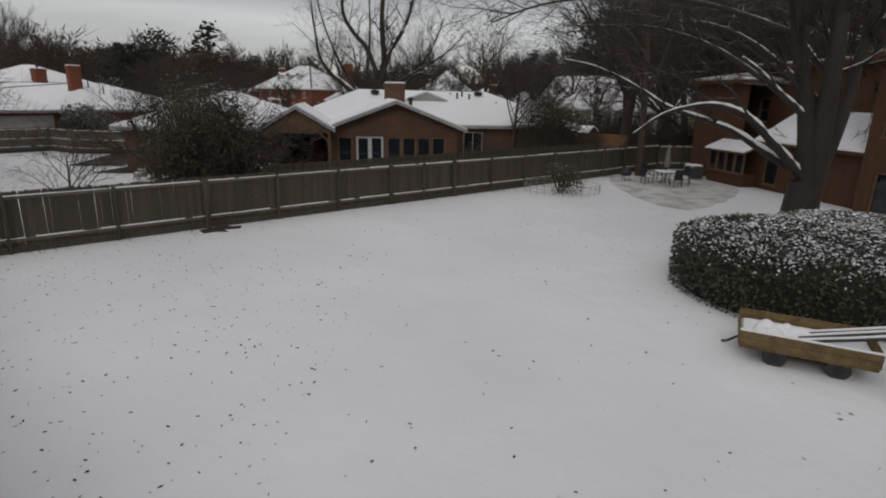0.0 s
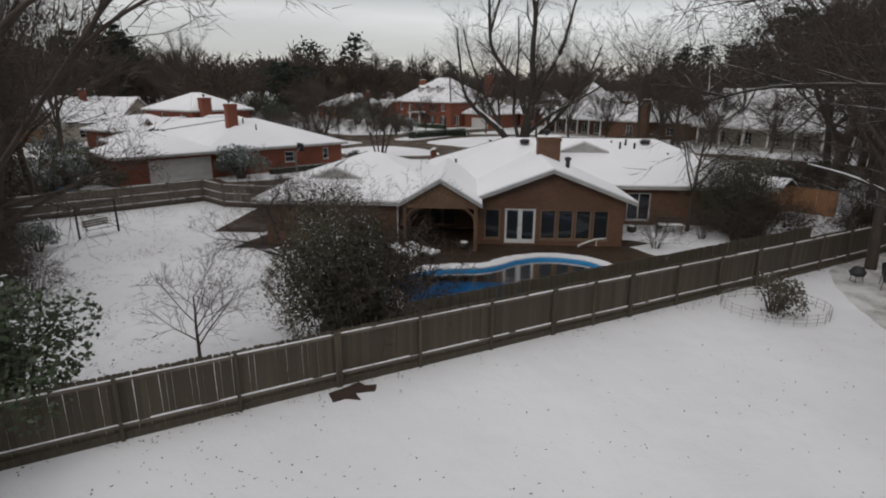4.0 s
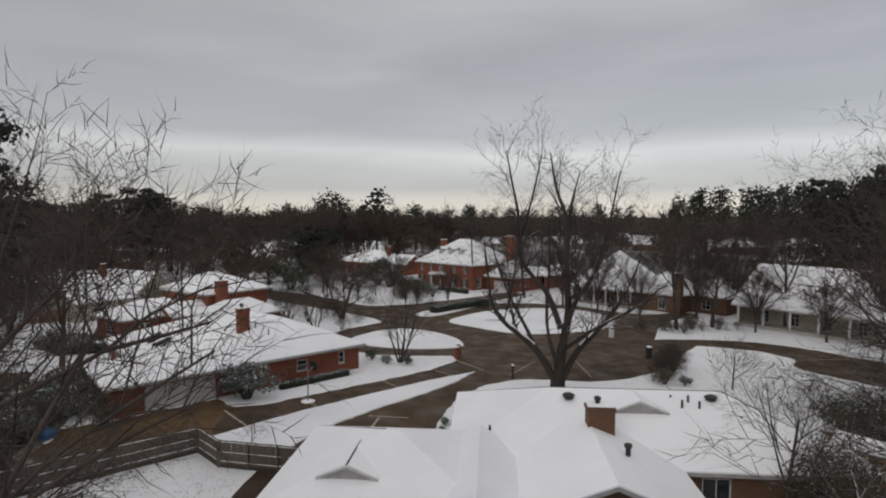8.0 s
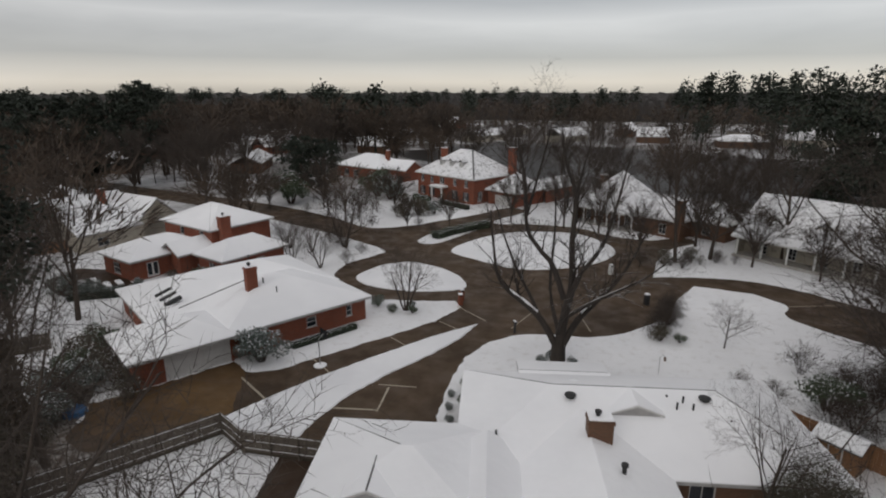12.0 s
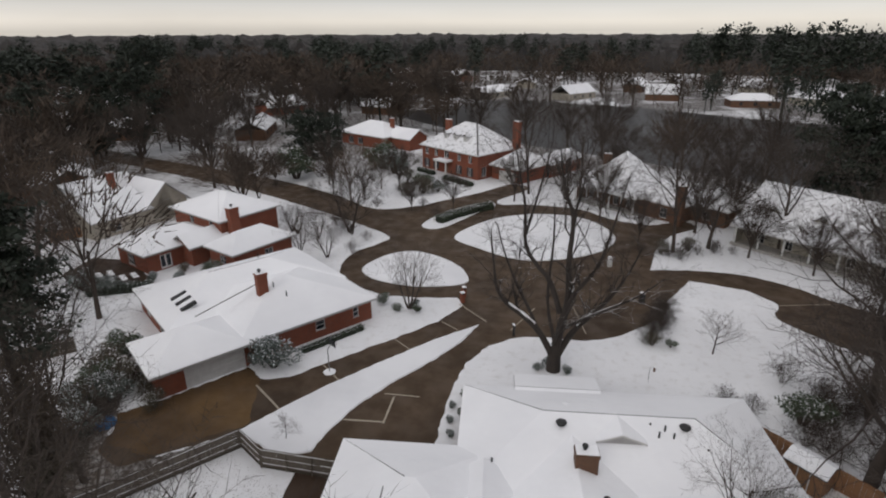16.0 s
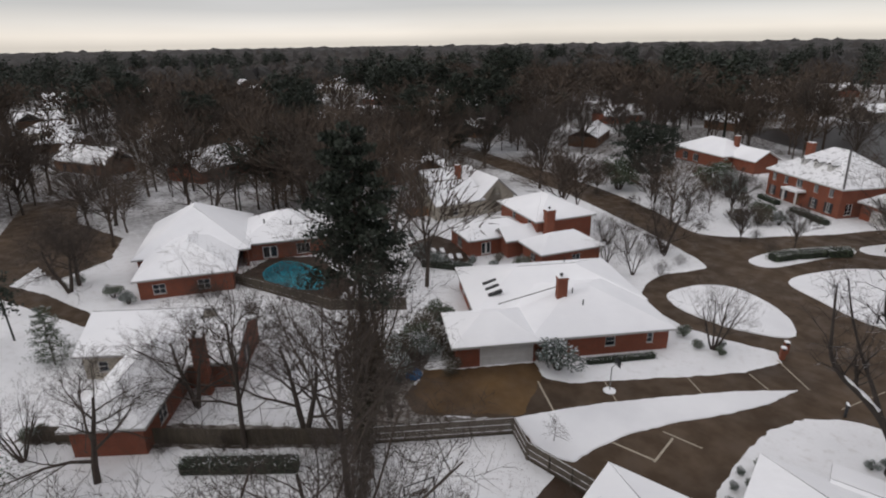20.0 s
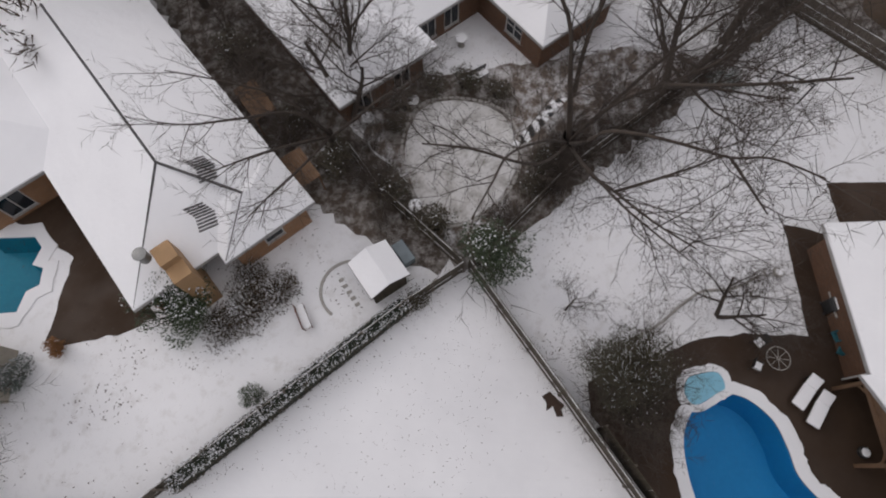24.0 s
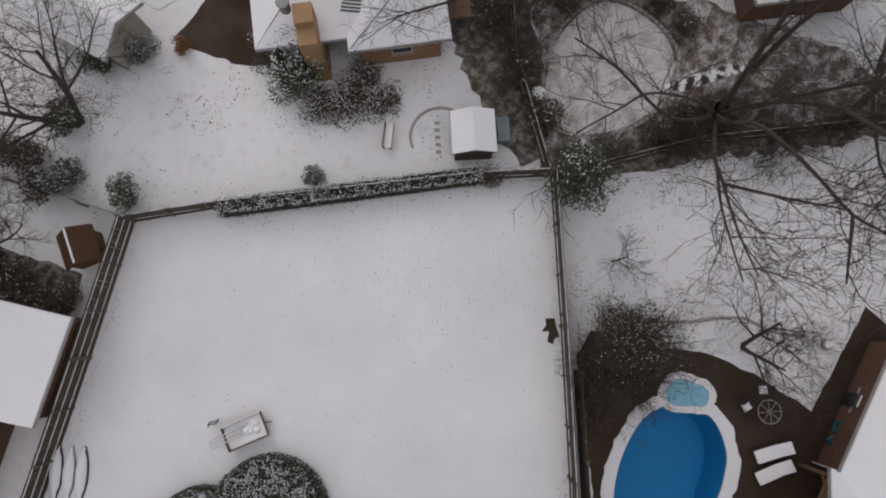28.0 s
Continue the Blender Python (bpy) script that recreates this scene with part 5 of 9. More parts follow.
house_s = house("neighbouring house with snow on its low roof", (7.6, -0.4), 25.5, [((0.0, 5.6, -10.0, 0.0), 2.7, 3.6, "gx", "swne"), ((5.0, 15.0, -10.0, -2.4), 2.6, 4.0, "gx", "sne")], [], [], M_BRICKBROWN, ov=0.3)
own_house = house("two-storey wood-sided house under bare oak limbs", (16.6, 37.6), -78.0, [
    ((1.0, 13.0, 1.7, 12.0), 6.9, 7.5, "hip", "swne"), ((12.0, 24.0, -1.1, 9.0), 6.9, 7.6, "hip", "swe"), ((-1.0, 4.4, -0.5, 6.0), 6.0, 6.5, "hip", "swn")],
    [(0, "s", 2.9, 0.8, 3.6, 5.0, "win", (1, 2), M_TIMBER), (1, "s", 13.9, 1.3, 0.1, 1.9, "win", (1, 1), M_TIMBER), (1, "s", 15.5, 1.3, 0.1, 1.9, "win", (1, 1), M_TIMBER), (1, "s", 13.6, 0.9, 3.4, 4.8, "win", (1, 2), M_TIMBER)], [], M_SIDING, M_SIDING, M_DUST)
wall_run(own_house, (4.0, 12.4, 0.1, 2.0), "s", 2.7, M_SIDING, [(6.6, 1.0, 0.3, 2.0)])
window(own_house, pose(6.6, 0.18, 0.3), 1.0, 1.7, M_TIMBER)
LEAN_TO = [[(5.6, -0.4, 2.65), (12.5, -0.4, 2.65), (12.5, 2.3, 4.3), (5.6, 2.3, 4.3)]]
rf = Geo().shell([list(LEAN_TO[0])], 0.15).ob("lean_to_roof", M_SIDING, own_house)
Geo().shell(LEAN_TO, 0.09, 0.095).ob("snow_cover", M_ROOFSNOW, rf)


# ---- fences ----
def picket_data(w=0.1425, h=1.8):
    g = Geo()
    p = [(-w / 2, 0), (w / 2, 0), (w / 2, h - 0.035), (w / 2 - 0.03, h), (-w / 2 + 0.03, h), (-w / 2, h - 0.035)]
    g.v = [(x, -0.009, z) for x, z in p] + [(x, 0.009, z) for x, z in p]
    g.f = [(0, 1, 2, 3, 4, 5), (11, 10, 9, 8, 7, 6)] + [(i, i + 6, (i + 1) % 6 + 6, (i + 1) % 6) for i in range(6)]
    return g.data("picket", M_FENCE)


def fence_run(name, label, pts, h, mat, single=True, rails=(0.35, 1.0, 1.6), face=1, post_every=2.44, rail_mat=None, post_mat=None, kick=True, seed=1, snow=False):
    """A board fence along pts; face: the side (left +1) that shows posts and rails."""
    f = thing(name, label, "fence", group="garden fences")
    rng = random.Random(seed)
    data = None
    joined = Geo()
    rail_mat, post_mat = rail_mat or M_RAIL, post_mat or M_FENCEGREY
    for a, b in zip(pts, pts[1:]):
        a, b = Vector((*a, 0)), Vector((*b, 0))
        d = b - a
        ln, ang = d.length, math.atan2(d.y, d.x)
        m = Matrix.Translation(a) @ Matrix.Rotation(ang, 4, "Z")
        n = int(ln / 0.143)
        for i in range(n):
            mm = m @ Matrix.Translation(((i + 0.5) * ln / n, rng.uniform(-0.004, 0.004), rng.uniform(-0.02, 0.02))) @ Matrix.Rotation(rng.uniform(-0.008, 0.008), 4, "Y")
            if single:
                if data is None:
                    data = picket_data(h=h)
                    data.materials[0] = mat
                shared("picket", data, f, mm)
            else:
                joined.box(-0.069, 0.069, -0.009, 0.009, 0, h, mm)
        for z in rails:
            y = face * 0.03
            Geo().box(0, ln, y - 0.019, y + 0.019, z - 0.045, z + 0.045, m).ob("rail", rail_mat, f, "rail carrying a line of snow")
            if single or snow:
                x = 0.0
                while x < ln - 0.2:
                    e = min(ln, x + rng.uniform(0.6, 2.6))
                    Geo().bevel_box(x, e, y - 0.022, y + 0.024, z + 0.045, z + 0.045 + rng.uniform(0.02, 0.045), 0.012, m).ob("snow_line", M_ROOFSNOW, f, "line of snow on a rail")
                    x = e + (rng.uniform(0.02, 0.5) if rng.random() < 0.7 else 0)
        if kick:
            Geo().box(0, ln, face * 0.055 - 0.012, face * 0.055 + 0.012, 0.0, 0.22, m).ob("kickboard", M_FENCE, f)
        k = max(1, round(ln / post_every))
        for i in range(k + 1):
            x = min(max(ln * i / k, 0.05), ln - 0.05)
            Geo().bevel_box(x - 0.045, x + 0.045, face * 0.1 - 0.045, face * 0.1 + 0.045, 0, h - 0.05, 0.008, m).ob("post", post_mat, f)
    if not single:
        tagged(joined.ob("boarding", mat, f, "close-set upright boards"), kind="stuff")
    return f


FENCE_E = [(-14.6, 13.6), (-8.35, 19.25), (-2.4, 24.5), (0.4, 26.9), (6.2, 32.0), (11.7, 36.9), (15.0, 39.9)]
fence_run("fence", "weathered wooden picket fence with snow along its rails", FENCE_E, 1.8, M_FENCE, True, (0.38, 1.62), -1, 2.44, post_mat=M_FENCE, seed=2)
fence_run("fence", "dark rail fence closing a terrace corner", [(15.0, 39.9), (18.6, 40.4)], 1.7, M_FENCE, False, (0.4, 1.55), -1, 1.8, post_mat=M_FENCE, seed=13, snow=True)
fence_run("fence", "darker picket fence standing just behind another", [(-6.9, 21.2), (-0.3, 27.1), (5.6, 32.4), (9.6, 36.0)], 2.0, M_FENCE, False, (0.4, 1.2), 1, 2.44, kick=False, seed=3)
fence_run("fence", "tall grey board fence with three snowy rails", [(2.6, -3.0), (9.6, 0.5), (17.0, 4.1)], 1.8, M_FENCE, True, (0.3, 0.95, 1.6), 1, 2.44, seed=4)
fence_run("fence", "wooden fence half hidden by a clipped hedge", [(-14.5, 13.2), (-11.6, 10.1), (-0.9, 0.0), (2.6, -3.0)], 1.5, M_FENCE, False, (0.4, 1.5), 1, seed=5)
fence_run("fence", "grey plank fence with an angled corner and snowy rails", [(-37.3, 32.6), (-29.9, 42.7), (-27.1, 41.2), (-21.0, 41.6)], 1.75, M_FENCEGREY, False, (0.35, 0.95, 1.6), -1, seed=6, snow=True)
fence_run("fence", "old fence along a row of trees", [(-14.7, 13.7), (-21.5, 18.6), (-30.5, 27.2), (-37.3, 32.6)], 1.6, M_FENCE, False, (0.4, 1.4), -1, seed=7)
fence_run("fence", "dark fence between two gardens", [(-14.6, 13.2), (-18.6, 7.6), (-21.0, 5.4)], 1.7, M_FENCE, False, (0.4, 1.5), 1, seed=8)
fence_run("fence", "new tan picket fence", [(6.9, 55.8), (9.6, 53.6), (15.6, 48.6)], 1.8, M_FENCETAN, False, (0.4, 1.5), -1, rail_mat=M_FENCETAN, post_mat=M_FENCETAN, kick=False, seed=9)
fence_run("fence", "weathered fence behind a paved garden", [(-37.3, 32.6), (-45.0, 24.0), (-56.0, 12.5)], 1.6, M_FENCE, False, (0.4, 1.4), -1, seed=10)
fence_run("fence", "brown fence behind a pool garden", [(-77.2, 37.9), (-61.0, 43.4), (-54.6, 50.4)], 1.7, M_FENCE, False, (0.4, 1.4), -1, seed=11)
fence_run("fence", "tan fence beside a brick wing", [(-85.8, 74.3), (-80.1, 82.2), (-78.6, 84.4)], 1.8, M_FENCETAN, False, (0.4, 1.4), -1, rail_mat=M_FENCETAN, post_mat=M_FENCETAN, kick=False, seed=12)


# ---- trees and shrubs ----
def grow(limbs, twigs, start, d, length, r, level, rng, p):
    seg = p["segs"][level]
    pts, rad = [Vector(start)], [r]
    d = Vector(d).normalized()
    step = length / seg
    for i in range(seg):
        w = p["bend"][level]
        d = (d + Vector((rng.uniform(-w, w), rng.uniform(-w, w), rng.uniform(-w, w) + p["lift"][level]))).normalized()
        pts.append(pts[-1] + d * step)
        rad.append(r * (1 - (1 - p["taper"][level]) * (i + 1) / seg))
    last = level == len(p["segs"]) - 1
    if last:
        a, b = pts[0], pts[-1]
        s = d.cross(Vector((rng.uniform(-1, 1), rng.uniform(-1, 1), rng.uniform(-1, 1)))).normalized() * p["twig"]
        mid = pts[len(pts) // 2]
        if p.get("fine"):
            twigs.add([a - s, a + s, mid + s * 0.6, mid - s * 0.6, b], [(0, 1, 2, 3), (3, 2, 4)])
        else:
            twigs.add([a - s, a + s, b], [(0, 1, 2)])
        return
    limbs[min(level, len(limbs) - 1)].tube(pts, rad, p["sides"][level], False)
    n = p["kids"][level]
    turn = rng.uniform(0, 6.28)
    for k in range(n):
        t = p["from"][level] + (1 - p["from"][level]) * (k + rng.uniform(0.2, 0.9)) / n
        x = min(t * seg, seg - 0.001)
        i = int(x)
        q = pts[i].lerp(pts[i + 1], x - i)
        ax = (pts[i + 1] - pts[i]).normalized()
        turn += 2.4 + rng.uniform(-0.5, 0.5)
        u = ax.cross(Vector((0.3, 0.2, 1)) if abs(ax.z) < 0.95 else Vector((1, 0, 0))).normalized()
        v = ax.cross(u)
        sp = radians(p["angle"][level] * rng.uniform(0.75, 1.25))
        nd = ax * math.cos(sp) + (u * math.cos(turn) + v * math.sin(turn)) * math.sin(sp)
        ln = length * p["ratio"][level] * rng.uniform(0.7, 1.15) * (1.15 - 0.45 * t)
        grow(limbs, twigs, q, nd, ln, rad[i] * p["thin"][level] * (1 - 0.3 * t), level + 1, rng, p)


def tree_kind(height, r, levels=5, kids=(6, 5, 5, 5), spread=48, first=0.22, twig=0.012, fork=1, trunk_part=0.55, lift=0.05, bend=0.16):
    k = levels - 1
    return dict(height=height, r=r, segs=[5, 4, 3, 2, 2][:k] + [2], bend=[bend * 0.5, bend, bend * 1.4, bend * 1.8, 0.3][:levels], lift=[0.03, lift, lift, lift * 0.7, 0.02][:levels], taper=[0.35, 0.25, 0.25, 0.3, 0.3][:levels],
                sides=[8, 5, 3, 3, 3][:levels], kids=list(kids)[:k], angle=[spread, 46, 46, 44][:k], ratio=[0.85, 0.62, 0.6, 0.6][:k], thin=[0.62, 0.6, 0.58, 0.5][:k],
                twig=twig, fork=fork, part=trunk_part, **{"from": [first, 0.2, 0.15, 0.1][:k]})


def tree_meshes(p, seed):
    rng = random.Random(seed)
    trunk, crown, twigs = Geo(), Geo(), Geo()
    h = p["height"] * p["part"]
    for k in range(p["fork"]):
        a = 6.28 * k / p["fork"] + rng.uniform(-0.3, 0.3)
        lean = 0.0 if p["fork"] == 1 else rng.uniform(0.22, 0.4)
        grow([trunk, trunk, crown], twigs, (0.12 * math.cos(a) * (p["fork"] > 1), 0.12 * math.sin(a) * (p["fork"] > 1), -0.15), (lean * math.cos(a), lean * math.sin(a), 1), h, p["r"], 0, rng, p)
    return trunk, crown, twigs


def bare_tree_kind(name, p, seed, snow=False):
    t, c, w = tree_meshes(p, seed)
    return (t.data("trunk", M_BARKSNOW if snow else M_BARK, True), c.data("branchwork", M_BARKSNOW if snow else M_BARK, True), w.data("twig_crown", M_TWIG))


def plant_tree(kind, label, x, y, turn=0, s=1.0, z=0.0, group="bare trees", sz=None):
    label = label if len(label.split()) > 3 else label + " in a snowy garden"
    t = thing("tree", label, "tree", pose(x, y, z, 0, 0, turn) @ Matrix.Diagonal((s, s, sz or s, 1)), group)
    for nm, d in zip(("trunk", "branchwork", "twig_crown"), kind):
        o = new(nm, d)
        o.parent = t
        if nm != "trunk":
            tagged(o, kind="stuff")
    return t


KINDS = {
    "oak": bare_tree_kind("oak", tree_kind(18, 0.40, 5, (8, 7, 7, 8), 56, 0.24, 0.016, 1, 0.52, 0.05, 0.22), 5),
    "oak2": bare_tree_kind("oak2", tree_kind(15, 0.30, 5, (7, 7, 7, 8), 52, 0.26, 0.015, 2, 0.55, 0.06, 0.2), 8),
    "tall": bare_tree_kind("tall", tree_kind(20, 0.3, 5, (11, 6, 6, 6), 42, 0.3, 0.014, 1, 0.7, 0.06, 0.2), 11),
    "multi": bare_tree_kind("multi", tree_kind(8, 0.11, 5, (4, 5, 5, 5), 36, 0.3, 0.009, 5, 0.6, 0.07), 13),
    "small": bare_tree_kind("small", tree_kind(5.5, 0.085, 4, (9, 8, 9), 45, 0.25, 0.011, 1, 0.6, 0.05), 17),
    "brush": bare_tree_kind("brush", dict(tree_kind(3.4, 0.03, 4, (4, 5, 8), 48, 0.1, 0.010, 8, 0.55, 0.04, 0.3), segs=[3, 3, 2, 2], sides=[4, 3, 3, 3]), 23),
    "shrub": bare_tree_kind("shrub", tree_kind(3.2, 0.035, 4, (4, 5, 6), 40, 0.1, 0.006, 9, 0.6, 0.05), 19),
}


def fuzzy_kind(seed, twigs=5200, wide=0.021, h=15.0):
    """A wide dome-crowned winter tree whose fine twigs make a close brown haze."""
    rng = np.random.default_rng(seed)
    t, c, w, limbs = Geo(), Geo(), Geo(), []
    t.tube([(0, 0, -0.2), (0.1, 0.05, 0.16 * h), (0.2, 0.1, 0.34 * h)], [0.30, 0.22, 0.15], 9)
    for i in range(26):
        a, r = i * 2.4 + rng.uniform(-0.4, 0.4), 0.46 * h * math.sqrt((i + 0.5) / 26)
        b = Vector((0.1, 0.05, h * rng.uniform(0.15, 0.36)))
        e = Vector((r * math.cos(a), r * math.sin(a), h * (0.42 + 0.54 * math.sqrt(1 - (r / (0.5 * h)) ** 2) + rng.uniform(-0.09, 0.06))))
        mid = b.lerp(e, 0.5) + Vector((rng.normal() * 0.4, rng.normal() * 0.4, 0.05 * h))
        c.tube([tuple(b), tuple(mid), tuple(e)], [0.11, 0.055, 0.012], 5)
        limbs.append((mid, e))
        for k in range(4):
            q = b.lerp(mid, 0.6) if k == 0 else mid.lerp(e, 0.25 * k)
            f = q + (q - Vector((0, 0, 0.3 * h))).normalized() * rng.uniform(0.10, 0.17) * h + Vector(rng.normal(size=3)) * 0.06 * h
            c.tube([tuple(q), tuple(f)], [0.035, 0.01], 3)
            limbs.append((q, f))
    for i in range(twigs):
        b, e = limbs[rng.integers(0, len(limbs))]
        q = b.lerp(e, rng.uniform(0.1, 1.05)) + Vector(rng.normal(size=3)) * 0.012 * h
        d = (q - Vector((0, 0, 0.3 * h))).normalized() * rng.uniform(0.4, 1.3) + Vector(rng.normal(size=3)) * 0.5
        v = d.cross(Vector(rng.normal(size=3))).normalized() * wide
        w.add([q - v, q + v, q + d], [(0, 1, 2)])
    return t.data("trunk", M_BARK), c.data("branchwork", M_BARK), w.data("twig_crown", M_TWIG)


KINDS["fuzz"], KINDS["fuzz2"] = fuzzy_kind(61), fuzzy_kind(67)


def leaf_cloud(n, rng, rx, ry, rz, zc, shell=0.55, lumps=14):
    """Points of an uneven crown made of overlapping lumps."""
    c = rng.normal(size=(lumps, 3))
    c /= np.linalg.norm(c, axis=1)[:, None]
    c *= rng.uniform(0.35, 0.75, lumps)[:, None]
    lr = rng.uniform(0.28, 0.5, lumps)
    k = rng.integers(0, lumps, n)
    d = rng.normal(size=(n, 3))
    d /= np.linalg.norm(d, axis=1)[:, None]
    p = c[k] + d * (lr[k] * rng.uniform(shell, 1.0, n))[:, None]
    p = p * np.array([rx, ry, rz])
    p[:, 2] += zc
    return p[p[:, 2] > 0.05]


def shrub_kind(seed, rx, ry, rz, zc, n, size, mat, fleck=0.35, lumps=14, stems=8):
    rng = np.random.default_rng(seed)
    p = leaf_cloud(n, rng, rx, ry, rz, zc, lumps=lumps)
    leaves = Geo().quads(p, size, rng)
    tops = p[(p[:, 2] > zc + rz * rng.uniform(-0.1, 0.7, len(p)))]
    tops = tops[rng.random(len(tops)) < fleck]
    white = Geo().quads(tops + np.array([0, 0, size * 0.5]), size * 0.85, rng, 0.6)
    st = Geo()
    for i in range(stems):
        a = 6.28 * i / stems
        st.tube([(0.08 * math.cos(a), 0.08 * math.sin(a), -0.05), (rx * 0.3 * math.cos(a), ry * 0.3 * math.sin(a), zc * 0.7), (rx * 0.55 * math.cos(a), ry * 0.55 * math.sin(a), zc + rz * 0.3)], [0.04, 0.03, 0.012], 5)
    return st.data("trunk", M_BARK), leaves.data("foliage", mat), white.data("snow_dusting", M_FLECK)


def plant_shrub(kind, name, label, x, y, turn=0, s=1.0, category="shrub", group="garden shrubs", sz=None):
    label = label if len(label.split()) > 3 else label + " in a snowy garden"
    t = thing(name, label, category, pose(x, y, 0, 0, 0, turn) @ Matrix.Diagonal((s, s, sz or s, 1)), group)
    for nm, d in zip(("trunk", "foliage", "snow_dusting"), kind):
        o = new(nm, d)
        o.parent = t
        if nm != "trunk":
            tagged(o, kind="stuff")
    return t


def pine_kind(seed, h, n=26, mat=None, reach=0.2, start=0.35, leaf=0.28, per=60, fleck=0.0, r=0.3, dome=False):
    rng = np.random.default_rng(seed)
    tr, lv, wh = Geo(), [], []
    tr.tube([(0, 0, -0.2), (0.05, 0, h * 0.3), (0.1, 0.08, h * 0.7), (0.05, 0, h * 0.98)], [r, r * 0.85, r * 0.5, 0.04], 9)
    for i in range(n):
        t = start + (0.98 - start) * i / n
        z, a = h * t, i * 2.4 + rng.uniform(-0.3, 0.3)
        ln = h * reach * (math.sin(math.pi * (0.2 + 0.72 * i / n)) ** 0.7 if dome else (1.05 - t) ** 0.6) * rng.uniform(0.6, 1.2) + 0.3
        tip = Vector((ln * math.cos(a), ln * math.sin(a), z + ln * rng.uniform(-0.1, 0.25)))
        tr.tube([(0, 0, z), tuple(Vector((0, 0, z)).lerp(tip, 0.5) + Vector((0, 0, 0.1))), tuple(tip)], [0.06, 0.04, 0.015], 4)
        for k in range(3):
            c = Vector((0, 0, z)).lerp(tip, 0.5 + 0.25 * k)
            q = rng.normal(size=(per // 3, 3)) * np.array([0.32, 0.32, 0.2]) * ln * 0.55 + np.array(c)
            lv.append(q)
            wh.append(q[(q[:, 2] > c.z) & (rng.random(len(q)) < fleck)])
    g = Geo().quads(np.concatenate(lv), leaf, rng)
    w = Geo()
    wa = np.concatenate(wh)
    if len(wa):
        w.quads(wa + np.array([0, 0, leaf * 0.4]), leaf * 0.8, rng, 0.5)
    return tr.data("trunk", M_BARK), g.data("foliage", mat or M_PINE), w.data("snow_dusting", M_FLECK)


def plant_pine(kind, label, x, y, turn=0, s=1.0, sz=None):
    t = thing("tree", label, "tree", pose(x, y, 0, 0, 0, turn) @ Matrix.Diagonal((s, s, sz or s, 1)), "evergreen trees")
    for nm, d in zip(("trunk", "foliage", "snow_dusting"), kind):
        if len(d.polygons):
            o = new(nm, d)
            o.parent = t
            if nm != "trunk":
                tagged(o, kind="stuff")
    return t


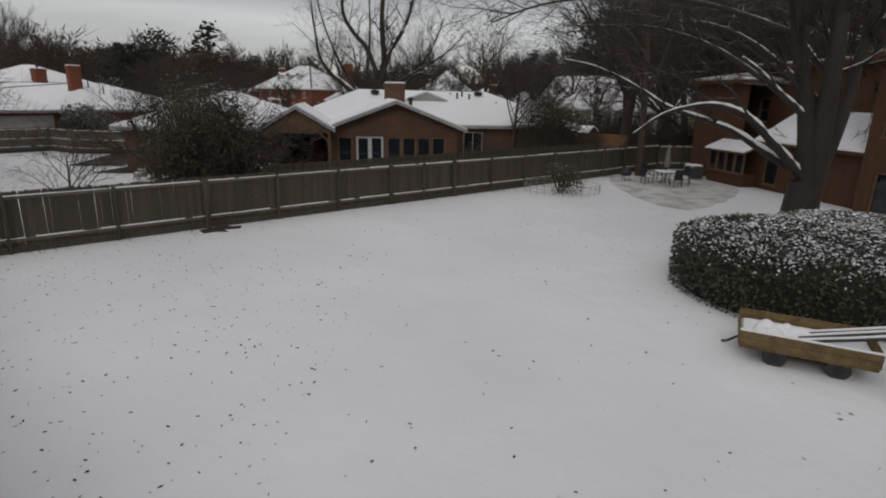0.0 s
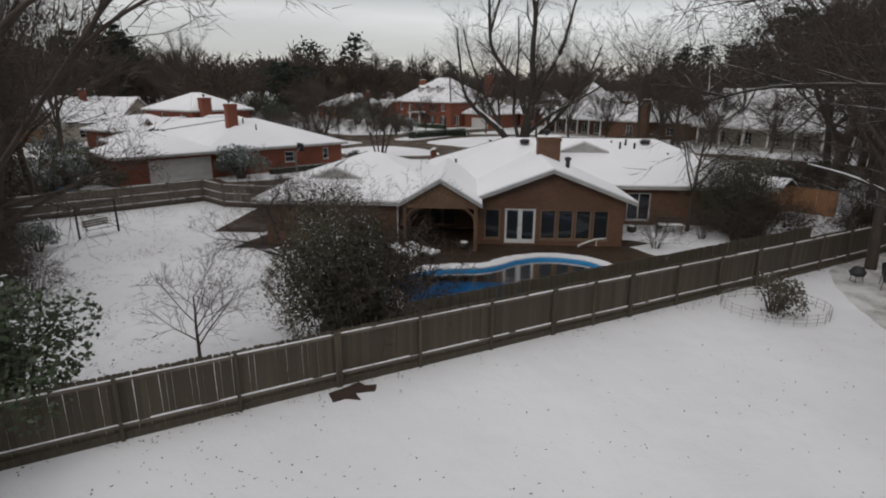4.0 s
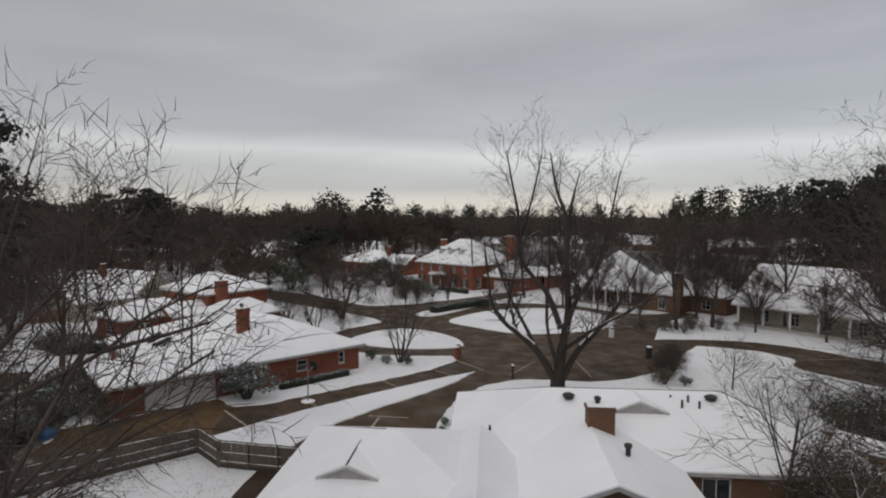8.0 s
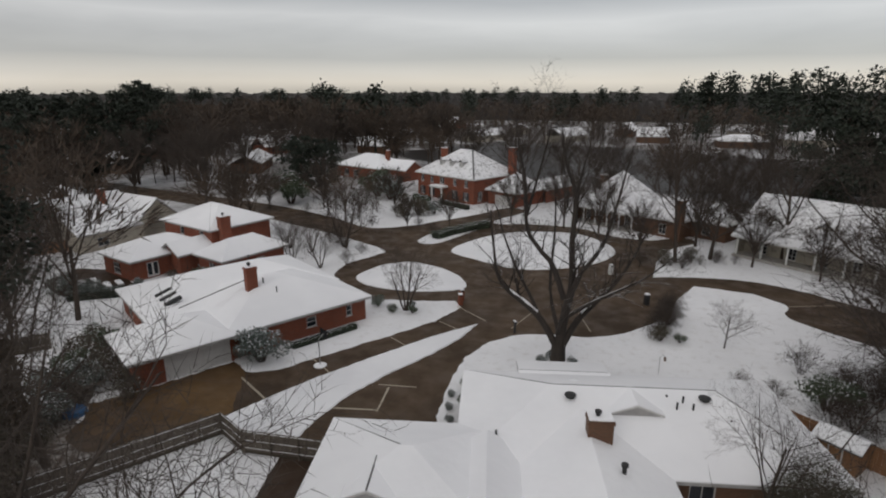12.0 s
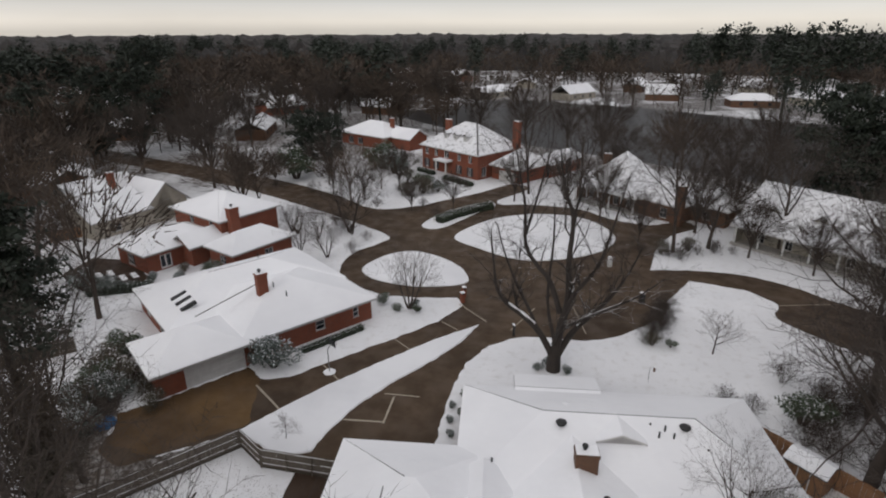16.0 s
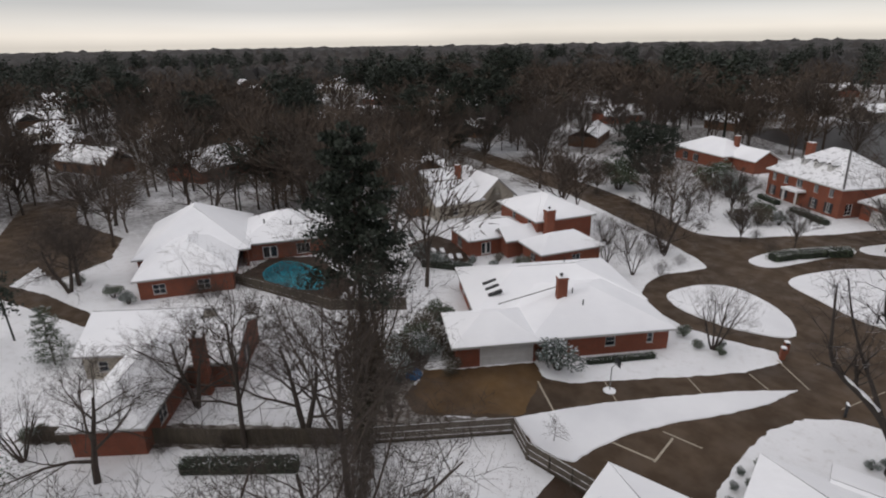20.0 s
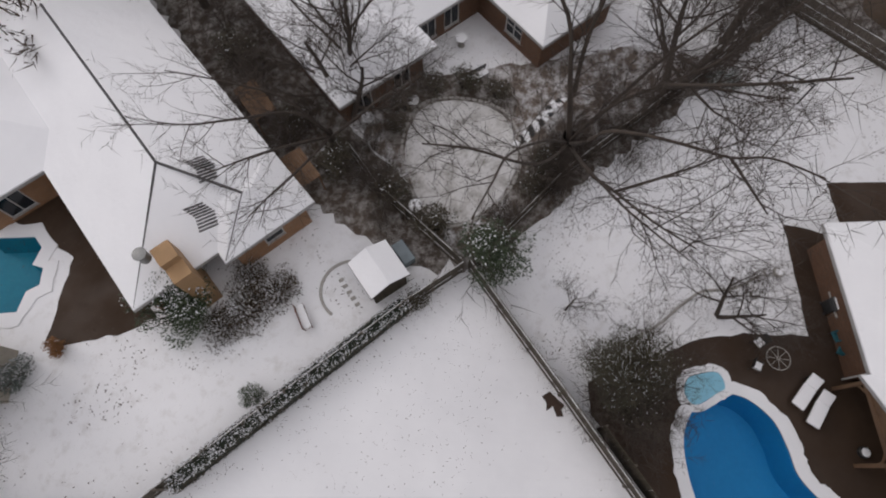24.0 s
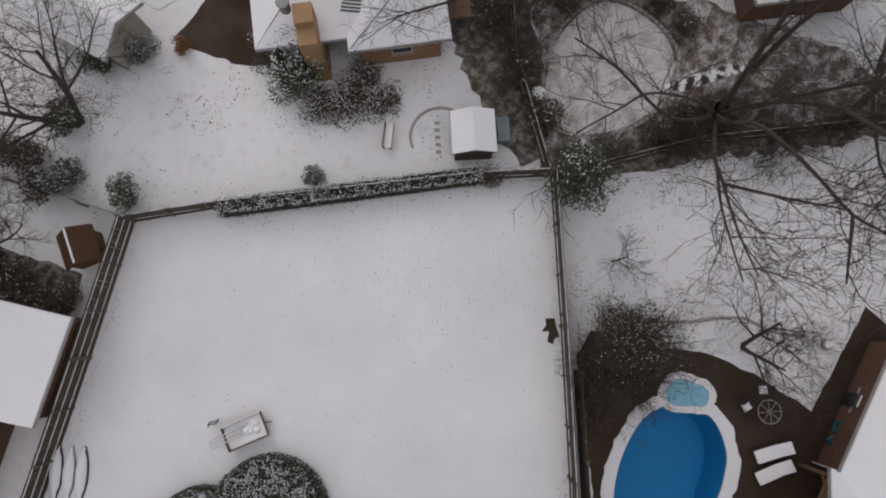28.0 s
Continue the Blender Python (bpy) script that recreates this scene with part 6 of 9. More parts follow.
for k, x, y, turn, s, lab in (
        ("oak2", -41.7, 29.6, 10, 0.95, "bare tree with arching limbs"), ("multi", -9.7, 22.6, 50, 0.85, "spindly stems rising out of a large bush"), ("tall", -43.6, 25.0, 60, 0.8, "slim bare tree behind a garden wall"), ("oak2", -52.0, 24.0, 200, 0.8, "bare tree against a brick chimney"),
        ("oak2", -92.0, 21.4, 0, 0.9, "bare tree in a round bed"), ("oak", -119.0, 32.0, 50, 0.9, "spreading bare tree on a lawn"),
        ("fuzz", -81.8, 109.0, 90, 1.2, "dome-crowned bare tree by the street"), ("oak2", -43.0, 91.5, 20, 0.8, "bare street tree"), ("multi", -24.8, 68.6, 0, 1.12, "many-stemmed bare crape myrtle"),
        ("multi", -46.5, 87.3, 40, 0.75, "twiggy bare myrtle"), ("multi", -50.8, 88.4, 80, 0.7, "twiggy bare myrtle"), ("multi", -41.5, 80.4, 120, 0.8, "twiggy bare myrtle"), ("multi", -46.1, 80.7, 10, 0.8, "twiggy bare myrtle"), ("multi", -42.2, 90.5, 200, 0.75, "twiggy bare myrtle"), ("multi", -52.3, 89.4, 300, 0.75, "twiggy bare myrtle"),
        ("small", 8.0, 67.4, 0, 1.0, "small bare sapling on a snowy lawn"), ("oak2", -13.9, 27.6, 40, 0.46, "slender bare tree beside the pool deck"), ("small", -13.0, 19.2, 80, 0.75, "small twisted bare tree"),
        ("oak2", -23.7, 4.7, 70, 0.75, "bare tree over a snowy roof"), ("oak2", -38.8, -9.8, 10, 0.8, "twiggy bare tree on a front lawn"), ("multi", -54.2, 11.0, 0, 0.9, "rounded bare myrtle"), ("oak2", -90.0, 20.0, 130, 0.9, "bare tree by a curved drive"),
        ("tall", 21.8, 100.5, 0, 0.95, "bare tree before a veranda"), ("tall", 6.8, 96.0, 50, 0.95, "bare tree by the cul-de-sac"), ("oak", 16.2, 51.6, 220, 1.3, "tall bare oak with wide limbs"), ("fuzz", 21.5, 57.5, 40, 1.1, "tall bare oak in a dark thicket"), ("fuzz2", 25.0, 64.0, 100, 1.1, "tall bare oak in a dark thicket"),
        ("small", -27.0, 44.4, 0, 0.5, "low twiggy shrub in the snow"), ("tall", -25.5, 4.5, 30, 0.7, "bare tree by a gable"), ("oak2", 0.5, -9.5, 0, 0.75, "bare tree beyond the fence"), ("oak2", 8.8, -7.4, 140, 0.7, "bare tree beside a lane"),
        ("small", -83.4, -16.0, 0, 0.9, "thin sapling by a driveway"), ("small", -50.5, -1.0, 0, 0.6, "small bare shrub tree"), ("fuzz", -94, 122, 0, 1.0, "broad bare tree along the street"), ("fuzz2", -106, 116, 200, 1.1, "broad bare tree along the street"), ("fuzz", -4.0, 108.0, 30, 0.72, "bare tree before a steep-roofed house"), ("fuzz2", 11.0, 106.0, 230, 0.8, "bare tree before a steep-roofed house"), ("fuzz2", -10.0, 113.0, 70, 0.72, "bare tree before a steep-roofed house"), ("fuzz2", -4.6, 160.0, 100, 1.1, "bare tree on the lake shore"), ("fuzz", 31.0, 149.0, 60, 1.1, "bare tree on the lake shore"), ("fuzz", 27.0, 71.0, 30, 1.15, "tall bare tree beyond a lawn"), ("fuzz2", 33.0, 75.0, 90, 1.25, "tall bare tree beyond a lawn"), ("fuzz", 37.0, 64.0, 140, 1.25, "tall bare tree beyond a lawn"), ("fuzz2", 39.0, 85.0, 200, 1.3, "tall bare tree beyond a lawn"), ("fuzz", 45.0, 77.0, 250, 1.25, "tall bare tree beyond a lawn"), ("fuzz2", 31.0, 52.0, 10, 1.2, "tall bare tree in a dark thicket"), ("fuzz", 30.0, 42.0, 10, 1.2, "tall bare tree in a dark thicket"), ("brush", -8.2, 22.1, 60, 1.7, "twiggy shrub tangled in a bush"), ("brush", -7.6, 22.8, 290, 1.5, "twiggy shrub tangled in a bush"), ("brush", -9.6, 22.2, 0, 1.45, "twiggy shrub tangled in a bush"), ("brush", -8.6, 22.9, 120, 1.4, "twiggy shrub tangled in a bush"), ("tall", -38.8, 36.4, 140, 0.9, "old bare tree in a tangle of vines"), ("tall", -33.4, 28.6, 240, 0.95, "old bare tree in a tangle of vines"),
        ("tall", -36.4, 31.2, 20, 0.85, "tall bare tree over an overgrown fence corner"), ("tall", 12.5, 36.0, 10, 0.9, "bare tree in the fence corner"), ("oak", 22.0, 44.0, 60, 1.0, "bare tree behind the terrace"), ("tall", 5.0, 42.0, 200, 0.45, "small bare tree by a window")):
    plant_tree(KINDS[k], lab, x, y, turn, s)
PINE = pine_kind(1, 26.5, 44, M_PINE, 0.17, 0.55, 0.17, 420, 0.01)
CONE = pine_kind(2, 11, 60, M_LEAF, 0.27, 0.04, 0.11, 130, 0.4, 0.16)
plant_pine(PINE, "tall dark pine with a dense crown", -38.0, 33.6, 0, 1.0)
plant_pine(CONE, "conical evergreen loaded with snow", -48.9, 6.8, 0, 1.0)
plant_pine(CONE, "small conical evergreen loaded with snow", -69.6, 15.4, 90, 0.62)
S_BALL = shrub_kind(1, 1.0, 1.0, 0.8, 0.75, 2200, 0.055, M_LEAF, 0.35)
S_BIG = shrub_kind(2, 2.5, 2.5, 2.5, 2.1, 27000, 0.042, M_BROWNLEAF, 0.10, 60, 18)
S_PALE = shrub_kind(3, 1.0, 0.9, 0.8, 0.75, 2600, 0.05, M_BLUELEAF, 0.5, 20)
S_RUST = shrub_kind(4, 0.8, 0.8, 0.7, 0.6, 1600, 0.05, M_DRYLEAF, 0.05)
S_MAG = shrub_kind(5, 2.2, 2.2, 2.2, 2.7, 5200, 0.085, M_LEAF, 0.2, 30)
S_FINE = shrub_kind(7, 2.1, 2.0, 1.7, 1.5, 9000, 0.06, M_LEAF, 0.55, 30, 12)
S_BED = shrub_kind(8, 1.0, 1.0, 0.45, 0.25, 2600, 0.035, M_VINE, 0.55, 24, 10)
S_OLV = shrub_kind(6, 1.0, 1.0, 0.75, 0.65, 1800, 0.05, M_OLIVE, 0.08, 16)
plant_shrub(S_BIG, "bush", "large olive-green bush with snow-flecked leaves by the fence", -9.4, 22.0, 0, 1.1, "bush", sz=1.22)
plant_shrub(S_MAG, "evergreen_tree", "broad-leaved evergreen in the fence corner", -14.7, 14.7, 0, 1.0, "tree", "evergreen trees")
plant_shrub(S_PALE, "bush", "rounded grey-green bush dusted with snow by a garage", -33.6, 53.4, 0, 2.7, "bush", sz=2.2)
for x, y, s, k, lab in ((1.7, -4.1, 1.15, S_BALL, "round evergreen bush at the fence corner"), (3.4, -7.4, 1.2, S_PALE, "snow-dusted bush"), (0.9, -9.8, 1.3, S_BALL, "dark evergreen bush"), (-9.7, -2.0, 1.15, S_FINE, "broad snow-dusted evergreen by a chimney"),
                        (-10.3, 1.6, 1.9, S_BED, "low bed of frosted brown stalks"), (-5.9, 3.3, 0.75, S_BALL, "small bush beside a hedge"), (-6.8, -8.0, 0.95, S_RUST, "rust-brown dried shrub"), (-5.0, -9.4, 1.1, S_PALE, "snowy shrub"), (-3.0, -11.0, 1.1, S_BALL, "dark shrub"), (-40.2, 45.0, 1.3, S_OLV, "dark shrub at a garage corner"), (-41.8, 46.8, 1.5, S_OLV, "dark shrub at a garage corner"), (-43.4, 48.6, 1.4, S_BALL, "dark shrub at a garage corner"),
                        (-28.3, 69.0, 0.95, S_BALL, "clipped shrub at a house corner"), (6.0, 28.6, 1.2, S_OLV, "olive shrub inside a low wire ring"), (7.4, 41.9, 1.2, S_BIG, "tangled grey-olive bush by a terrace"), (2.2, 67.6, 1.2, S_OLV, "dark shrub on the verge"),
                        (13.4, 57.6, 2.2, S_BALL, "dark evergreen mass"), (-53.6, 19.2, 2.3, S_BALL, "tall dark shrub"), (-44.5, 44.6, 2.0, S_PALE, "frosted shrubs beside a drive"), (-41.6, 47.8, 1.4, S_PALE, "frosted shrub at a garage"),
                        (-40.0, 121.0, 2.4, S_BALL, "rounded evergreen"), (-54.5, 135.0, 4.6, S_BALL, "large magnolia with snow on its leaves"), (-50.0, 131.0, 3.8, S_PALE, "large snowy magnolia"), (-29.6, 28.3, 1.15, S_PALE, "bush beside a swing"),
                        (-66.0, 62.0, 2.0, S_PALE, "frosted shrub"), (-53.0, 70.4, 1.6, S_BALL, "evergreen at a wing"), (-69.5, 121.0, 5.0, S_BALL, "large dark evergreen")):
    plant_shrub(k, "bush", lab, x, y, x * 40 % 360, s, "bush")


# the oak over the clipped hedge: twin stems and long low boughs with snow along them
def limb_tree(name, label, boughs, seed, p, x, y, bark=None, snowy=()):
    rng = random.Random(seed)
    trunk, crown, twigs = Geo(), Geo(), Geo()
    for pts, r0, r1, sides, kids in boughs:
        n = len(pts) - 1
        fine = smooth_ring(pts, 4, False)
        m = len(fine) - 1
        rad = [r0 + (r1 - r0) * i / m for i in range(m + 1)]
        trunk.tube([q for q in fine], rad, sides, False)
        for k in range(kids):
            t = 0.3 + 0.7 * (k + rng.random()) / kids
            i = min(int(t * m), m - 1)
            a, b = Vector(fine[i]), Vector(fine[i + 1])
            ax = (b - a).normalized()
            d = ax + Vector((rng.uniform(-1, 1), rng.uniform(-1, 1), rng.uniform(*p.get("rise", (-0.4, 0.9)))))
            grow([trunk, trunk, crown], twigs, a, d, rng.uniform(*p["reach"]), max(rad[i] * 0.4, 0.03), 2, rng, p)
    made = plant_tree((trunk.data("trunk", bark or M_BARKSNOW, True), crown.data("branchwork", bark or M_BARKSNOW, True), twigs.data("twig_crown", M_TWIG)), label, x, y)
    for nth, (pts, r0, r1, sides, kids) in enumerate(boughs):
        fine = smooth_ring(pts, 4, False)
        flat = [i for i in range(len(fine) - 1) if abs(fine[i + 1][2] - fine[i][2]) < 0.75 * (Vector(fine[i + 1]) - Vector(fine[i])).length and fine[i][2] > 1.5]
        if nth in snowy and len(flat) > 2:
            m = len(fine) - 1
            run = range(flat[0], flat[-1] + 2)
            rad = [r0 + (r1 - r0) * i / m for i in run]
            Geo().tube([(fine[i][0], fine[i][1], fine[i][2] + q * 0.8) for i, q in zip(run, rad)], [q * (0.75 if i % 3 else 0.5) for i, q in zip(run, rad)], 6).ob("snow_line", M_ROOFSNOW, made, "line of snow along a bough", True)
    return made


limb_tree("tree", "great oak with three stems and snow-lined low boughs", [
    ([(0, 0, -0.2), (0.0, 0.0, 0.8), (0.05, 0.0, 2.2)], 0.66, 0.5, 12, 0),
    ([(0.1, 0.0, 1.9), (-0.3, 0.1, 4.4), (-0.9, 0.3, 6.8), (-1.4, 0.6, 9.8), (-1.8, 1.0, 12.6)], 0.34, 0.09, 9, 16),
    ([(0.3, 0.0, 2.1), (0.1, -0.2, 4.6), (-0.1, -0.4, 7.0), (-0.5, -0.6, 9.4), (-1.0, -0.8, 11.7)], 0.36, 0.09, 9, 16),
    ([(0.5, 0.1, 2.6), (1.0, 0.3, 4.4), (1.4, 0.6, 6.2), (1.9, 1.0, 8.2), (2.4, 1.4, 10.7)], 0.26, 0.07, 8, 12),
    ([(-0.2, 0.0, 2.4), (-0.7, 0.0, 2.9), (-1.4, 0.1, 3.6), (-2.0, 0.3, 4.2), (-2.5, 0.7, 4.5), (-3.0, 1.1, 4.6), (-3.5, 1.7, 4.5), (-4.2, 2.2, 4.2), (-5.0, 2.6, 3.5)], 0.17, 0.04, 7, 3),
    ([(-0.2, 0.1, 2.6), (-0.7, 0.3, 2.8), (-1.2, 0.9, 3.2), (-1.7, 1.8, 3.7), (-2.5, 2.8, 4.1), (-3.5, 3.6, 4.5), (-4.6, 4.6, 5.3), (-5.9, 5.6, 6.0), (-7.0, 6.4, 6.3)], 0.16, 0.03, 7, 9),
    ([(-0.4, 0.0, 4.3), (-0.9, -0.0, 4.7), (-1.5, 0.1, 5.2), (-2.0, 0.2, 5.7), (-2.5, 0.4, 6.1)], 0.12, 0.05, 6, 2),
    ([(-3.6, 3.6, 4.5), (-3.8, 3.6, 5.1), (-4.1, 3.7, 5.8), (-4.5, 4.0, 6.3)], 0.05, 0.02, 5, 3),
    ([(-0.9, 0.3, 6.8), (-3.0, 2.5, 8.0), (-5.5, 5.0, 8.6), (-8.0, 7.5, 8.6), (-10.0, 9.0, 8.0)], 0.11, 0.03, 6, 15),
    ([(-0.3, 0.1, 4.4), (-2.0, 3.0, 6.5), (-3.5, 6.0, 7.6), (-5.0, 9.0, 8.0)], 0.11, 0.03, 6, 14),
    ([(0.1, -0.2, 4.6), (-0.5, 3.5, 6.8), (-1.2, 7.0, 8.0), (-2.0, 10.5, 8.4)], 0.11, 0.03, 6, 14),
    ([(1.0, 0.3, 4.4), (1.5, 4.0, 7.0), (1.5, 8.0, 8.4), (1.2, 11.0, 9.0)], 0.11, 0.03, 6, 12),
    ([(-1.4, 0.6, 9.8), (-4.0, 3.0, 11.0), (-7.0, 5.5, 11.4), (-9.5, 7.0, 11.0)], 0.10, 0.03, 6, 13)], 31, dict(tree_kind(14, 0.3, 5, (6, 5, 5, 6), 50), reach=(2.4, 5.0), fine=True, rise=(-0.1, 0.9)), 12.0, 18.6, None, (3, 4, 5, 6))
BOUGHS = dict(tree_kind(14, 0.3, 5, (6, 6, 6, 7), 50, bend=0.26), reach=(2.6, 5.0), fine=True)
limb_tree("tree", "large bare oak with sprawling limbs over a fence", [
    ([(0, 0, -0.2), (0.1, 0.0, 1.2), (0.1, -0.2, 3.2)], 0.47, 0.42, 10, 0),
    ([(0.1, -0.1, 2.4), (3.3, -0.2, 7.5), (4.0, 0.4, 9.6), (5.0, 1.5, 11.1), (5.7, 2.8, 11.8), (6.5, 4.2, 12.5), (6.8, 5.3, 13.2), (7.8, 6.6, 13.9)], 0.115, 0.03, 7, 9),
    ([(6.5, 4.2, 12.5), (8.0, 4.7, 12.9), (9.0, 5.0, 13.2)], 0.07, 0.03, 6, 4),
    ([(0.1, -0.1, 2.4), (4.4, 0.2, 6.8), (6.9, 0.8, 9.6), (8.8, 1.9, 11.1), (10.0, 3.2, 11.8)], 0.10, 0.028, 7, 9),
    ([(6.9, 0.8, 9.6), (7.1, 2.3, 11.8), (6.9, 3.7, 13.2)], 0.08, 0.03, 6, 5),
    ([(0.1, -0.1, 2.4), (-0.4, -0.4, 4.0), (-0.5, -1.0, 7.0), (-1.9, -1.8, 10.0), (-3.4, -4.0, 12.0), (-4.2, -7.0, 14.0)], 0.2, 0.035, 8, 13),
    ([(-0.5, -0.6, 6.0), (-1.2, -0.7, 9.0), (-1.7, -0.3, 12.0), (-1.3, 0.7, 15.0)], 0.14, 0.04, 6, 9),
    ([(0.1, -0.1, 2.4), (3.0, -1.9, 6.8), (5.7, -3.7, 9.6), (8.0, -4.3, 11.1), (10.0, -4.9, 11.8)], 0.085, 0.026, 6, 8),
    ([(0.1, -0.1, 2.4), (4.8, -2.3, 7.5), (6.2, -5.3, 10.4), (7.1, -7.2, 11.8)], 0.10, 0.035, 6, 7),
    ([(0.1, -0.1, 2.4), (3.7, 0.2, 6.1), (7.7, 0.7, 10.4), (9.2, 1.2, 11.8), (11.1, 2.4, 13.2)], 0.085, 0.026, 6, 8),
    ([(0.1, -0.1, 2.6), (0.6, 1.2, 7.0), (1.8, 4.0, 12.0), (2.4, 5.6, 17.0)], 0.13, 0.03, 7, 13),
    ([(0.4, 0.6, 5.0), (-0.4, 3.0, 10.0), (-0.2, 6.0, 15.5)], 0.11, 0.03, 7, 11),
    ([(1.2, 2.6, 9.6), (3.6, 4.4, 13.0), (5.4, 6.4, 16.0)], 0.11, 0.035, 6, 9)], 37, dict(BOUGHS, kids=[6, 6, 6, 7], twig=0.012, rise=(-0.05, 0.6), reach=(2.4, 4.4), lift=[0.03, 0.06, 0.07, 0.07, 0.05]), -22.4, 18.4, M_BARK)
limb_tree("tree", "low bare tree with long limbs fanned over a roof", [
    ([(0.5, 3.5, -0.2), (0.4, 3.5, 1.0), (0.4, 3.5, 2.4)], 0.26, 0.2, 8, 0),
    ([(0.3, 3.5, 2.0), (1.1, 2.3, 5.0), (3.1, 0.6, 7.0), (4.4, -1.2, 8.0), (4.8, -2.5, 8.5)], 0.11, 0.025, 6, 10),
    ([(0.5, 3.5, 2.0), (3.1, 2.6, 5.0), (5.2, 1.6, 7.0), (6.9, 0.3, 8.0)], 0.11, 0.025, 6, 10),
    ([(0.5, 3.5, 2.0), (4.4, 3.4, 5.0), (6.9, 3.2, 7.0), (8.5, 2.6, 7.5)], 0.1, 0.025, 6, 9),
    ([(0.3, 3.3, 2.0), (0.3, 1.5, 5.0), (1.1, -0.5, 7.0), (1.9, -3.1, 8.5)], 0.1, 0.025, 6, 9),
    ([(0.5, 3.6, 2.0), (1.4, 6.1, 6.0), (1.5, 7.6, 8.0), (1.6, 8.8, 9.0)], 0.1, 0.025, 6, 8)], 47, dict(BOUGHS, kids=[5, 5, 5, 6], twig=0.011, rise=(-0.2, 0.4), reach=(1.8, 3.4), bend=[0.08, 0.12, 0.15, 0.2, 0.2]), -21.5, 0.8, M_BARK)
great = limb_tree("tree", "great bare tree with forked trunk and snow in its crotches", [
    ([(0, 0, -0.2), (0.0, 0.0, 0.9), (0.0, 0.0, 2.0)], 0.74, 0.62, 12, 0),
    ([(0, 0, 1.6), (0.4, -0.2, 5.3), (0.8, -0.3, 8.0), (0.6, -0.2, 12.0), (0.7, 0.0, 16.0), (-0.2, 0.3, 19.0), (-0.7, 0.5, 22.2)], 0.46, 0.045, 9, 19),
    ([(0.7, 0.0, 15.5), (1.2, 0.3, 18.0), (1.8, 0.4, 20.6)], 0.15, 0.035, 6, 6),
    ([(0.2, -0.2, 6.5), (-0.8, 0.6, 9.5), (-2.0, 1.0, 11.0), (-3.1, 1.2, 13.0), (-3.4, 1.0, 17.0), (-4.0, 1.0, 20.0), (-4.4, 1.2, 22.6)], 0.28, 0.04, 8, 18),
    ([(-3.2, 1.1, 14.0), (-2.4, 1.5, 17.0), (-1.6, 1.6, 20.5), (-1.3, 1.6, 22.3)], 0.14, 0.035, 6, 7),
    ([(0.5, -0.2, 6.0), (1.2, -1.0, 9.0), (2.8, -1.6, 12.0), (3.8, -1.6, 16.0), (4.7, -1.4, 20.5)], 0.27, 0.04, 8, 17),
    ([(-0.2, 0.0, 1.7), (-1.6, 0.5, 4.2), (-3.2, 0.8, 5.8), (-4.6, 0.8, 7.0), (-5.6, 0.9, 8.6), (-6.0, 1.2, 11.5), (-6.3, 1.4, 14.5)], 0.36, 0.045, 8, 14),
    ([(-1.6, 0.5, 4.2), (-2.6, 1.6, 6.4), (-3.6, 2.2, 8.4), (-4.8, 2.8, 11.5), (-5.6, 3.0, 14.5)], 0.2, 0.04, 7, 12),
    ([(0.3, 0.0, 1.7), (1.6, 0.2, 4.2), (3.2, 0.3, 6.0), (4.8, 0.2, 8.0), (6.2, 0.3, 10.4), (7.2, 0.4, 13.0)], 0.35, 0.045, 8, 14),
    ([(0.5, 0.0, 4.6), (2.2, -0.8, 6.2), (4.0, -1.2, 7.4), (6.6, -1.6, 9.0), (8.6, -2.0, 11.0)], 0.22, 0.04, 7, 12),
    ([(0.0, 0.1, 3.0), (-0.5, 2.6, 6.5), (0.0, 4.2, 12.0), (0.0, 5.0, 16.0)], 0.22, 0.04, 7, 7),
    ([(-0.2, -0.1, 3.0), (-0.3, -2.4, 6.0), (0.6, -4.0, 10.0)], 0.2, 0.045, 7, 6)], 41, dict(BOUGHS, kids=[6, 5, 5, 6], reach=(2.4, 5.0), twig=0.012, lift=[0.03, 0.06, 0.06, 0.06, 0.04]), -7.3, 60.2, None, (6, 7, 8, 14))
great.matrix_world = pose(-7.3, 60.2, 0, 0, 0, 15.5) @ Matrix.Diagonal((1, 1, 0.96, 1))


# far woods: bare trees and pines round the neighbourhood, a canopy beyond
HOMES = [(-3, 43, 19), (-34, 60, 19), (-58, 78, 14), (-80, 86, 14), (-112, 102, 13), (-34, 140, 18), (-18, 148, 11), (-66, 165, 12), (3, 120, 16), (28, 103, 15), (-90, 38, 16), (-84, 52, 14), (-72, 44, 12), (-68, 66, 9), (-60, 20, 15), (-32, 6, 16), (-14, 2, 17), (-100, -22, 15), (3, 18, 30), (-20, 22, 14), (-26, 34, 14), (-50, -8, 22), (12, -2, 20), (-50, 40, 14), (-95, 16, 15)]
FAR_HOMES = []


def near_road(x, y):
    a = abs(x * 0.27 + y - 92.5) if x < -55 else 99
    b = abs((x + 61) * 0.62 + (y + 18)) if -150 < x < 40 else 99
    c = math.hypot(x + 15, y - 85)
    return a < 8 or b < 10 or c < 32 or (x > 0 and 60 < y < 92 and x < 40)


def in_lake(x, y):
    return y > 130 and y < (276 if x < 5 else 240 if x > 55 else 258) and x > -62 + abs(y - 215) * 0.7 and y > 176 - (x + 20) * 0.62 and x < 300


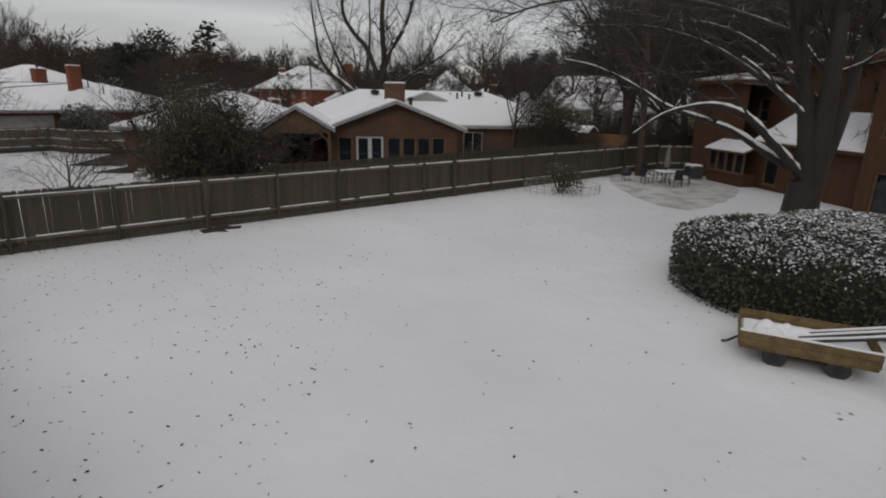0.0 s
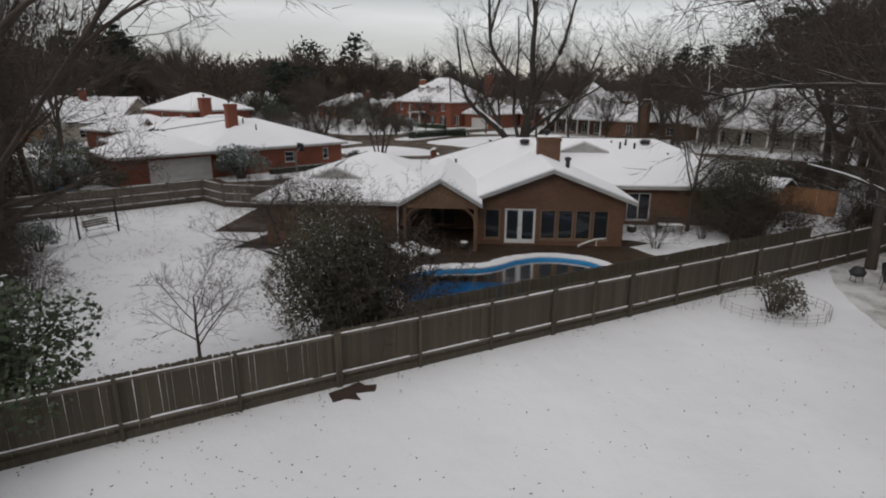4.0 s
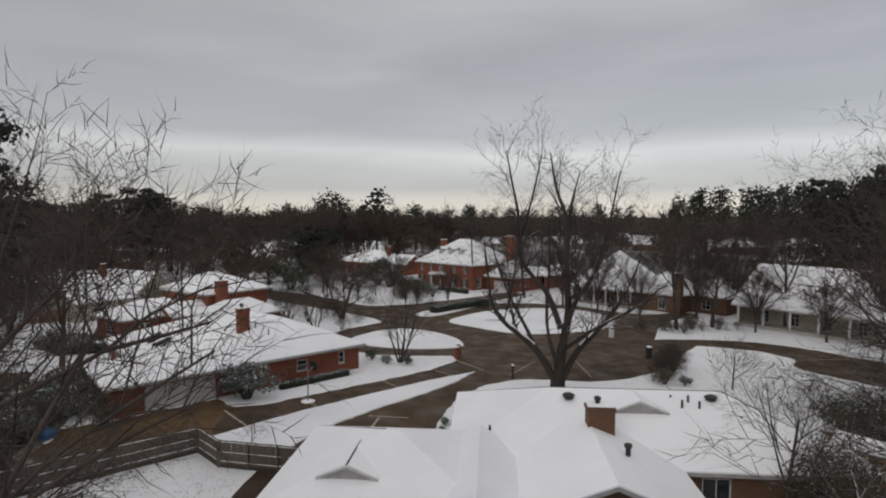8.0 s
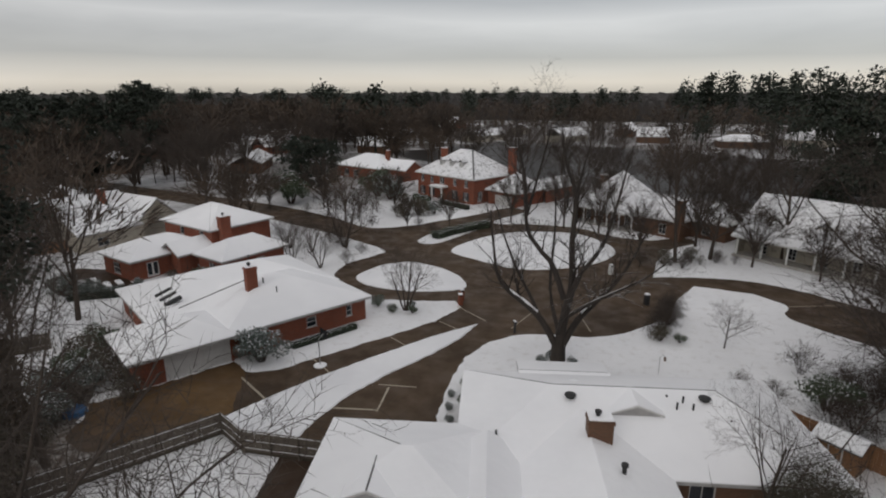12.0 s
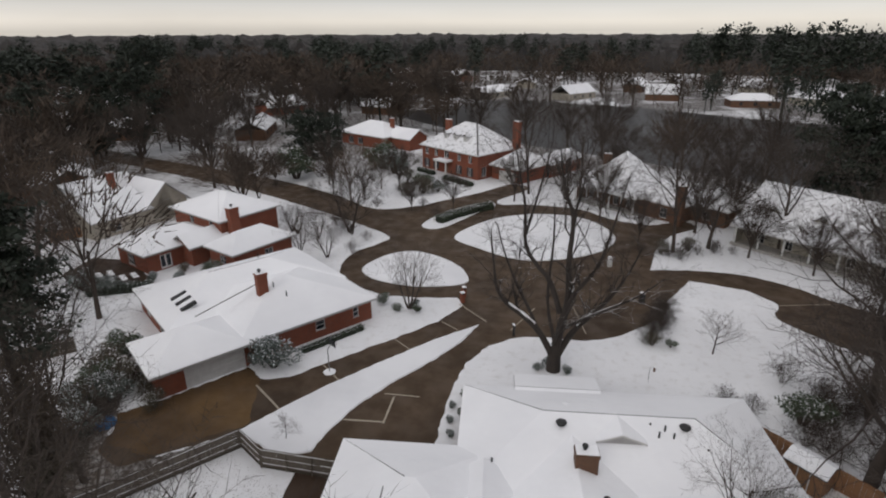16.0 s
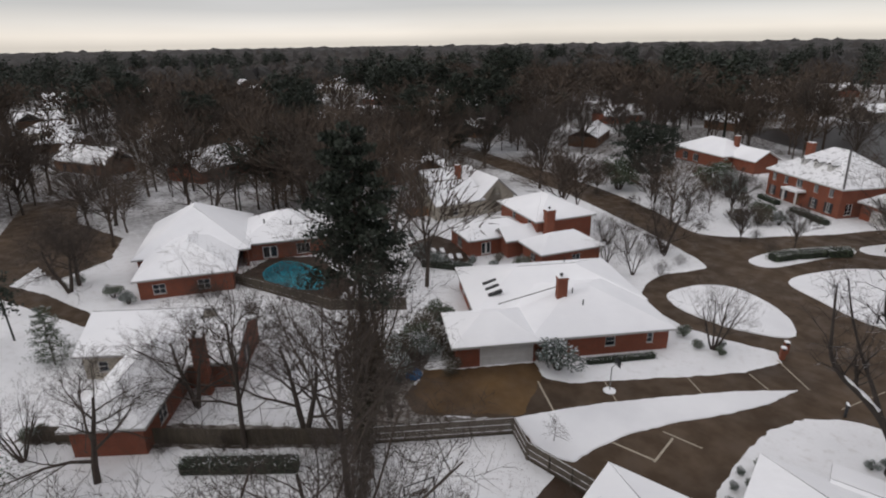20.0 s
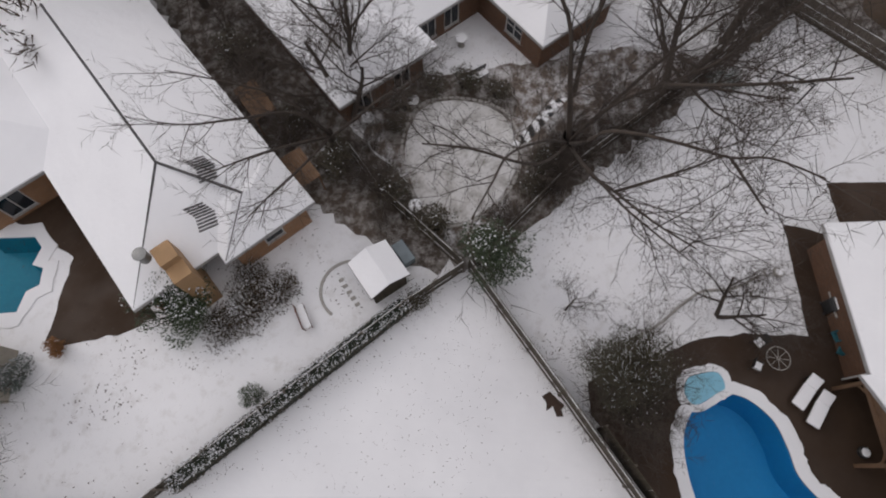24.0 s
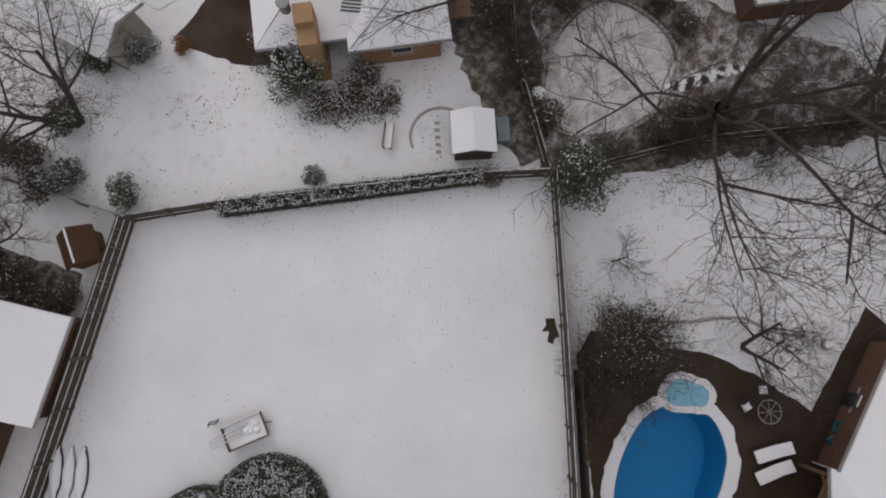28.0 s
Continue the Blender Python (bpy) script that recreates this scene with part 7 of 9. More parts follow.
def bare_template(rng, twigs, wide):
    """A bare winter crown of height 1: trunk, limbs, then many fine twigs filling a dome."""
    g = Geo()
    g.tube([(0, 0, 0), (0.02, 0.01, 0.45)], [0.013, 0.006], 4, False)
    limbs = []
    for i in range(9):
        a, r = i * 2.4 + rng.uniform(-0.4, 0.4), 0.40 * math.sqrt((i + 0.6) / 9)
        b = Vector((0, 0, rng.uniform(0.16, 0.42)))
        e = Vector((r * math.cos(a), r * math.sin(a), 0.46 + 0.46 * math.sqrt(1 - (r / 0.45) ** 2) + rng.uniform(-0.1, 0.05)))
        g.tube([tuple(b), tuple(b.lerp(e, 0.5) + Vector((0, 0, 0.03))), tuple(e)], [0.006, 0.0035, 0.0015], 3, False)
        limbs.append((b, e))
    for i in range(twigs):
        b, e = limbs[rng.integers(0, 9)]
        q = b.lerp(e, rng.uniform(0.3, 1.0) ** 0.7) + Vector(rng.normal(size=3)) * 0.035
        d = (q - Vector((0, 0, 0.30))).normalized() * rng.uniform(0.05, 0.12) + Vector(rng.normal(size=3)) * 0.035
        w = d.cross(Vector(rng.normal(size=3))).normalized() * wide
        g.add([q - w, q + w, q + d], [(0, 1, 2)])
    return np.array(g.v), g.f


def pine_template(rng, n=330, leaf=0.032, wide=0.2, zc=0.7, rz=0.27):
    """A tall pine of height 1: bare stem and a rounded crown of flattened needle pads."""
    g = Geo()
    g.tube([(0, 0, 0), (0.01, 0, 0.5), (0, 0, 0.92)], [0.013, 0.010, 0.004], 4, False)
    pads, pts = 13, []
    for k in range(pads):
        t = (k + 0.5) / pads
        r = wide * math.sin(math.pi * (0.16 + 0.76 * t)) ** 0.6 * rng.uniform(0.4, 0.75)
        a = k * 2.4 + rng.uniform(-0.5, 0.5)
        c = np.array([r * math.cos(a), r * math.sin(a), zc - rz + 2 * rz * t])
        g.tube([(0, 0, float(c[2]) - 0.04), tuple(c)], [0.005, 0.002], 3, False)
        pts.append(c + rng.normal(size=(n // pads, 3)) * np.array([0.05, 0.05, 0.038]))
    g.quads(np.concatenate(pts), leaf, rng, 0.3)
    return np.array(g.v), g.f


def forest():
    rng = np.random.default_rng(7)
    kinds, pines = [bare_template(rng, 520, 0.0046) for _ in range(5)], [pine_template(rng) for _ in range(4)]
    light = [bare_template(rng, 100, 0.0135) for _ in range(5)]
    store = {False: ([], [], [0]), True: ([], [], [0])}

    def stand(x, y, s, wide, v, f, pine, turn):
        c, sn = math.cos(turn), math.sin(turn)
        vs, fs, o = store[pine]
        vs.append(np.stack([(v[:, 0] * c - v[:, 1] * sn) * wide + x, (v[:, 0] * sn + v[:, 1] * c) * wide + y, v[:, 2] * s], 1))
        k = o[0]
        fs.extend(tuple(i + k for i in t) for t in f)
        o[0] += len(v)

    near, far = np.array(HOMES + FAR_HOMES, float), np.array(FAR_HOMES, float)
    lawn = np.array([-15.0, 40.0]) - far[:, :2]
    lawn /= np.linalg.norm(lawn, axis=1)[:, None]
    n = tries = 0
    while n < 3700 and tries < 80000:
        tries += 1
        if n < 2300:
            x, y = rng.uniform(-300, 200), rng.uniform(-140, 330)
        else:
            r, a = 190 + 440 * rng.random(), rng.uniform(-0.5, 3.9)
            x, y = r * math.cos(a) - 20, r * math.sin(a) + 60
        if near_road(x, y) or in_lake(x, y) or (((x - near[:, 0]) ** 2 + (y - near[:, 1]) ** 2) < near[:, 2] ** 2).any():
            continue
        # lawns before the distant houses stay open
        along = (x - far[:, 0]) * lawn[:, 0] + (y - far[:, 1]) * lawn[:, 1]
        across = np.abs((x - far[:, 0]) * lawn[:, 1] - (y - far[:, 1]) * lawn[:, 0])
        if ((along > 0) & (along < 30) & (across < far[:, 2] * 0.5)).any() and rng.random() < 0.75:
            continue
        d = math.hypot(x + 10, y - 50)
        if d < 62 and rng.random() < 0.85:
            continue
        if d < 300 and noise.noise(Vector((x * 0.02, y * 0.02, 3.0))) < -0.36:
            continue
        if 240 < y < 285 and -50 < x < 220 and rng.random() < 0.3:
            continue
        # gardens along the street and the near lake shore, almost clear of trees
        if -105 < x < 70 and 96 < y < 182 and rng.random() < 0.93:
            continue
        # open streets of houses, with fewer and lower trees
        open_lot = d > 165 and noise.noise(Vector((x * 0.0085, y * 0.0085, 20.0))) > 0.10
        if open_lot and rng.random() < 0.5:
            continue
        n += 1
        s = rng.uniform(11.5, 19) if d < 150 else rng.uniform(14.0, 20.0) * (1 + 0.3 * max(0.0, noise.noise(Vector((x * 0.012, y * 0.012, 9.0)))))
        if rng.random() < (0.6 if open_lot else 0.14):
            s *= 0.55
        pine = noise.noise(Vector((x * 0.008 + 40, y * 0.008, 1.0))) > 0.40 or rng.random() < 0.045
        v, f = (pines if pine else kinds if d < 175 else light)[rng.integers(0, 4)]
        wide = s * rng.uniform(1.15, 1.7)
        stand(x, y, s * 1.2 if pine else s, wide, v, f, pine, n)
    # tall pines standing out of the far woods
    for k in range(520):
        r, a = rng.uniform(330, 620), rng.uniform(0.2, 3.6)
        if noise.noise(Vector((a * 5.0, r * 0.008, 4.0))) < 0.05:
            continue
        s = rng.uniform(21, 28)
        stand(r * math.cos(a) - 20, r * math.sin(a) + 60, s, s * rng.uniform(0.9, 1.3), *pines[k % 4], True, k)
    for k in range(46):
        s = rng.uniform(29, 35)
        stand(45 + k * 4.2 + rng.uniform(-5, 5), 372 - k * 2.6 + rng.uniform(-16, 16), s, s * rng.uniform(0.8, 1.15), *pines[k % 4], True, k)
    for nm, lab, pine, m in (("woods", "far bare winter woods round the houses", False, M_WOODS), ("pine_woods", "dark pine stands among bare woods", True, M_PINE)):
        me = bpy.data.meshes.new(nm)
        me.from_pydata(np.concatenate(store[pine][0]).tolist(), [], store[pine][1])
        me.materials.append(m)
        tagged(new(nm, me), lab, "woods", "", "stuff")


def canopy():
    rng = np.random.default_rng(9)
    g, na, nr = Geo(), 720, 70
    for j in range(nr):
        r = 430 * (6.6 ** (j / (nr - 1)))
        for i in range(na):
            a = 2 * math.pi * (i + 0.5 * (j % 2)) / na
            x, y = r * math.cos(a) - 20, r * math.sin(a) + 60
            z = 10.5 + 3.0 * noise.noise(Vector((x * 0.02, y * 0.02, 0))) + 1.0 * noise.noise(Vector((x * 0.004, y * 0.004, 7))) + rng.uniform(-5.0, 5.0) + (rng.uniform(3.0, 8.0) if rng.random() < 0.06 else 0.0)
            if j == 0:
                z = -0.2
            g.v.append((x, y, z))
    for j in range(nr - 1):
        for i in range(na):
            k = (i + 1) % na
            g.f.append((j * na + i, j * na + k, (j + 1) * na + k, (j + 1) * na + i))
    tagged(g.ob("woods_canopy", M_CANOPY), "far flat wooded plain to the horizon", "woods", "", "stuff")


def far_house(x, y, turn, w, d, hr, wall):
    h = thing("house", "small distant house with a white snowy roof among trees", "house", pose(x, y, 0, 0, 0, turn), "distant houses")
    Geo().box(-w / 2 + 0.4, w / 2 - 0.4, -d / 2 + 0.4, d / 2 - 0.4, 0, 3.1).ob("wall", wall, h)
    rf = Geo().shell(roof_faces("hip" if int(x) % 2 else "gx", -w / 2, w / 2, -d / 2, d / 2, 3.0, hr), 0.2).ob("roof", M_FASCIA, h)
    Geo().shell(roof_faces("hip" if int(x) % 2 else "gx", -w / 2 + 0.05, w / 2 - 0.05, -d / 2 + 0.05, d / 2 - 0.05, 3.0, hr), 0.1, 0.11).ob("snow_cover", M_ROOFSNOW if int(y) % 3 else M_THINSNOW, rf)
    for k in (-1, 0, 1):
        Geo().box(k * w * 0.28 - 0.6, k * w * 0.28 + 0.6, -d / 2 + 0.36, -d / 2 + 0.42, 0.9, 2.2).ob("window", M_GLASS, h)
    FAR_HOMES.append((x, y, w * 0.8))


hr = random.Random(5)
for x, y in ((-150, 62), (-165, 95), (-150, 150), (-190, 118), (-210, 80), (-178, 40), (-225, 40), (-140, -20), (-190, 0), (-250, 15), (-240, 130), (-280, 90), (-300, 40), (-160, 190), (-110, 168), (-130, 215), (-200, 200), (-90, 225),
             (-60, 290), (-20, 296), (20, 300), (55, 284), (85, 300), (110, 285), (140, 310), (-110, 300), (-160, 280), (10, 340), (70, 345), (-50, 350), (150, 360), (-240, 230), (-320, 150), (-350, 60), (-310, -20), (70, 118), (100, 108), (60, 84), (-130, -70), (-180, -60),
             (-250, -60), (-100, -80), (60, 40), (75, 70), (-340, 210), (-280, 290), (-255, 41), (-203, 65), (-373, 170), (-434, 188), (-466, 163), (-448, 258), (-300, 43), (-318, 85), (-240, 226), (-285, 238), (-106, 298), (-146, 400), (-98, 383), (-177, 348), (-324, 420), (180, 330), (220, 380), (-400, 110), (-380, 0), (-400, 250)):
    far_house(x, y, hr.uniform(0, 180), hr.uniform(14, 22), hr.uniform(9, 13), hr.uniform(5.0, 7.2), hr.choice((M_BRICKRED, M_BRICKBROWN, M_CREAM, M_BRICKBROWN)))
for k in range(26):
    x, y = hr.uniform(-430, -140), hr.uniform(-60, 250)
    if not near_road(x, y) and all(math.hypot(x - a, y - b) > c + 14 for a, b, c in FAR_HOMES):
        far_house(x, y, hr.uniform(0, 180), hr.uniform(14, 22), hr.uniform(9, 13), hr.uniform(5.0, 7.2), hr.choice((M_BRICKRED, M_BRICKBROWN, M_CREAM, M_BRICKBROWN)))
forest()
canopy()


# ---- overgrown edges ----
BRUSH = "tangled brown leafless brush along a fence"
rb = random.Random(12)
for a, b, n, w, s in (((-15.5, 13.4), (-37.0, 32.4), 20, 1.2, 1.0), ((-16.0, 9.0), (-30.0, -5.5), 12, 2.4, 1.1), ((-38.5, 31.0), (-57.0, 11.5), 10, 0.9, 0.7), ((-41.0, 35.5), (-46.0, 45.0), 5, 2.2, 0.9), ((-21.0, 17.5), (-27.5, 23.5), 6, 2.2, 1.1),
                      ((9.0, 57.5), (20.0, 50.0), 8, 2.5, 1.1), ((4.0, 38.0), (12.0, 41.0), 7, 1.5, 1.0), ((2.0, 68.5), (4.4, 76.5), 9, 0.6, 1.15), ((7.0, 41.2), (9.0, 43.4), 7, 0.9, 1.1), ((3.0, 93.0), (16.0, 97.5), 8, 1.5, 0.8), ((-62.0, 36.5), (-80.0, 31.5), 8, 1.5, 0.8),
                      ((-46.0, 95.0), (-38.0, 84.0), 5, 2.5, 0.9), ((-70.0, 114.0), (-30.0, 104.0), 7, 2.5, 0.8), ((-60.0, 122.0), (-44.0, 116.0), 4, 3.0, 0.8), ((15.0, 57.0), (20.0, 64.0), 10, 1.5, 1.1), ((13.6, 42.2), (19.5, 44.5), 14, 0.9, 1.15), ((14.0, 62.0), (26.0, 66.0), 6, 3.0, 1.0)):
    for k in range(n):
        t = (k + rb.random()) / n
        x, y = a[0] + (b[0] - a[0]) * t + rb.uniform(-w, w), a[1] + (b[1] - a[1]) * t + rb.uniform(-w, w)
        if -8.7 < x < -7.0 and 17 < y < 20:
            continue
        tb = plant_tree(KINDS["brush"], BRUSH, x, y, rb.uniform(0, 360), s * rb.uniform(0.6, 1.15), group="brush")
        tb["category"] = "brush"
for k, x, y, turn, s, lab in (("oak", -31.5, -7.5, 20, 0.85, "dark bare tree over a side yard"), ("oak2", -36.5, -12.0, 80, 0.9, "dark bare tree over a side yard"), 
                              ("tall", 19.0, 60.0, 100, 1.1, "tall bare tree beyond a tan fence"), 
                              ("fuzz", -60.0, 118.0, 40, 0.7, "bare street tree with a dense crown"), ("tall", -8.0, 117.5, 0, 0.9, "slim bare tree by a veranda"), ("oak", 12.0, 99.0, 230, 0.8, "bare tree before a veranda house"),
                              ("oak", -66.0, 55.0, 70, 1.0, "bare tree behind a pool garden"), ("oak2", -62.0, 47.0, 20, 1.0, "bare tree behind a pool garden"), ("tall", -74.0, 52.0, 20, 1.0, "bare tree beside a pool"),
                              ("oak", 30.0, 80.0, 0, 1.2, "large bare tree on a lawn"), ("oak2", 25.0, 118.0, 0, 1.2, "bare tree beside the lake"), ("tall", -18.0, 122.0, 90, 1.0, "slim bare tree by a drive"), ("oak", 27.0, 33.0, 0, 1.2, "tall bare tree behind a wooden house"),
                              ("oak2", 20.0, 46.0, 200, 1.1, "bare tree behind the terrace"), ("oak", -47.5, 15.0, 60, 0.75, "bare tree behind a snowy roof"), ("oak2", -28.5, 24.5, 200, 0.9, "bare tree on an overgrown fence"),
                              ("oak", -104.0, 45.0, 0, 1.0, "bare tree between roofs"), ("oak2", -97.0, 60.0, 0, 1.0, "bare tree between roofs"), ("oak", -78.0, 66.0, 0, 1.0, "bare tree behind a terrace")):
    plant_tree(KINDS[k], lab, x, y, turn, s)
for x, y, z, lab in ((-27, 180, 1.0, "bare tree on the lake shore"), (-42, 186, 1.0, "bare tree on the lake shore"), (12, 152.5, 0.9, "bare tree on the lake shore"), (-14, 171, 0.85, "bare tree on the lake shore"), (48, 138, 1.1, "bare tree on the lake shore"), (-70, 190, 1.1, "bare tree on the lake shore"),
                     (-159, 71, 1.1, "hazy brown tree behind low roofs"), (-177, 43, 1.1, "hazy brown tree behind low roofs"), (-209, 76, 1.25, "hazy brown tree behind low roofs"), (-150, 54, 0.95, "hazy brown tree behind low roofs"), (-196, 55, 1.1, "hazy brown tree behind low roofs"), (-130, 76, 1.0, "hazy brown tree behind low roofs"),
                     (-116, 66, 0.9, "hazy brown tree behind low roofs"), (-122, 28, 0.85, "hazy brown tree behind low roofs"), (-140, 20, 1.0, "hazy brown tree behind low roofs"), (-116, 140, 1.0, "dense bare tree beyond the street"), (-100, 150, 1.1, "dense bare tree beyond the street"), (-84, 150, 1.0, "dense bare tree beyond the street"),
                     (-90, 176, 1.15, "dense bare tree beyond the street"), (-108, 182, 1.1, "dense bare tree beyond the street"), (-56, 112, 0.42, "small hazy bare tree by a drive"), (-48, 109, 0.42, "small hazy bare tree by a drive"), (-71, 115, 0.5, "small hazy bare tree by a drive"), (-37, 105, 0.4, "small hazy bare tree by a drive"),
                     (-30, 108, 0.45, "small hazy bare tree by a drive"), (17.5, 113, 0.8, "dense bare tree between two houses"), (17, 96.5, 0.6, "dense bare tree before a veranda"), (2, 98, 0.55, "dense bare tree by the turning circle"), (-44, 118, 0.6, "dense bare tree before a brick house"), (-20, 116, 0.6, "dense bare tree before a brick house"), (24, 92, 0.55, "dense bare tree before a veranda"), (-74, 108, 0.6, "dense bare tree by the street"), (20, 134, 0.95, "dense bare tree behind a house"), (-1, 136, 0.85, "dense bare tree behind a house"), (44, 112, 1.1, "dense bare tree beside a house"), (50, 98, 1.1, "dense bare tree beside a house")):
    plant_tree(KINDS["fuzz2" if int(x) % 2 else "fuzz"], lab, x, y, x * 37 % 360, z)
MIDPINE = pine_kind(4, 15, 34, M_PINE, 0.27, 0.2, 0.24, 210, 0.0, 0.25, True)
for x, y, s in ((-139, 120, 1.3), (-128, 124, 1.05), (-123, 121, 1.0), (-122, 134, 1.6), (-132, 131, 1.5), (-70, 127, 0.95), (-66, 131, 0.9), (-201, 221, 1.9), (-190, 214, 1.8), (-210, 160, 1.5), (-196, 114, 1.3), (-204, 110, 1.4), (-160, 92, 1.3), (-238, 65, 1.5), (-170, 66, 1.3), (34, 122, 1.5), (40, 116, 1.6), (47, 121, 1.4), (-40, -16, 0.7), (-33.5, -10.5, 0.6)):
    plant_pine(MIDPINE, "dark full-crowned evergreen among bare trees", x, y, x * 31 % 360, s)
vine = shrub_kind(21, 0.95, 0.95, 4.5, 4.6, 2600, 0.10, M_OLIVE, 0.0, 26)
for x, y, s in ((-37.4, 33.2, 1.25), (-36.2, 32.0, 1.0), (-38.4, 34.4, 1.1)):
    plant_shrub(vine, "ivy_column", "ivy and dead vines smothering a trunk", x, y, x * 50 % 360, s, "vine", "evergreen trees")


tangle = shrub_kind(22, 3.0, 2.8, 7.2, 7.4, 21000, 0.075, M_VINE, 0.0, 60, 5)
plant_shrub(tangle, "vine_tangle", "brown mass of dead vines hung between two trees", -37.6, 33.0, 0, 1.0, "vine", "evergreen trees")


# ---- hedges ----
def clipped_hedge(label, lobes, h, seed, n=9000, leaf=0.055, fleck=0.5, mat=None):
    """A rounded clipped hedge of overlapping lobes (x, y, radius)."""
    rng = np.random.default_rng(seed)
    t = thing("hedge", label, "hedge")
    body = Geo()
    # solid bodies under the leaves, coloured dark as their inner shade
    for x, y, r in lobes:
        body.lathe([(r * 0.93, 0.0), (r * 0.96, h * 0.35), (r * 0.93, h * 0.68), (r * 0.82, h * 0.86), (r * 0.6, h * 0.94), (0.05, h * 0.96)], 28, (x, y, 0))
    body.ob("inner_mass", M_HEDGESHADE, t, "dark dense inner twigs", True)
    pts = []
    for x, y, r in lobes:
        a, u = rng.uniform(0, 6.283, n), rng.random(n)
        prof = np.where(u < 0.5, 1.0, np.sqrt(np.clip(1 - (u - 0.5) * 2, 0, 1)))
        z = np.where(u < 0.5, h * 0.72 * u * 2, h * (0.72 + 0.27 * np.sqrt(np.clip(1 - prof ** 2, 0, 1))))
        rr = r * prof * rng.uniform(0.95, 1.03, n)
        pts.append(np.stack([x + rr * np.cos(a), y + rr * np.sin(a), z * rng.uniform(0.96, 1.04, n)], 1))
    p = np.concatenate(pts)
    ok = np.ones(len(p), bool)
    for i, (x, y, r) in enumerate(lobes):
        inside = (np.hypot(p[:, 0] - x, p[:, 1] - y) < r * 0.9) & (p[:, 2] < h * 0.8)
        ok &= ~inside
    p = p[ok]
    tagged(Geo().quads(p, leaf, rng).ob("foliage", mat or M_LEAF, t), kind="stuff")
    patchy = np.array([noise.noise(Vector((q[0] * 2.6, q[1] * 2.6, q[2] * 2.6))) for q in p])
    top = p[rng.random(len(p)) < fleck * 1.9 * np.clip((p[:, 2] / h - 0.5) / 0.42, 0, 1) ** 2 * np.clip(0.75 + patchy * 1.6, 0.05, 1)]
    tagged(Geo().quads(top + np.array([0, 0, leaf * 0.6]), leaf * 0.95, rng, 0.6).ob("snow_dusting", M_FLECK, t), kind="stuff")
    return t


clipped_hedge("rounded clipped evergreen hedge powdered with snow", [(9.1, 13.6, 3.0), (12.2, 11.6, 2.5), (11.4, 14.8, 2.4)], 1.74, 41, 15000, 0.05, 0.75, M_HEDGE)


def hedge_row(label, pts, w, h, seed, per=340, leaf=0.06, fleck=0.5, mat=None):
    rng = np.random.default_rng(seed)
    t = thing("hedge", label, "hedge", group="hedge rows")
    body, allp = Geo(), []
    for a, b in zip(pts, pts[1:]):
        a, b = Vector((*a, 0)), Vector((*b, 0))
        d = b - a
        m = Matrix.Translation(a) @ Matrix.Rotation(math.atan2(d.y, d.x), 4, "Z")
        # solid filling, its dark colour giving the shade behind the leaves
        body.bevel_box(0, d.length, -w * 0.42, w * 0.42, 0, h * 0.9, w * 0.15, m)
        n = int(per * d.length)
        u, v, side = rng.uniform(-0.1, d.length + 0.1, n), rng.uniform(-1, 1, n), rng.random(n)
        lump = np.array([0.88 + 0.16 * noise.noise(Vector((x * 0.9, seed, 0))) for x in u])
        y = np.where(side < 0.5, v * w / 2, np.sign(v) * w / 2 * rng.uniform(0.9, 1.08, n))
        z = np.where(side < 0.5, h * lump * rng.uniform(0.93, 1.06, n), h * lump * rng.random(n))
        q = np.stack([u, y, z], 1)
        allp.append(q @ np.array(m.to_3x3()).T + np.array(a))
    body.ob("inner_mass", M_HEDGESHADE, t)
    p = np.concatenate(allp)
    tagged(Geo().quads(p, leaf, rng).ob("foliage", mat or M_LEAF, t), kind="stuff")
    top = p[(p[:, 2] > h * 0.72) & (rng.random(len(p)) < fleck)]
    tagged(Geo().quads(top + np.array([0, 0, leaf * 0.6]), leaf * 0.9, rng, 0.6).ob("snow_dusting", M_FLECK, t), kind="stuff")
    return t


hedge_row("ivy-grown fence hedge speckled with snow", [(-1.1, 0.55), (-5.0, 4.1), (-11.9, 10.4)], 0.85, 1.45, 42, 420, 0.055, 0.85, M_OLIVE)
hedge_row("low clipped hedge along a brick wall", [(-32.2, 56.4), (-28.2, 62.6)], 0.8, 0.6, 43, 160, 0.06, 0.6)
hedge_row("curved snowy box hedge on a lawn strip", [(-30.4, 99.6), (-28.4, 103.4), (-25.6, 107.8), (-23.2, 110.6)], 2.0, 1.3, 44, 200, 0.09, 0.45)
hedge_row("clipped hedge before a brick facade", [(-45.6, 135.4), (-40.8, 132.0)], 1.4, 1.0, 45, 120, 0.09, 0.5)
hedge_row("clipped hedge before a brick facade", [(-37.6, 129.4), (-30.2, 124.4)], 1.4, 1.0, 46, 120, 0.09, 0.5)
hedge_row("ragged garden hedge with a cap of snow", [(-44.4, 20.2), (-38.4, 27.2)], 1.3, 1.2, 47, 150, 0.07, 0.6)
hedge_row("hedge round a dry pool terrace", [(-64.5, 61.0), (-58.0, 65.0)], 1.4, 1.2, 49, 120, 0.08, 0.5, M_BLUELEAF)

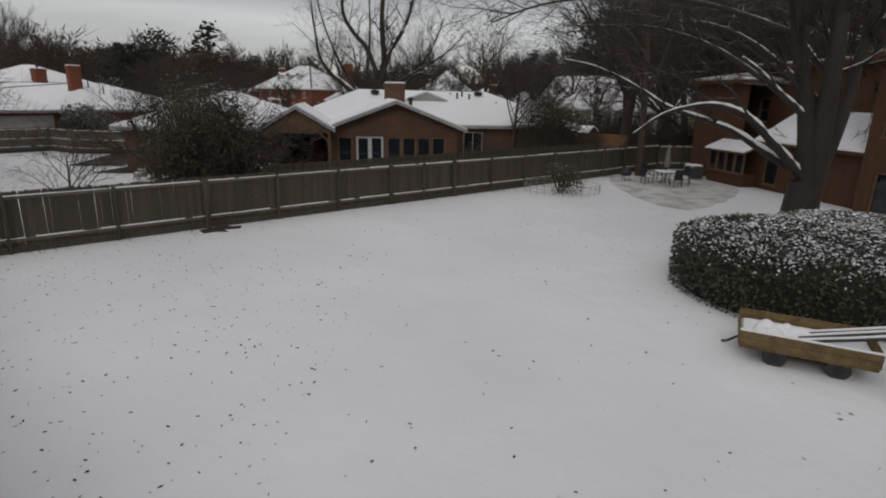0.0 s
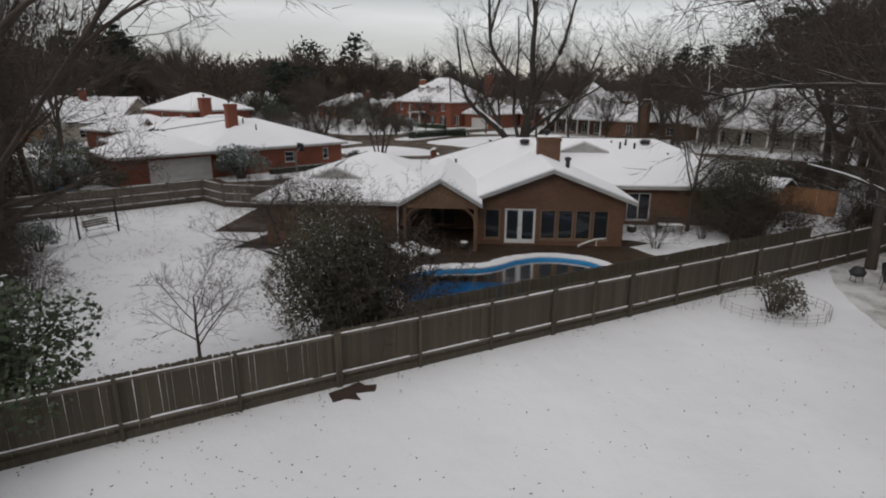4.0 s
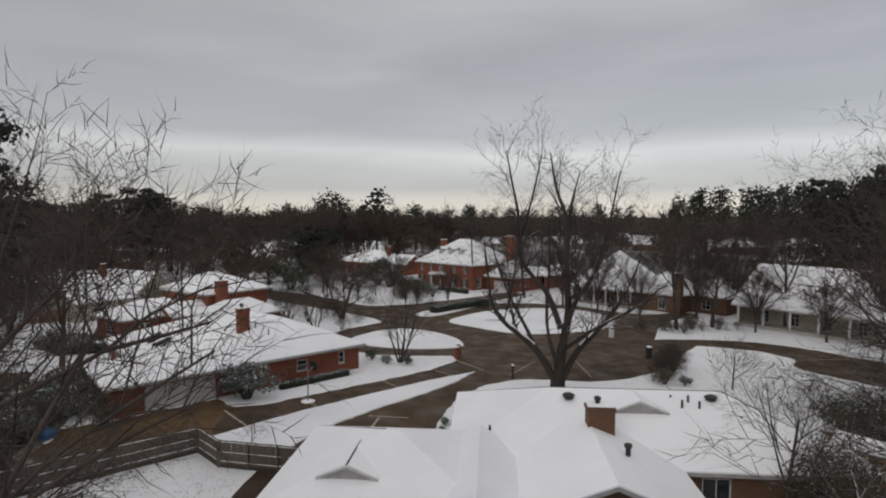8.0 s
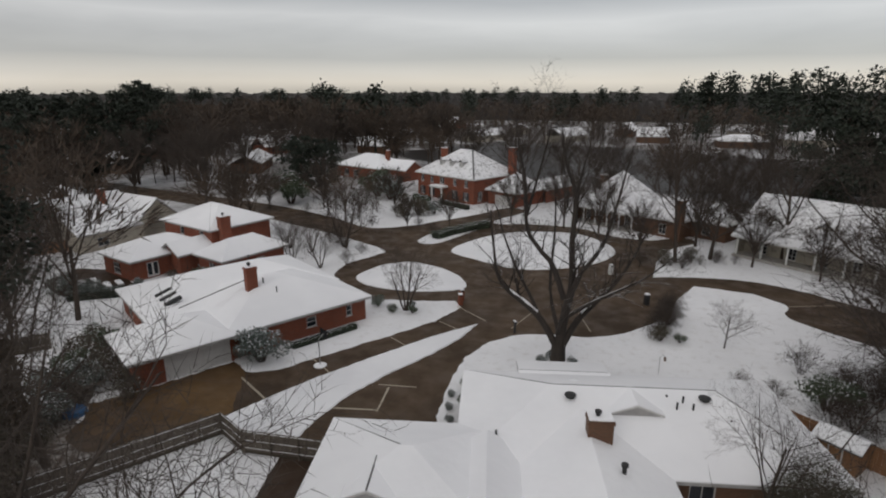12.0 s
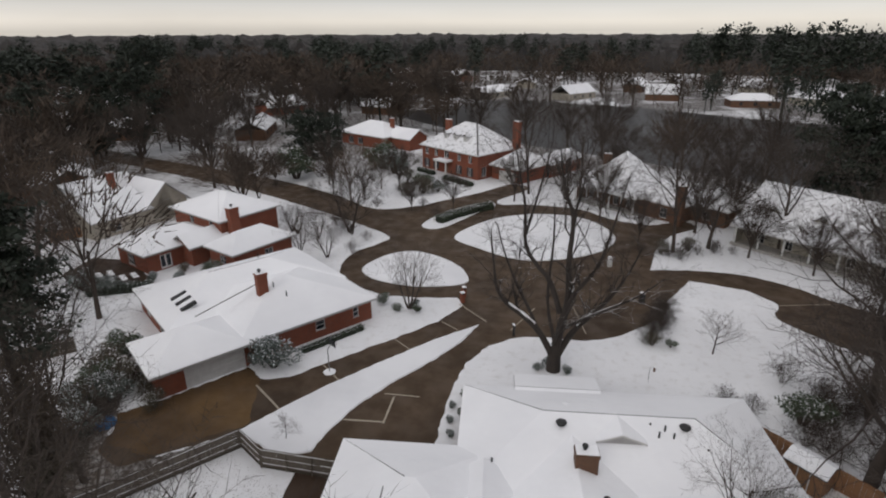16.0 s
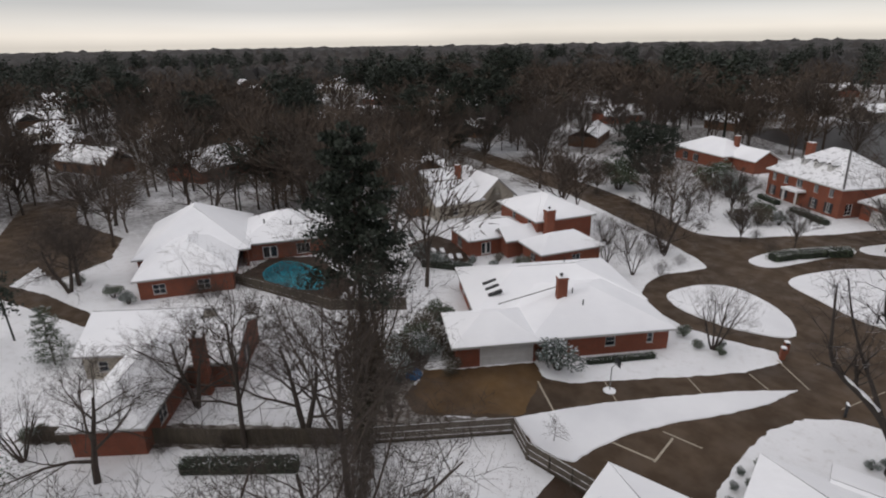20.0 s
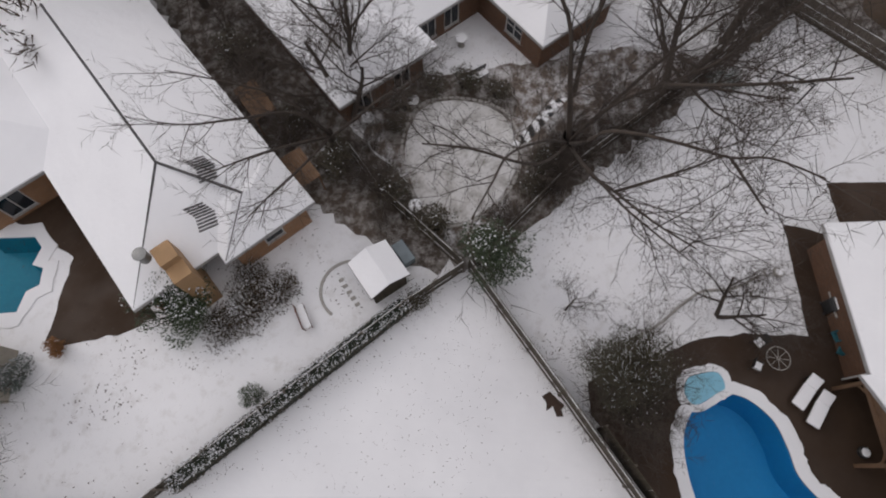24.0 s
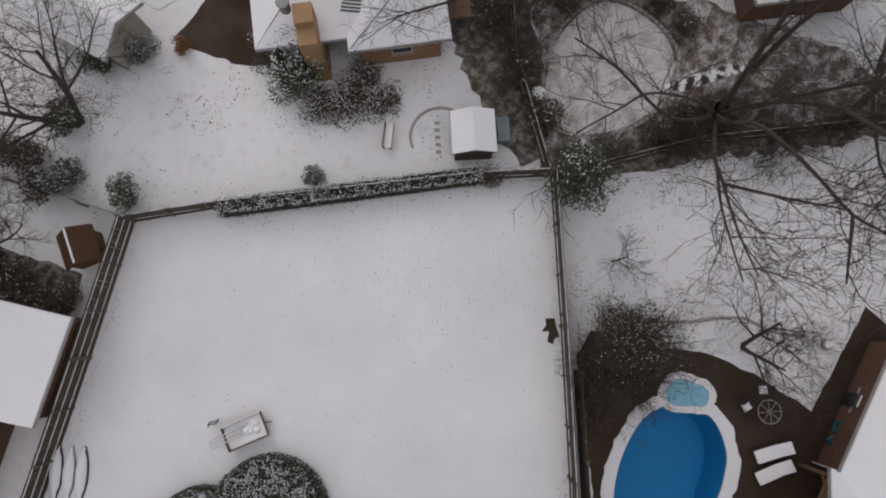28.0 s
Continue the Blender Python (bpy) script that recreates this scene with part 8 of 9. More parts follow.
# ---- the back lawn: cart, hose, patio set, ring fence, boats ----
def cart(x, y, ang):
    c = thing("garden_cart", "mossy plank-sided garden cart with snow on its load", "cart", pose(x, y, 0, 0, 0, ang) @ Matrix.Diagonal((0.86, 0.86, 0.8, 1)))
    L, W = 1.25, 0.75
    Geo().box(-L, L, -W, W, 0.36, 0.42).ob("bed", M_CARTWOOD, c)
    for k in range(2):
        z = 0.43 + k * 0.18
        Geo().bevel_box(-L, L, -W - 0.03, -W, z, z + 0.17, 0.006).ob("side_board", M_CARTWOOD, c)
        Geo().bevel_box(-L, L, W, W + 0.03, z, z + 0.17, 0.006).ob("side_board", M_CARTWOOD, c)
        Geo().bevel_box(-L - 0.03, -L, -W, W, z, z + 0.17, 0.006).ob("end_board", M_CARTWOOD, c)
        Geo().bevel_box(L, L + 0.03, -W, W, z, z + 0.17, 0.006).ob("end_board", M_CARTWOOD, c)
    Geo().box(-L - 0.02, L + 0.02, -W - 0.05, -W + 0.02, 0.785, 0.815).ob("snow_line", M_ROOFSNOW, c, "line of snow on the rim")
    for sx, sy in ((-0.55, -1), (-0.55, 1), (0.6, -1), (0.6, 1)):
        w = Geo()
        w.tube([(sx, sy * (W - 0.12) - 0.09, 0.23), (sx, sy * (W - 0.12) + 0.09, 0.23)], 0.23, 18)
        wh = w.ob("wheel", M_BLACK, c, "black rubber tyre")
        Geo().tube([(sx, sy * (W - 0.12) - 0.1, 0.23), (sx, sy * (W - 0.12) + 0.1, 0.23)], 0.11, 12).ob("rim", M_METAL, wh)
    Geo().tube([(-0.55, -W, 0.23), (-0.55, W, 0.23)], 0.025, 6).ob("axle", M_METAL, c)
    Geo().tube([(0.6, -W, 0.23), (0.6, W, 0.23)], 0.025, 6).ob("axle", M_METAL, c)
    for k, (y0, z0) in enumerate(((-0.35, 0.82), (-0.15, 0.86), (0.1, 0.84))):
        Geo().tube([(-0.6, y0 - 0.1, 0.5), (0.7, y0, z0), (2.0, y0 + 0.1, z0 + 0.35)], 0.045, 8).ob("pipe", M_METAL, c, "dark pipe with snow on top")
        Geo().tube([(-0.55, y0 - 0.1, 0.56), (0.7, y0, z0 + 0.05), (1.95, y0 + 0.1, z0 + 0.4)], 0.032, 6).ob("pipe_snow", M_ROOFSNOW, c)
    rng = np.random.default_rng(3)
    for k in range(7):
        px, py, r = -0.85 + 0.13 * k, rng.uniform(-0.3, 0.3), rng.uniform(0.2, 0.32)
        Geo().lathe([(r, 0), (r * 0.95, 0.12), (r * 0.7, 0.26), (r * 0.3, 0.34), (0.02, 0.36)], 12, (px, py, 0.43)).ob("snow_lump", M_ROOFSNOW, c, "lump of snow in the cart", True)
    Geo().bevel_box(-L + 0.02, L - 0.02, -W + 0.02, W - 0.02, 0.43, 0.56, 0.05).ob("snow_bed", M_ROOFSNOW, c, "snow lying in the cart")
    Geo().tube([(-L - 0.02, 0, 0.3), (-L - 0.2, 0.05, 0.12), (-L - 0.32, 0.1, 0.06)], 0.03, 6).ob("drawbar", M_METAL, c)
    return c


cart(6.85, 9.75, -27)
hose = thing("garden_hose", "green garden hose looped over a cart", "hose", pose(7.6, 8.25, 0, 0, 0, -27))
pts = [(0.25 * math.sin(a * 6.28), -0.12 + 0.05 * math.cos(a * 18), 0.55 - 0.45 * math.cos(a * 6.28)) for a in [i / 24 for i in range(25)]]
Geo().tube(pts, 0.03, 7).ob("loop", M_GREEN, hose, "", True)
Geo().tube([(p[0] * 0.8 + 0.1, p[1] + 0.09, p[2] * 0.85 + 0.06) for p in pts], 0.03, 7).ob("loop", M_GREEN, hose, "", True)


def patio_chair(x, y, ang):
    c = thing("patio_chair", "dark metal patio chair with a high back", "chair", pose(x, y, 0, 0, 0, ang), "chairs round the terrace table")
    for sx in (-0.24, 0.24):
        Geo().tube([(sx, -0.25, 0), (sx, -0.24, 0.62), (sx, 0.2, 0.64)], 0.016, 6).ob("leg", M_METAL, c)
        Geo().tube([(sx, 0.26, 0), (sx, 0.22, 0.5), (sx, 0.32, 1.02)], 0.016, 6).ob("leg", M_METAL, c)
    Geo().bevel_box(-0.24, 0.24, -0.25, 0.22, 0.42, 0.46, 0.015).ob("seat", M_FABRIC, c)
    Geo().box(-0.23, 0.23, -0.012, 0.012, 0, 0.55, pose(0, 0.24, 0.46, -10)).ob("backrest", M_METAL, c)
    Geo().bevel_box(-0.22, 0.22, -0.23, 0.2, 0.46, 0.50, 0.03).ob("seat_snow", M_ROOFSNOW, c)
    return c


TX, TY = 12.9, 32.6
paving("terrace", "stone terrace under thin snow", smooth_ring([(10.6, 35.6), (13.6, 40.6), (17.4, 40.0), (16.9, 32.6), (14.2, 27.6), (10.9, 24.6), (9.6, 27.2), (9.7, 31.4)], 4), M_TERRACE, 0.03, "pavement", 0.1, 51)
tb = thing("patio_table", "round patio table with a furled umbrella", "table", pose(TX, TY, 0))
Geo().lathe([(0.62, 0.70), (0.65, 0.715), (0.65, 0.735), (0.6, 0.74)], 24).ob("tabletop", M_METAL, tb)
Geo().lathe([(0.61, 0.74), (0.58, 0.775), (0.1, 0.78)], 24).ob("snow_cover", M_ROOFSNOW, tb)
for k in range(4):
    a = k * 1.571 + 0.4
    Geo().tube([(0.45 * math.cos(a), 0.45 * math.sin(a), 0), (0.2 * math.cos(a), 0.2 * math.sin(a), 0.4), (0.4 * math.cos(a), 0.4 * math.sin(a), 0.7)], 0.018, 6).ob("leg", M_METAL, tb)
um = thing("umbrella", "furled grey patio umbrella standing in a table", "umbrella", pose(TX, TY, 0))
Geo().tube([(0, 0, 0), (0, 0, 2.35)], 0.02, 8).ob("pole", M_METAL, um)
Geo().lathe([(0.05, 1.0), (0.16, 1.05), (0.14, 1.5), (0.1, 1.9), (0.05, 2.25), (0.02, 2.32)], 12).ob("canopy", M_FABRIC, um)
for k, (dx, dy) in enumerate(((-1.15, -0.2), (0.9, -0.55), (1.15, 0.35), (0.2, 1.15), (-0.7, 0.95), (0.15, -1.15))):
    patio_chair(TX + dx, TY + dy, math.degrees(math.atan2(dx, -dy)) + 180)
fp = thing("fire_pit", "black kettle fire pit on the terrace", "fire pit", pose(10.9, 33.6, 0))
Geo().lathe([(0.1, 0.3), (0.28, 0.35), (0.34, 0.5), (0.33, 0.55), (0.2, 0.75), (0.03, 0.8)], 16).ob("bowl", M_BLACK, fp)
for k in range(3):
    Geo().tube([(0.3 * math.cos(k * 2.1), 0.3 * math.sin(k * 2.1), 0), (0.22 * math.cos(k * 2.1), 0.22 * math.sin(k * 2.1), 0.4)], 0.015, 5).ob("leg", M_METAL, fp)
ac = thing("air_conditioner", "grey outdoor air-conditioning unit by a wall", "air conditioner", pose(15.6, 35.2, 0, 0, 0, 12))
Geo().bevel_box(-0.42, 0.42, -0.42, 0.42, 0.05, 0.85, 0.04).ob("case", M_GALV, ac)
for k in range(9):
    Geo().box(-0.36, 0.36, -0.432, -0.42, 0.12 + k * 0.075, 0.155 + k * 0.075).ob("louvre", M_METAL, ac)
Geo().bevel_box(-0.4, 0.4, -0.4, 0.4, 0.85, 0.92, 0.06).ob("snow_cover", M_ROOFSNOW, ac)
bw = thing("bay_window", "timber-framed bay window under a little snowy roof", "bay window", pose(16.6, 33.3, 0, 0, 0, 102))
Geo().box(-1.5, 1.5, -0.9, 0.0, 0.0, 0.75).ob("base", M_SIDING, bw)
for k in range(4):
    window(bw, pose(-1.12 + k * 0.75, 0.0, 0.75, 0, 0, 180), 0.72, 1.15, M_TIMBER)
rf = Geo().shell([[(-1.7, -1.0, 2.5), (1.7, -1.0, 2.5), (1.7, 0.25, 1.98), (-1.7, 0.25, 1.98)]], 0.1).ob("roof", M_SIDING, bw)
Geo().shell([[(-1.7, -1.0, 2.5), (1.7, -1.0, 2.5), (1.7, 0.25, 1.98), (-1.7, 0.25, 1.98)]], 0.08, 0.085).ob("snow_cover", M_ROOFSNOW, rf)
ring = thing("ring_fence", "low wire ring fence round a shrub", "fence", pose(6.1, 28.8, 0))
for k in range(26):
    a = k * 6.283 / 26
    Geo().tube([(1.95 * math.cos(a), 1.5 * math.sin(a), 0), (1.95 * math.cos(a), 1.5 * math.sin(a), 0.5)], 0.012, 5).ob("stake", M_STONE, ring)
for z in (0.15, 0.3, 0.46):
    Geo().tube([(1.95 * math.cos(k * 6.283 / 40), 1.5 * math.sin(k * 6.283 / 40), z) for k in range(41)], 0.008, 4, False).ob("wire", M_STONE, ring)
for k, (x, y) in enumerate(((14.9, 3.45), (14.5, 4.0), (14.1, 4.55))):
    b = thing("kayak", "upturned kayak capped with snow beside a fence", "kayak", pose(x, y, 0, 0, 0, 40), "stored kayaks")
    g = Geo()
    rings = []
    for i in range(11):
        t = i / 10
        w = 0.33 * math.sin(math.pi * min(max(t, 0.03), 0.97)) ** 0.6
        rings.append([(-1.4 + 2.8 * t, w * math.cos(a), 0.02 + max(0, 0.38 * math.sin(a) * (w / 0.33))) for a in [math.pi * j / 8 for j in range(9)]])
    for r in rings:
        g.v.extend(r)
    for i in range(10):
        for j in range(8):
            g.f.append((i * 9 + j, i * 9 + j + 1, (i + 1) * 9 + j + 1, (i + 1) * 9 + j))
    g.ob("hull", M_BLACK if k != 1 else M_FASCIA, b, "", True)
    Geo().add([(x_ * 0.97, y_ * 0.97, z_ + 0.025) for r in rings for x_, y_, z_ in r], [(i * 9 + j, i * 9 + j + 1, (i + 1) * 9 + j + 1, (i + 1) * 9 + j) for i in range(10) for j in range(1, 7)]).ob("snow_cap", M_ROOFSNOW, b, "", True)
rng = np.random.default_rng(77)
p = np.stack([rng.uniform(-12, 12, 5200), rng.uniform(-1, 34, 5200), np.full(5200, 0.03)], 1)
keepers = [q for q in p if (q[0] + q[1] > 0.9) and (q[1] - 27.0 < (q[0]) * 0.96) and rng.random() < (1.0 if q[0] < -2 and q[1] < 16 else 0.22)]
litter = Geo().quads(np.array(keepers), 0.035, rng, 0.75).ob("fallen_leaf_scatter", M_DEADLEAF)
tagged(litter, "dead leaves scattered over the snowy lawn", "leaf litter", "", "stuff")
p = np.stack([rng.uniform(-34, -10, 42000), rng.uniform(13, 42, 42000), np.full(42000, 0.03)], 1)
clump = np.array([noise.noise(Vector((q[0] * 0.35, q[1] * 0.35, 0))) for q in p])
p = p[(p[:, 1] - 13.0 > (-13.0 - p[:, 0]) * 0.86) & (p[:, 1] - 27.0 > p[:, 0] * 0.96) & (rng.random(len(p)) < 0.08 + 0.8 * clump)]
litter = Geo().quads(p, 0.05, rng, 0.85).ob("fallen_leaf_scatter", M_DEADLEAF)
tagged(litter, "dead leaves and grass tips in a snowy side garden", "leaf litter", "", "stuff")
p = np.stack([rng.uniform(-40, 4, 24000), rng.uniform(-20, 24, 24000), np.full(24000, 0.03)], 1)
clump = np.array([noise.noise(Vector((q[0] * 0.35, q[1] * 0.35, 5))) for q in p])
p = p[(p[:, 0] + p[:, 1] < 0) & (rng.random(len(p)) < 0.2 + 1.4 * clump)]
litter = Geo().quads(p, 0.06, rng, 0.75).ob("fallen_leaf_scatter", M_DEADLEAF)
tagged(litter, "dead leaves and stalks in the neighbouring gardens", "leaf litter", "", "stuff")

tufts = []
for a, b, side in [(p, q, 1) for p, q in zip(FENCE_E[:-1], FENCE_E[1:])] + [((-13.3, 12.6), (-0.8, 0.9), -1), ((2.8, -2.6), (17.0, 4.4), 1)]:
    a, b = np.array(a), np.array(b)
    d = b - a
    nrm = np.array([-d[1], d[0]]) / np.hypot(*d)
    for k in range(int(np.hypot(*d) * 26)):
        t, off = rng.random(), abs(rng.normal()) * 0.3 + 0.12
        if noise.noise(Vector((t * np.hypot(*d) * 0.7, a[0], 2))) > -0.15:
            q = a + d * t + nrm * off * (1 if rng.random() < 0.5 else -1)
            tufts.append((q[0], q[1], 0.06))
tagged(Geo().quads(np.array(tufts), 0.04, rng, 0.6).ob("grass_tuft_scatter", M_DEADLEAF), "dead grass and leaves along the foot of the fences", "leaf litter", "", "stuff")
# dark strip added for the shaded brown band behind the fence
paving("side_lane", "dark wet lane behind a board fence", [(6.6, -3.0), (8.9, -1.9), (10.6, -5.9), (12.5, -10.5), (10.0, -11.5), (8.2, -7.0)], M_LITTER, 0.016, "ground", 0.12, 39)
fence_run("fence", "low grey fence across a side garden", [(2.7, -3.4), (4.5, -7.8), (6.0, -11.6)], 1.2, M_FENCEGREY, False, (0.4, 1.1), 1, kick=False, seed=13)
ph = thing("playhouse", "small brown gabled play hut behind a fence", "hut", pose(5.35, -3.6, 0, 0, 0, 62))
for sd in "nsew":
    wall_run(ph, (-0.8, 0.8, -0.8, 0.8), sd, 1.2, M_TIMBER, [], 0.06)
rf = Geo().shell(roof_faces("gx", -1.05, 1.05, -1.0, 1.0, 1.15, 2.0), 0.07).ob("roof", M_SIDING, ph, "brown board roof")
Geo().box(-1.0, 1.0, -0.05, 0.05, 1.99, 2.05).ob("snow_line", M_ROOFSNOW, rf)

def lean_shelter(x, y, ang, w, d, label):
    t = thing("shelter", label, "shelter", pose(x, y, 0, 0, 0, ang), "yard shelters")
    for sx in (-w / 2 + 0.08, w / 2 - 0.08):
        for sy in (-d / 2 + 0.08, d / 2 - 0.08):
            Geo().bevel_box(sx - 0.05, sx + 0.05, sy - 0.05, sy + 0.05, 0, 1.75, 0.01).ob("post", M_TIMBER, t)
    for k in range(8):
        Geo().bevel_box(-w / 2, w / 2, -d / 2 + k * d / 8 + 0.008, -d / 2 + (k + 1) * d / 8 - 0.008, 1.75, 1.79, 0.008).ob("roof_board", M_TIMBER, t)


lean_shelter(-18.8, 2.9, 45, 2.4, 1.5, "flat brown board shelter in a side yard")
lean_shelter(-23.1, -1.0, 45, 2.8, 1.5, "flat brown board shelter by a brick wall")
lean_shelter(-27.7, -9.9, 60, 2.2, 1.0, "low brown board bench roof in the snow")
for x, y in ((-25.7, -12.9), (-26.9, -11.9), (-28.8, -12.9)):
    t = thing("planter", "black tub half buried in snow", "planter", pose(x, y, 0), "garden tubs")
    Geo().lathe([(0.3, 0), (0.36, 0.3), (0.36, 0.34), (0.3, 0.34), (0.28, 0.2)], 14).ob("tub", M_BLACK, t)
    Geo().lathe([(0.28, 0.2), (0.2, 0.27), (0.02, 0.28)], 12).ob("soil", M_SOIL, t)

# ---- pool terrace ----
def lounger(x, y, ang):
    c = thing("sun_lounger", "white-cushioned sun lounger under a layer of snow", "sun lounger", pose(x, y, 0, 0, 0, ang), "pool loungers")
    for sx in (-0.3, 0.3):
        Geo().tube([(sx, -0.95, 0.3), (sx, 0.95, 0.3)], 0.025, 6).ob("frame_rail", M_METAL, c)
    for sx in (-0.3, 0.3):
        for sy in (-0.75, 0.75):
            Geo().tube([(sx, sy, 0), (sx, sy, 0.3)], 0.022, 6).ob("leg", M_METAL, c)
    Geo().bevel_box(-0.33, 0.33, -0.98, 0.35, 0.31, 0.42, 0.04).ob("mattress", M_FABRIC, c)
    Geo().bevel_box(-0.34, 0.34, -1.0, 0.36, 0.42, 0.51, 0.05).ob("snow_cover", M_ROOFSNOW, c)
    m = pose(0, 0.36, 0.36, 14)
    Geo().bevel_box(-0.33, 0.33, 0, 0.72, 0, 0.09, 0.03, m).ob("backrest", M_FABRIC, c)
    Geo().bevel_box(-0.33, 0.33, 0.02, 0.7, 0.09, 0.15, 0.04, m).ob("snow_cover", M_ROOFSNOW, c)


lounger(-10.3, 31.9, 56)
lounger(-9.5, 32.5, 62)
wt = thing("patio_table", "round wire patio table with a spoked top", "table", pose(-11.8, 30.4, 0))
Geo().tube([(0.62 * math.cos(k * 0.2618), 0.62 * math.sin(k * 0.2618), 0.7) for k in range(25)], 0.022, 6, False).ob("rim", M_STONE, wt)
for k in range(8):
    a = k * 0.785
    Geo().tube([(0.08 * math.cos(a), 0.08 * math.sin(a), 0.7), (0.62 * math.cos(a), 0.62 * math.sin(a), 0.7)], 0.014, 5).ob("spoke", M_STONE, wt)
Geo().tube([(0.08 * math.cos(k * 0.785), 0.08 * math.sin(k * 0.785), 0.7) for k in range(9)], 0.02, 5, False).ob("hub", M_STONE, wt)
for k in range(4):
    a = k * 1.571
    Geo().tube([(0.5 * math.cos(a), 0.5 * math.sin(a), 0), (0.45 * math.cos(a), 0.45 * math.sin(a), 0.7)], 0.015, 5).ob("leg", M_METAL, wt)
for x, y, a in ((-12.6, 29.6, 40), (-11.3, 29.4, 160)):
    patio_chair(x, y, a)
gr = thing("grill", "covered grill cart with snow on its lid", "grill", pose(-15.2, 33.6, 0, 0, 0, 10))
Geo().bevel_box(-0.35, 0.35, -0.28, 0.28, 0.12, 0.8, 0.02).ob("cabinet", M_METAL, gr)
Geo().tube([(-0.38, 0, 0.88), (0.38, 0, 0.88)], 0.26, 12).ob("lid", M_BLACK, gr)
Geo().bevel_box(-0.75, 0.75, -0.2, 0.2, 0.8, 0.84, 0.02).ob("side_shelf", M_STONE, gr)
Geo().bevel_box(-0.36, 0.36, -0.16, 0.16, 1.1, 1.18, 0.05).ob("snow_cap", M_ROOFSNOW, gr)
for sx in (-0.3, 0.3):
    Geo().tube([(sx, -0.3, 0.08), (sx, -0.24, 0.08)], 0.08, 10).ob("wheel", M_BLACK, gr)
for k, (x, y, a) in enumerate(((-13.6, 33.9, 20), (-12.8, 34.1, -25))):
    c = thing("lounge_chair", "teal-covered outdoor chair against a wall", "chair", pose(x, y, 0, 0, 0, a), "teal chairs")
    Geo().bevel_box(-0.3, 0.3, -0.3, 0.3, 0.28, 0.42, 0.04).ob("seat", M_TEAPAINT, c)
    Geo().bevel_box(-0.3, 0.3, 0.22, 0.34, 0.42, 0.95, 0.04).ob("backrest", M_TEAPAINT, c)
    for sx in (-0.26, 0.26):
        Geo().bevel_box(sx - 0.04, sx + 0.04, -0.3, 0.3, 0.42, 0.6, 0.02).ob("armrest", M_TEAPAINT, c)
        for sy in (-0.25, 0.28):
            Geo().tube([(sx, sy, 0), (sx, sy, 0.3)], 0.02, 6).ob("leg", M_METAL, c)
bn = thing("diving_board", "white slanted pool slide rail by the sunroom", "pool rail", pose(-0.6, 36.9, 0, 0, 0, 24))
Geo().tube([(-1.1, 0, 0.1), (-0.1, 0, 0.42), (1.1, 0, 0.45)], 0.05, 6).ob("rail", M_WHITE, bn)
for sx in (-1.05, 0.0, 1.05):
    Geo().tube([(sx, 0, 0), (sx, 0, 0.4 if sx > -0.5 else 0.12)], 0.03, 6).ob("leg", M_WHITE, bn)


def bench(x, y, ang, label, mat):
    b = thing("bench", label, "bench", pose(x, y, 0, 0, 0, ang), "garden benches")
    for k in range(3):
        Geo().bevel_box(-0.75, 0.75, -0.22 + k * 0.15, -0.1 + k * 0.15, 0.42, 0.46, 0.01).ob("slat", mat, b)
    for k in range(2):
        Geo().bevel_box(-0.75, 0.75, 0.24, 0.28, 0.58 + k * 0.18, 0.7 + k * 0.18, 0.01).ob("back_slat", mat, b)
    for sx in (-0.65, 0.65):
        Geo().tube([(sx, -0.18, 0), (sx, -0.18, 0.44)], 0.03, 6).ob("leg", mat, b)
        Geo().tube([(sx, 0.24, 0), (sx, 0.26, 0.9)], 0.03, 6).ob("leg", mat, b)
    Geo().bevel_box(-0.73, 0.73, -0.2, 0.2, 0.46, 0.53, 0.04).ob("seat_snow", M_ROOFSNOW, b)


bench(3.9, 41.4, 10, "dark bench with a snow-covered seat by a wall", M_METAL)
bench(-10.4, 4.9, -146, "rusty garden bench in the snow", M_RUST)
bench(-27.9, 12.4, 130, "snow-covered bench by a brick house", M_METAL)
for x, y, r, lab in ((3.4, 42.4, 0.24, "dark plant pot in the snow"), (1.6, 40.9, 0.3, "dark planter beside a corner"), (-16.9, 31.0, 0.3, "snow-capped boulder by the terrace"), (-15.4, 29.6, 0.26, "snow-capped boulder by the terrace"), (-16.8, 30.4, 0.22, "snow-capped boulder by the terrace"),
                     (-7.7, 34.6, 0.3, "dark planter beside the porch")):
    t = thing("planter" if "plant" in lab else "boulder", lab, "planter" if "plant" in lab else "stone", pose(x, y, 0))
    Geo().lathe([(r * 0.75, 0), (r, r * 0.5), (r * 0.95, r), (r * 0.6, r * 1.3)], 12).ob("body", M_METAL if "plant" in lab else M_STONE, t)
    Geo().lathe([(r * 0.75, r * 1.25), (r * 0.6, r * 1.42), (0.02, r * 1.5)], 12).ob("snow_cap", M_ROOFSNOW, t)
sw = thing("garden_swing", "metal frame swing with a slatted bench seat", "swing", pose(-29.3, 32.0, 0, 0, 0, 74))
for sx in (-1.15, 1.15):
    Geo().tube([(sx, 0, 0), (sx, 0, 1.95)], 0.06, 8).ob("post", M_METAL, sw)
Geo().tube([(-1.2, 0, 1.95), (1.2, 0, 1.95)], 0.05, 8).ob("crossbar", M_METAL, sw)
for k in range(4):
    Geo().bevel_box(-0.75, 0.75, -0.25 + k * 0.13, -0.14 + k * 0.13, 0.45, 0.48, 0.006).ob("seat_slat", M_FENCE, sw)
for k in range(3):
    Geo().bevel_box(-0.75, 0.75, 0.26, 0.29, 0.56 + k * 0.14, 0.66 + k * 0.14, 0.006).ob("back_slat", M_FENCE, sw)
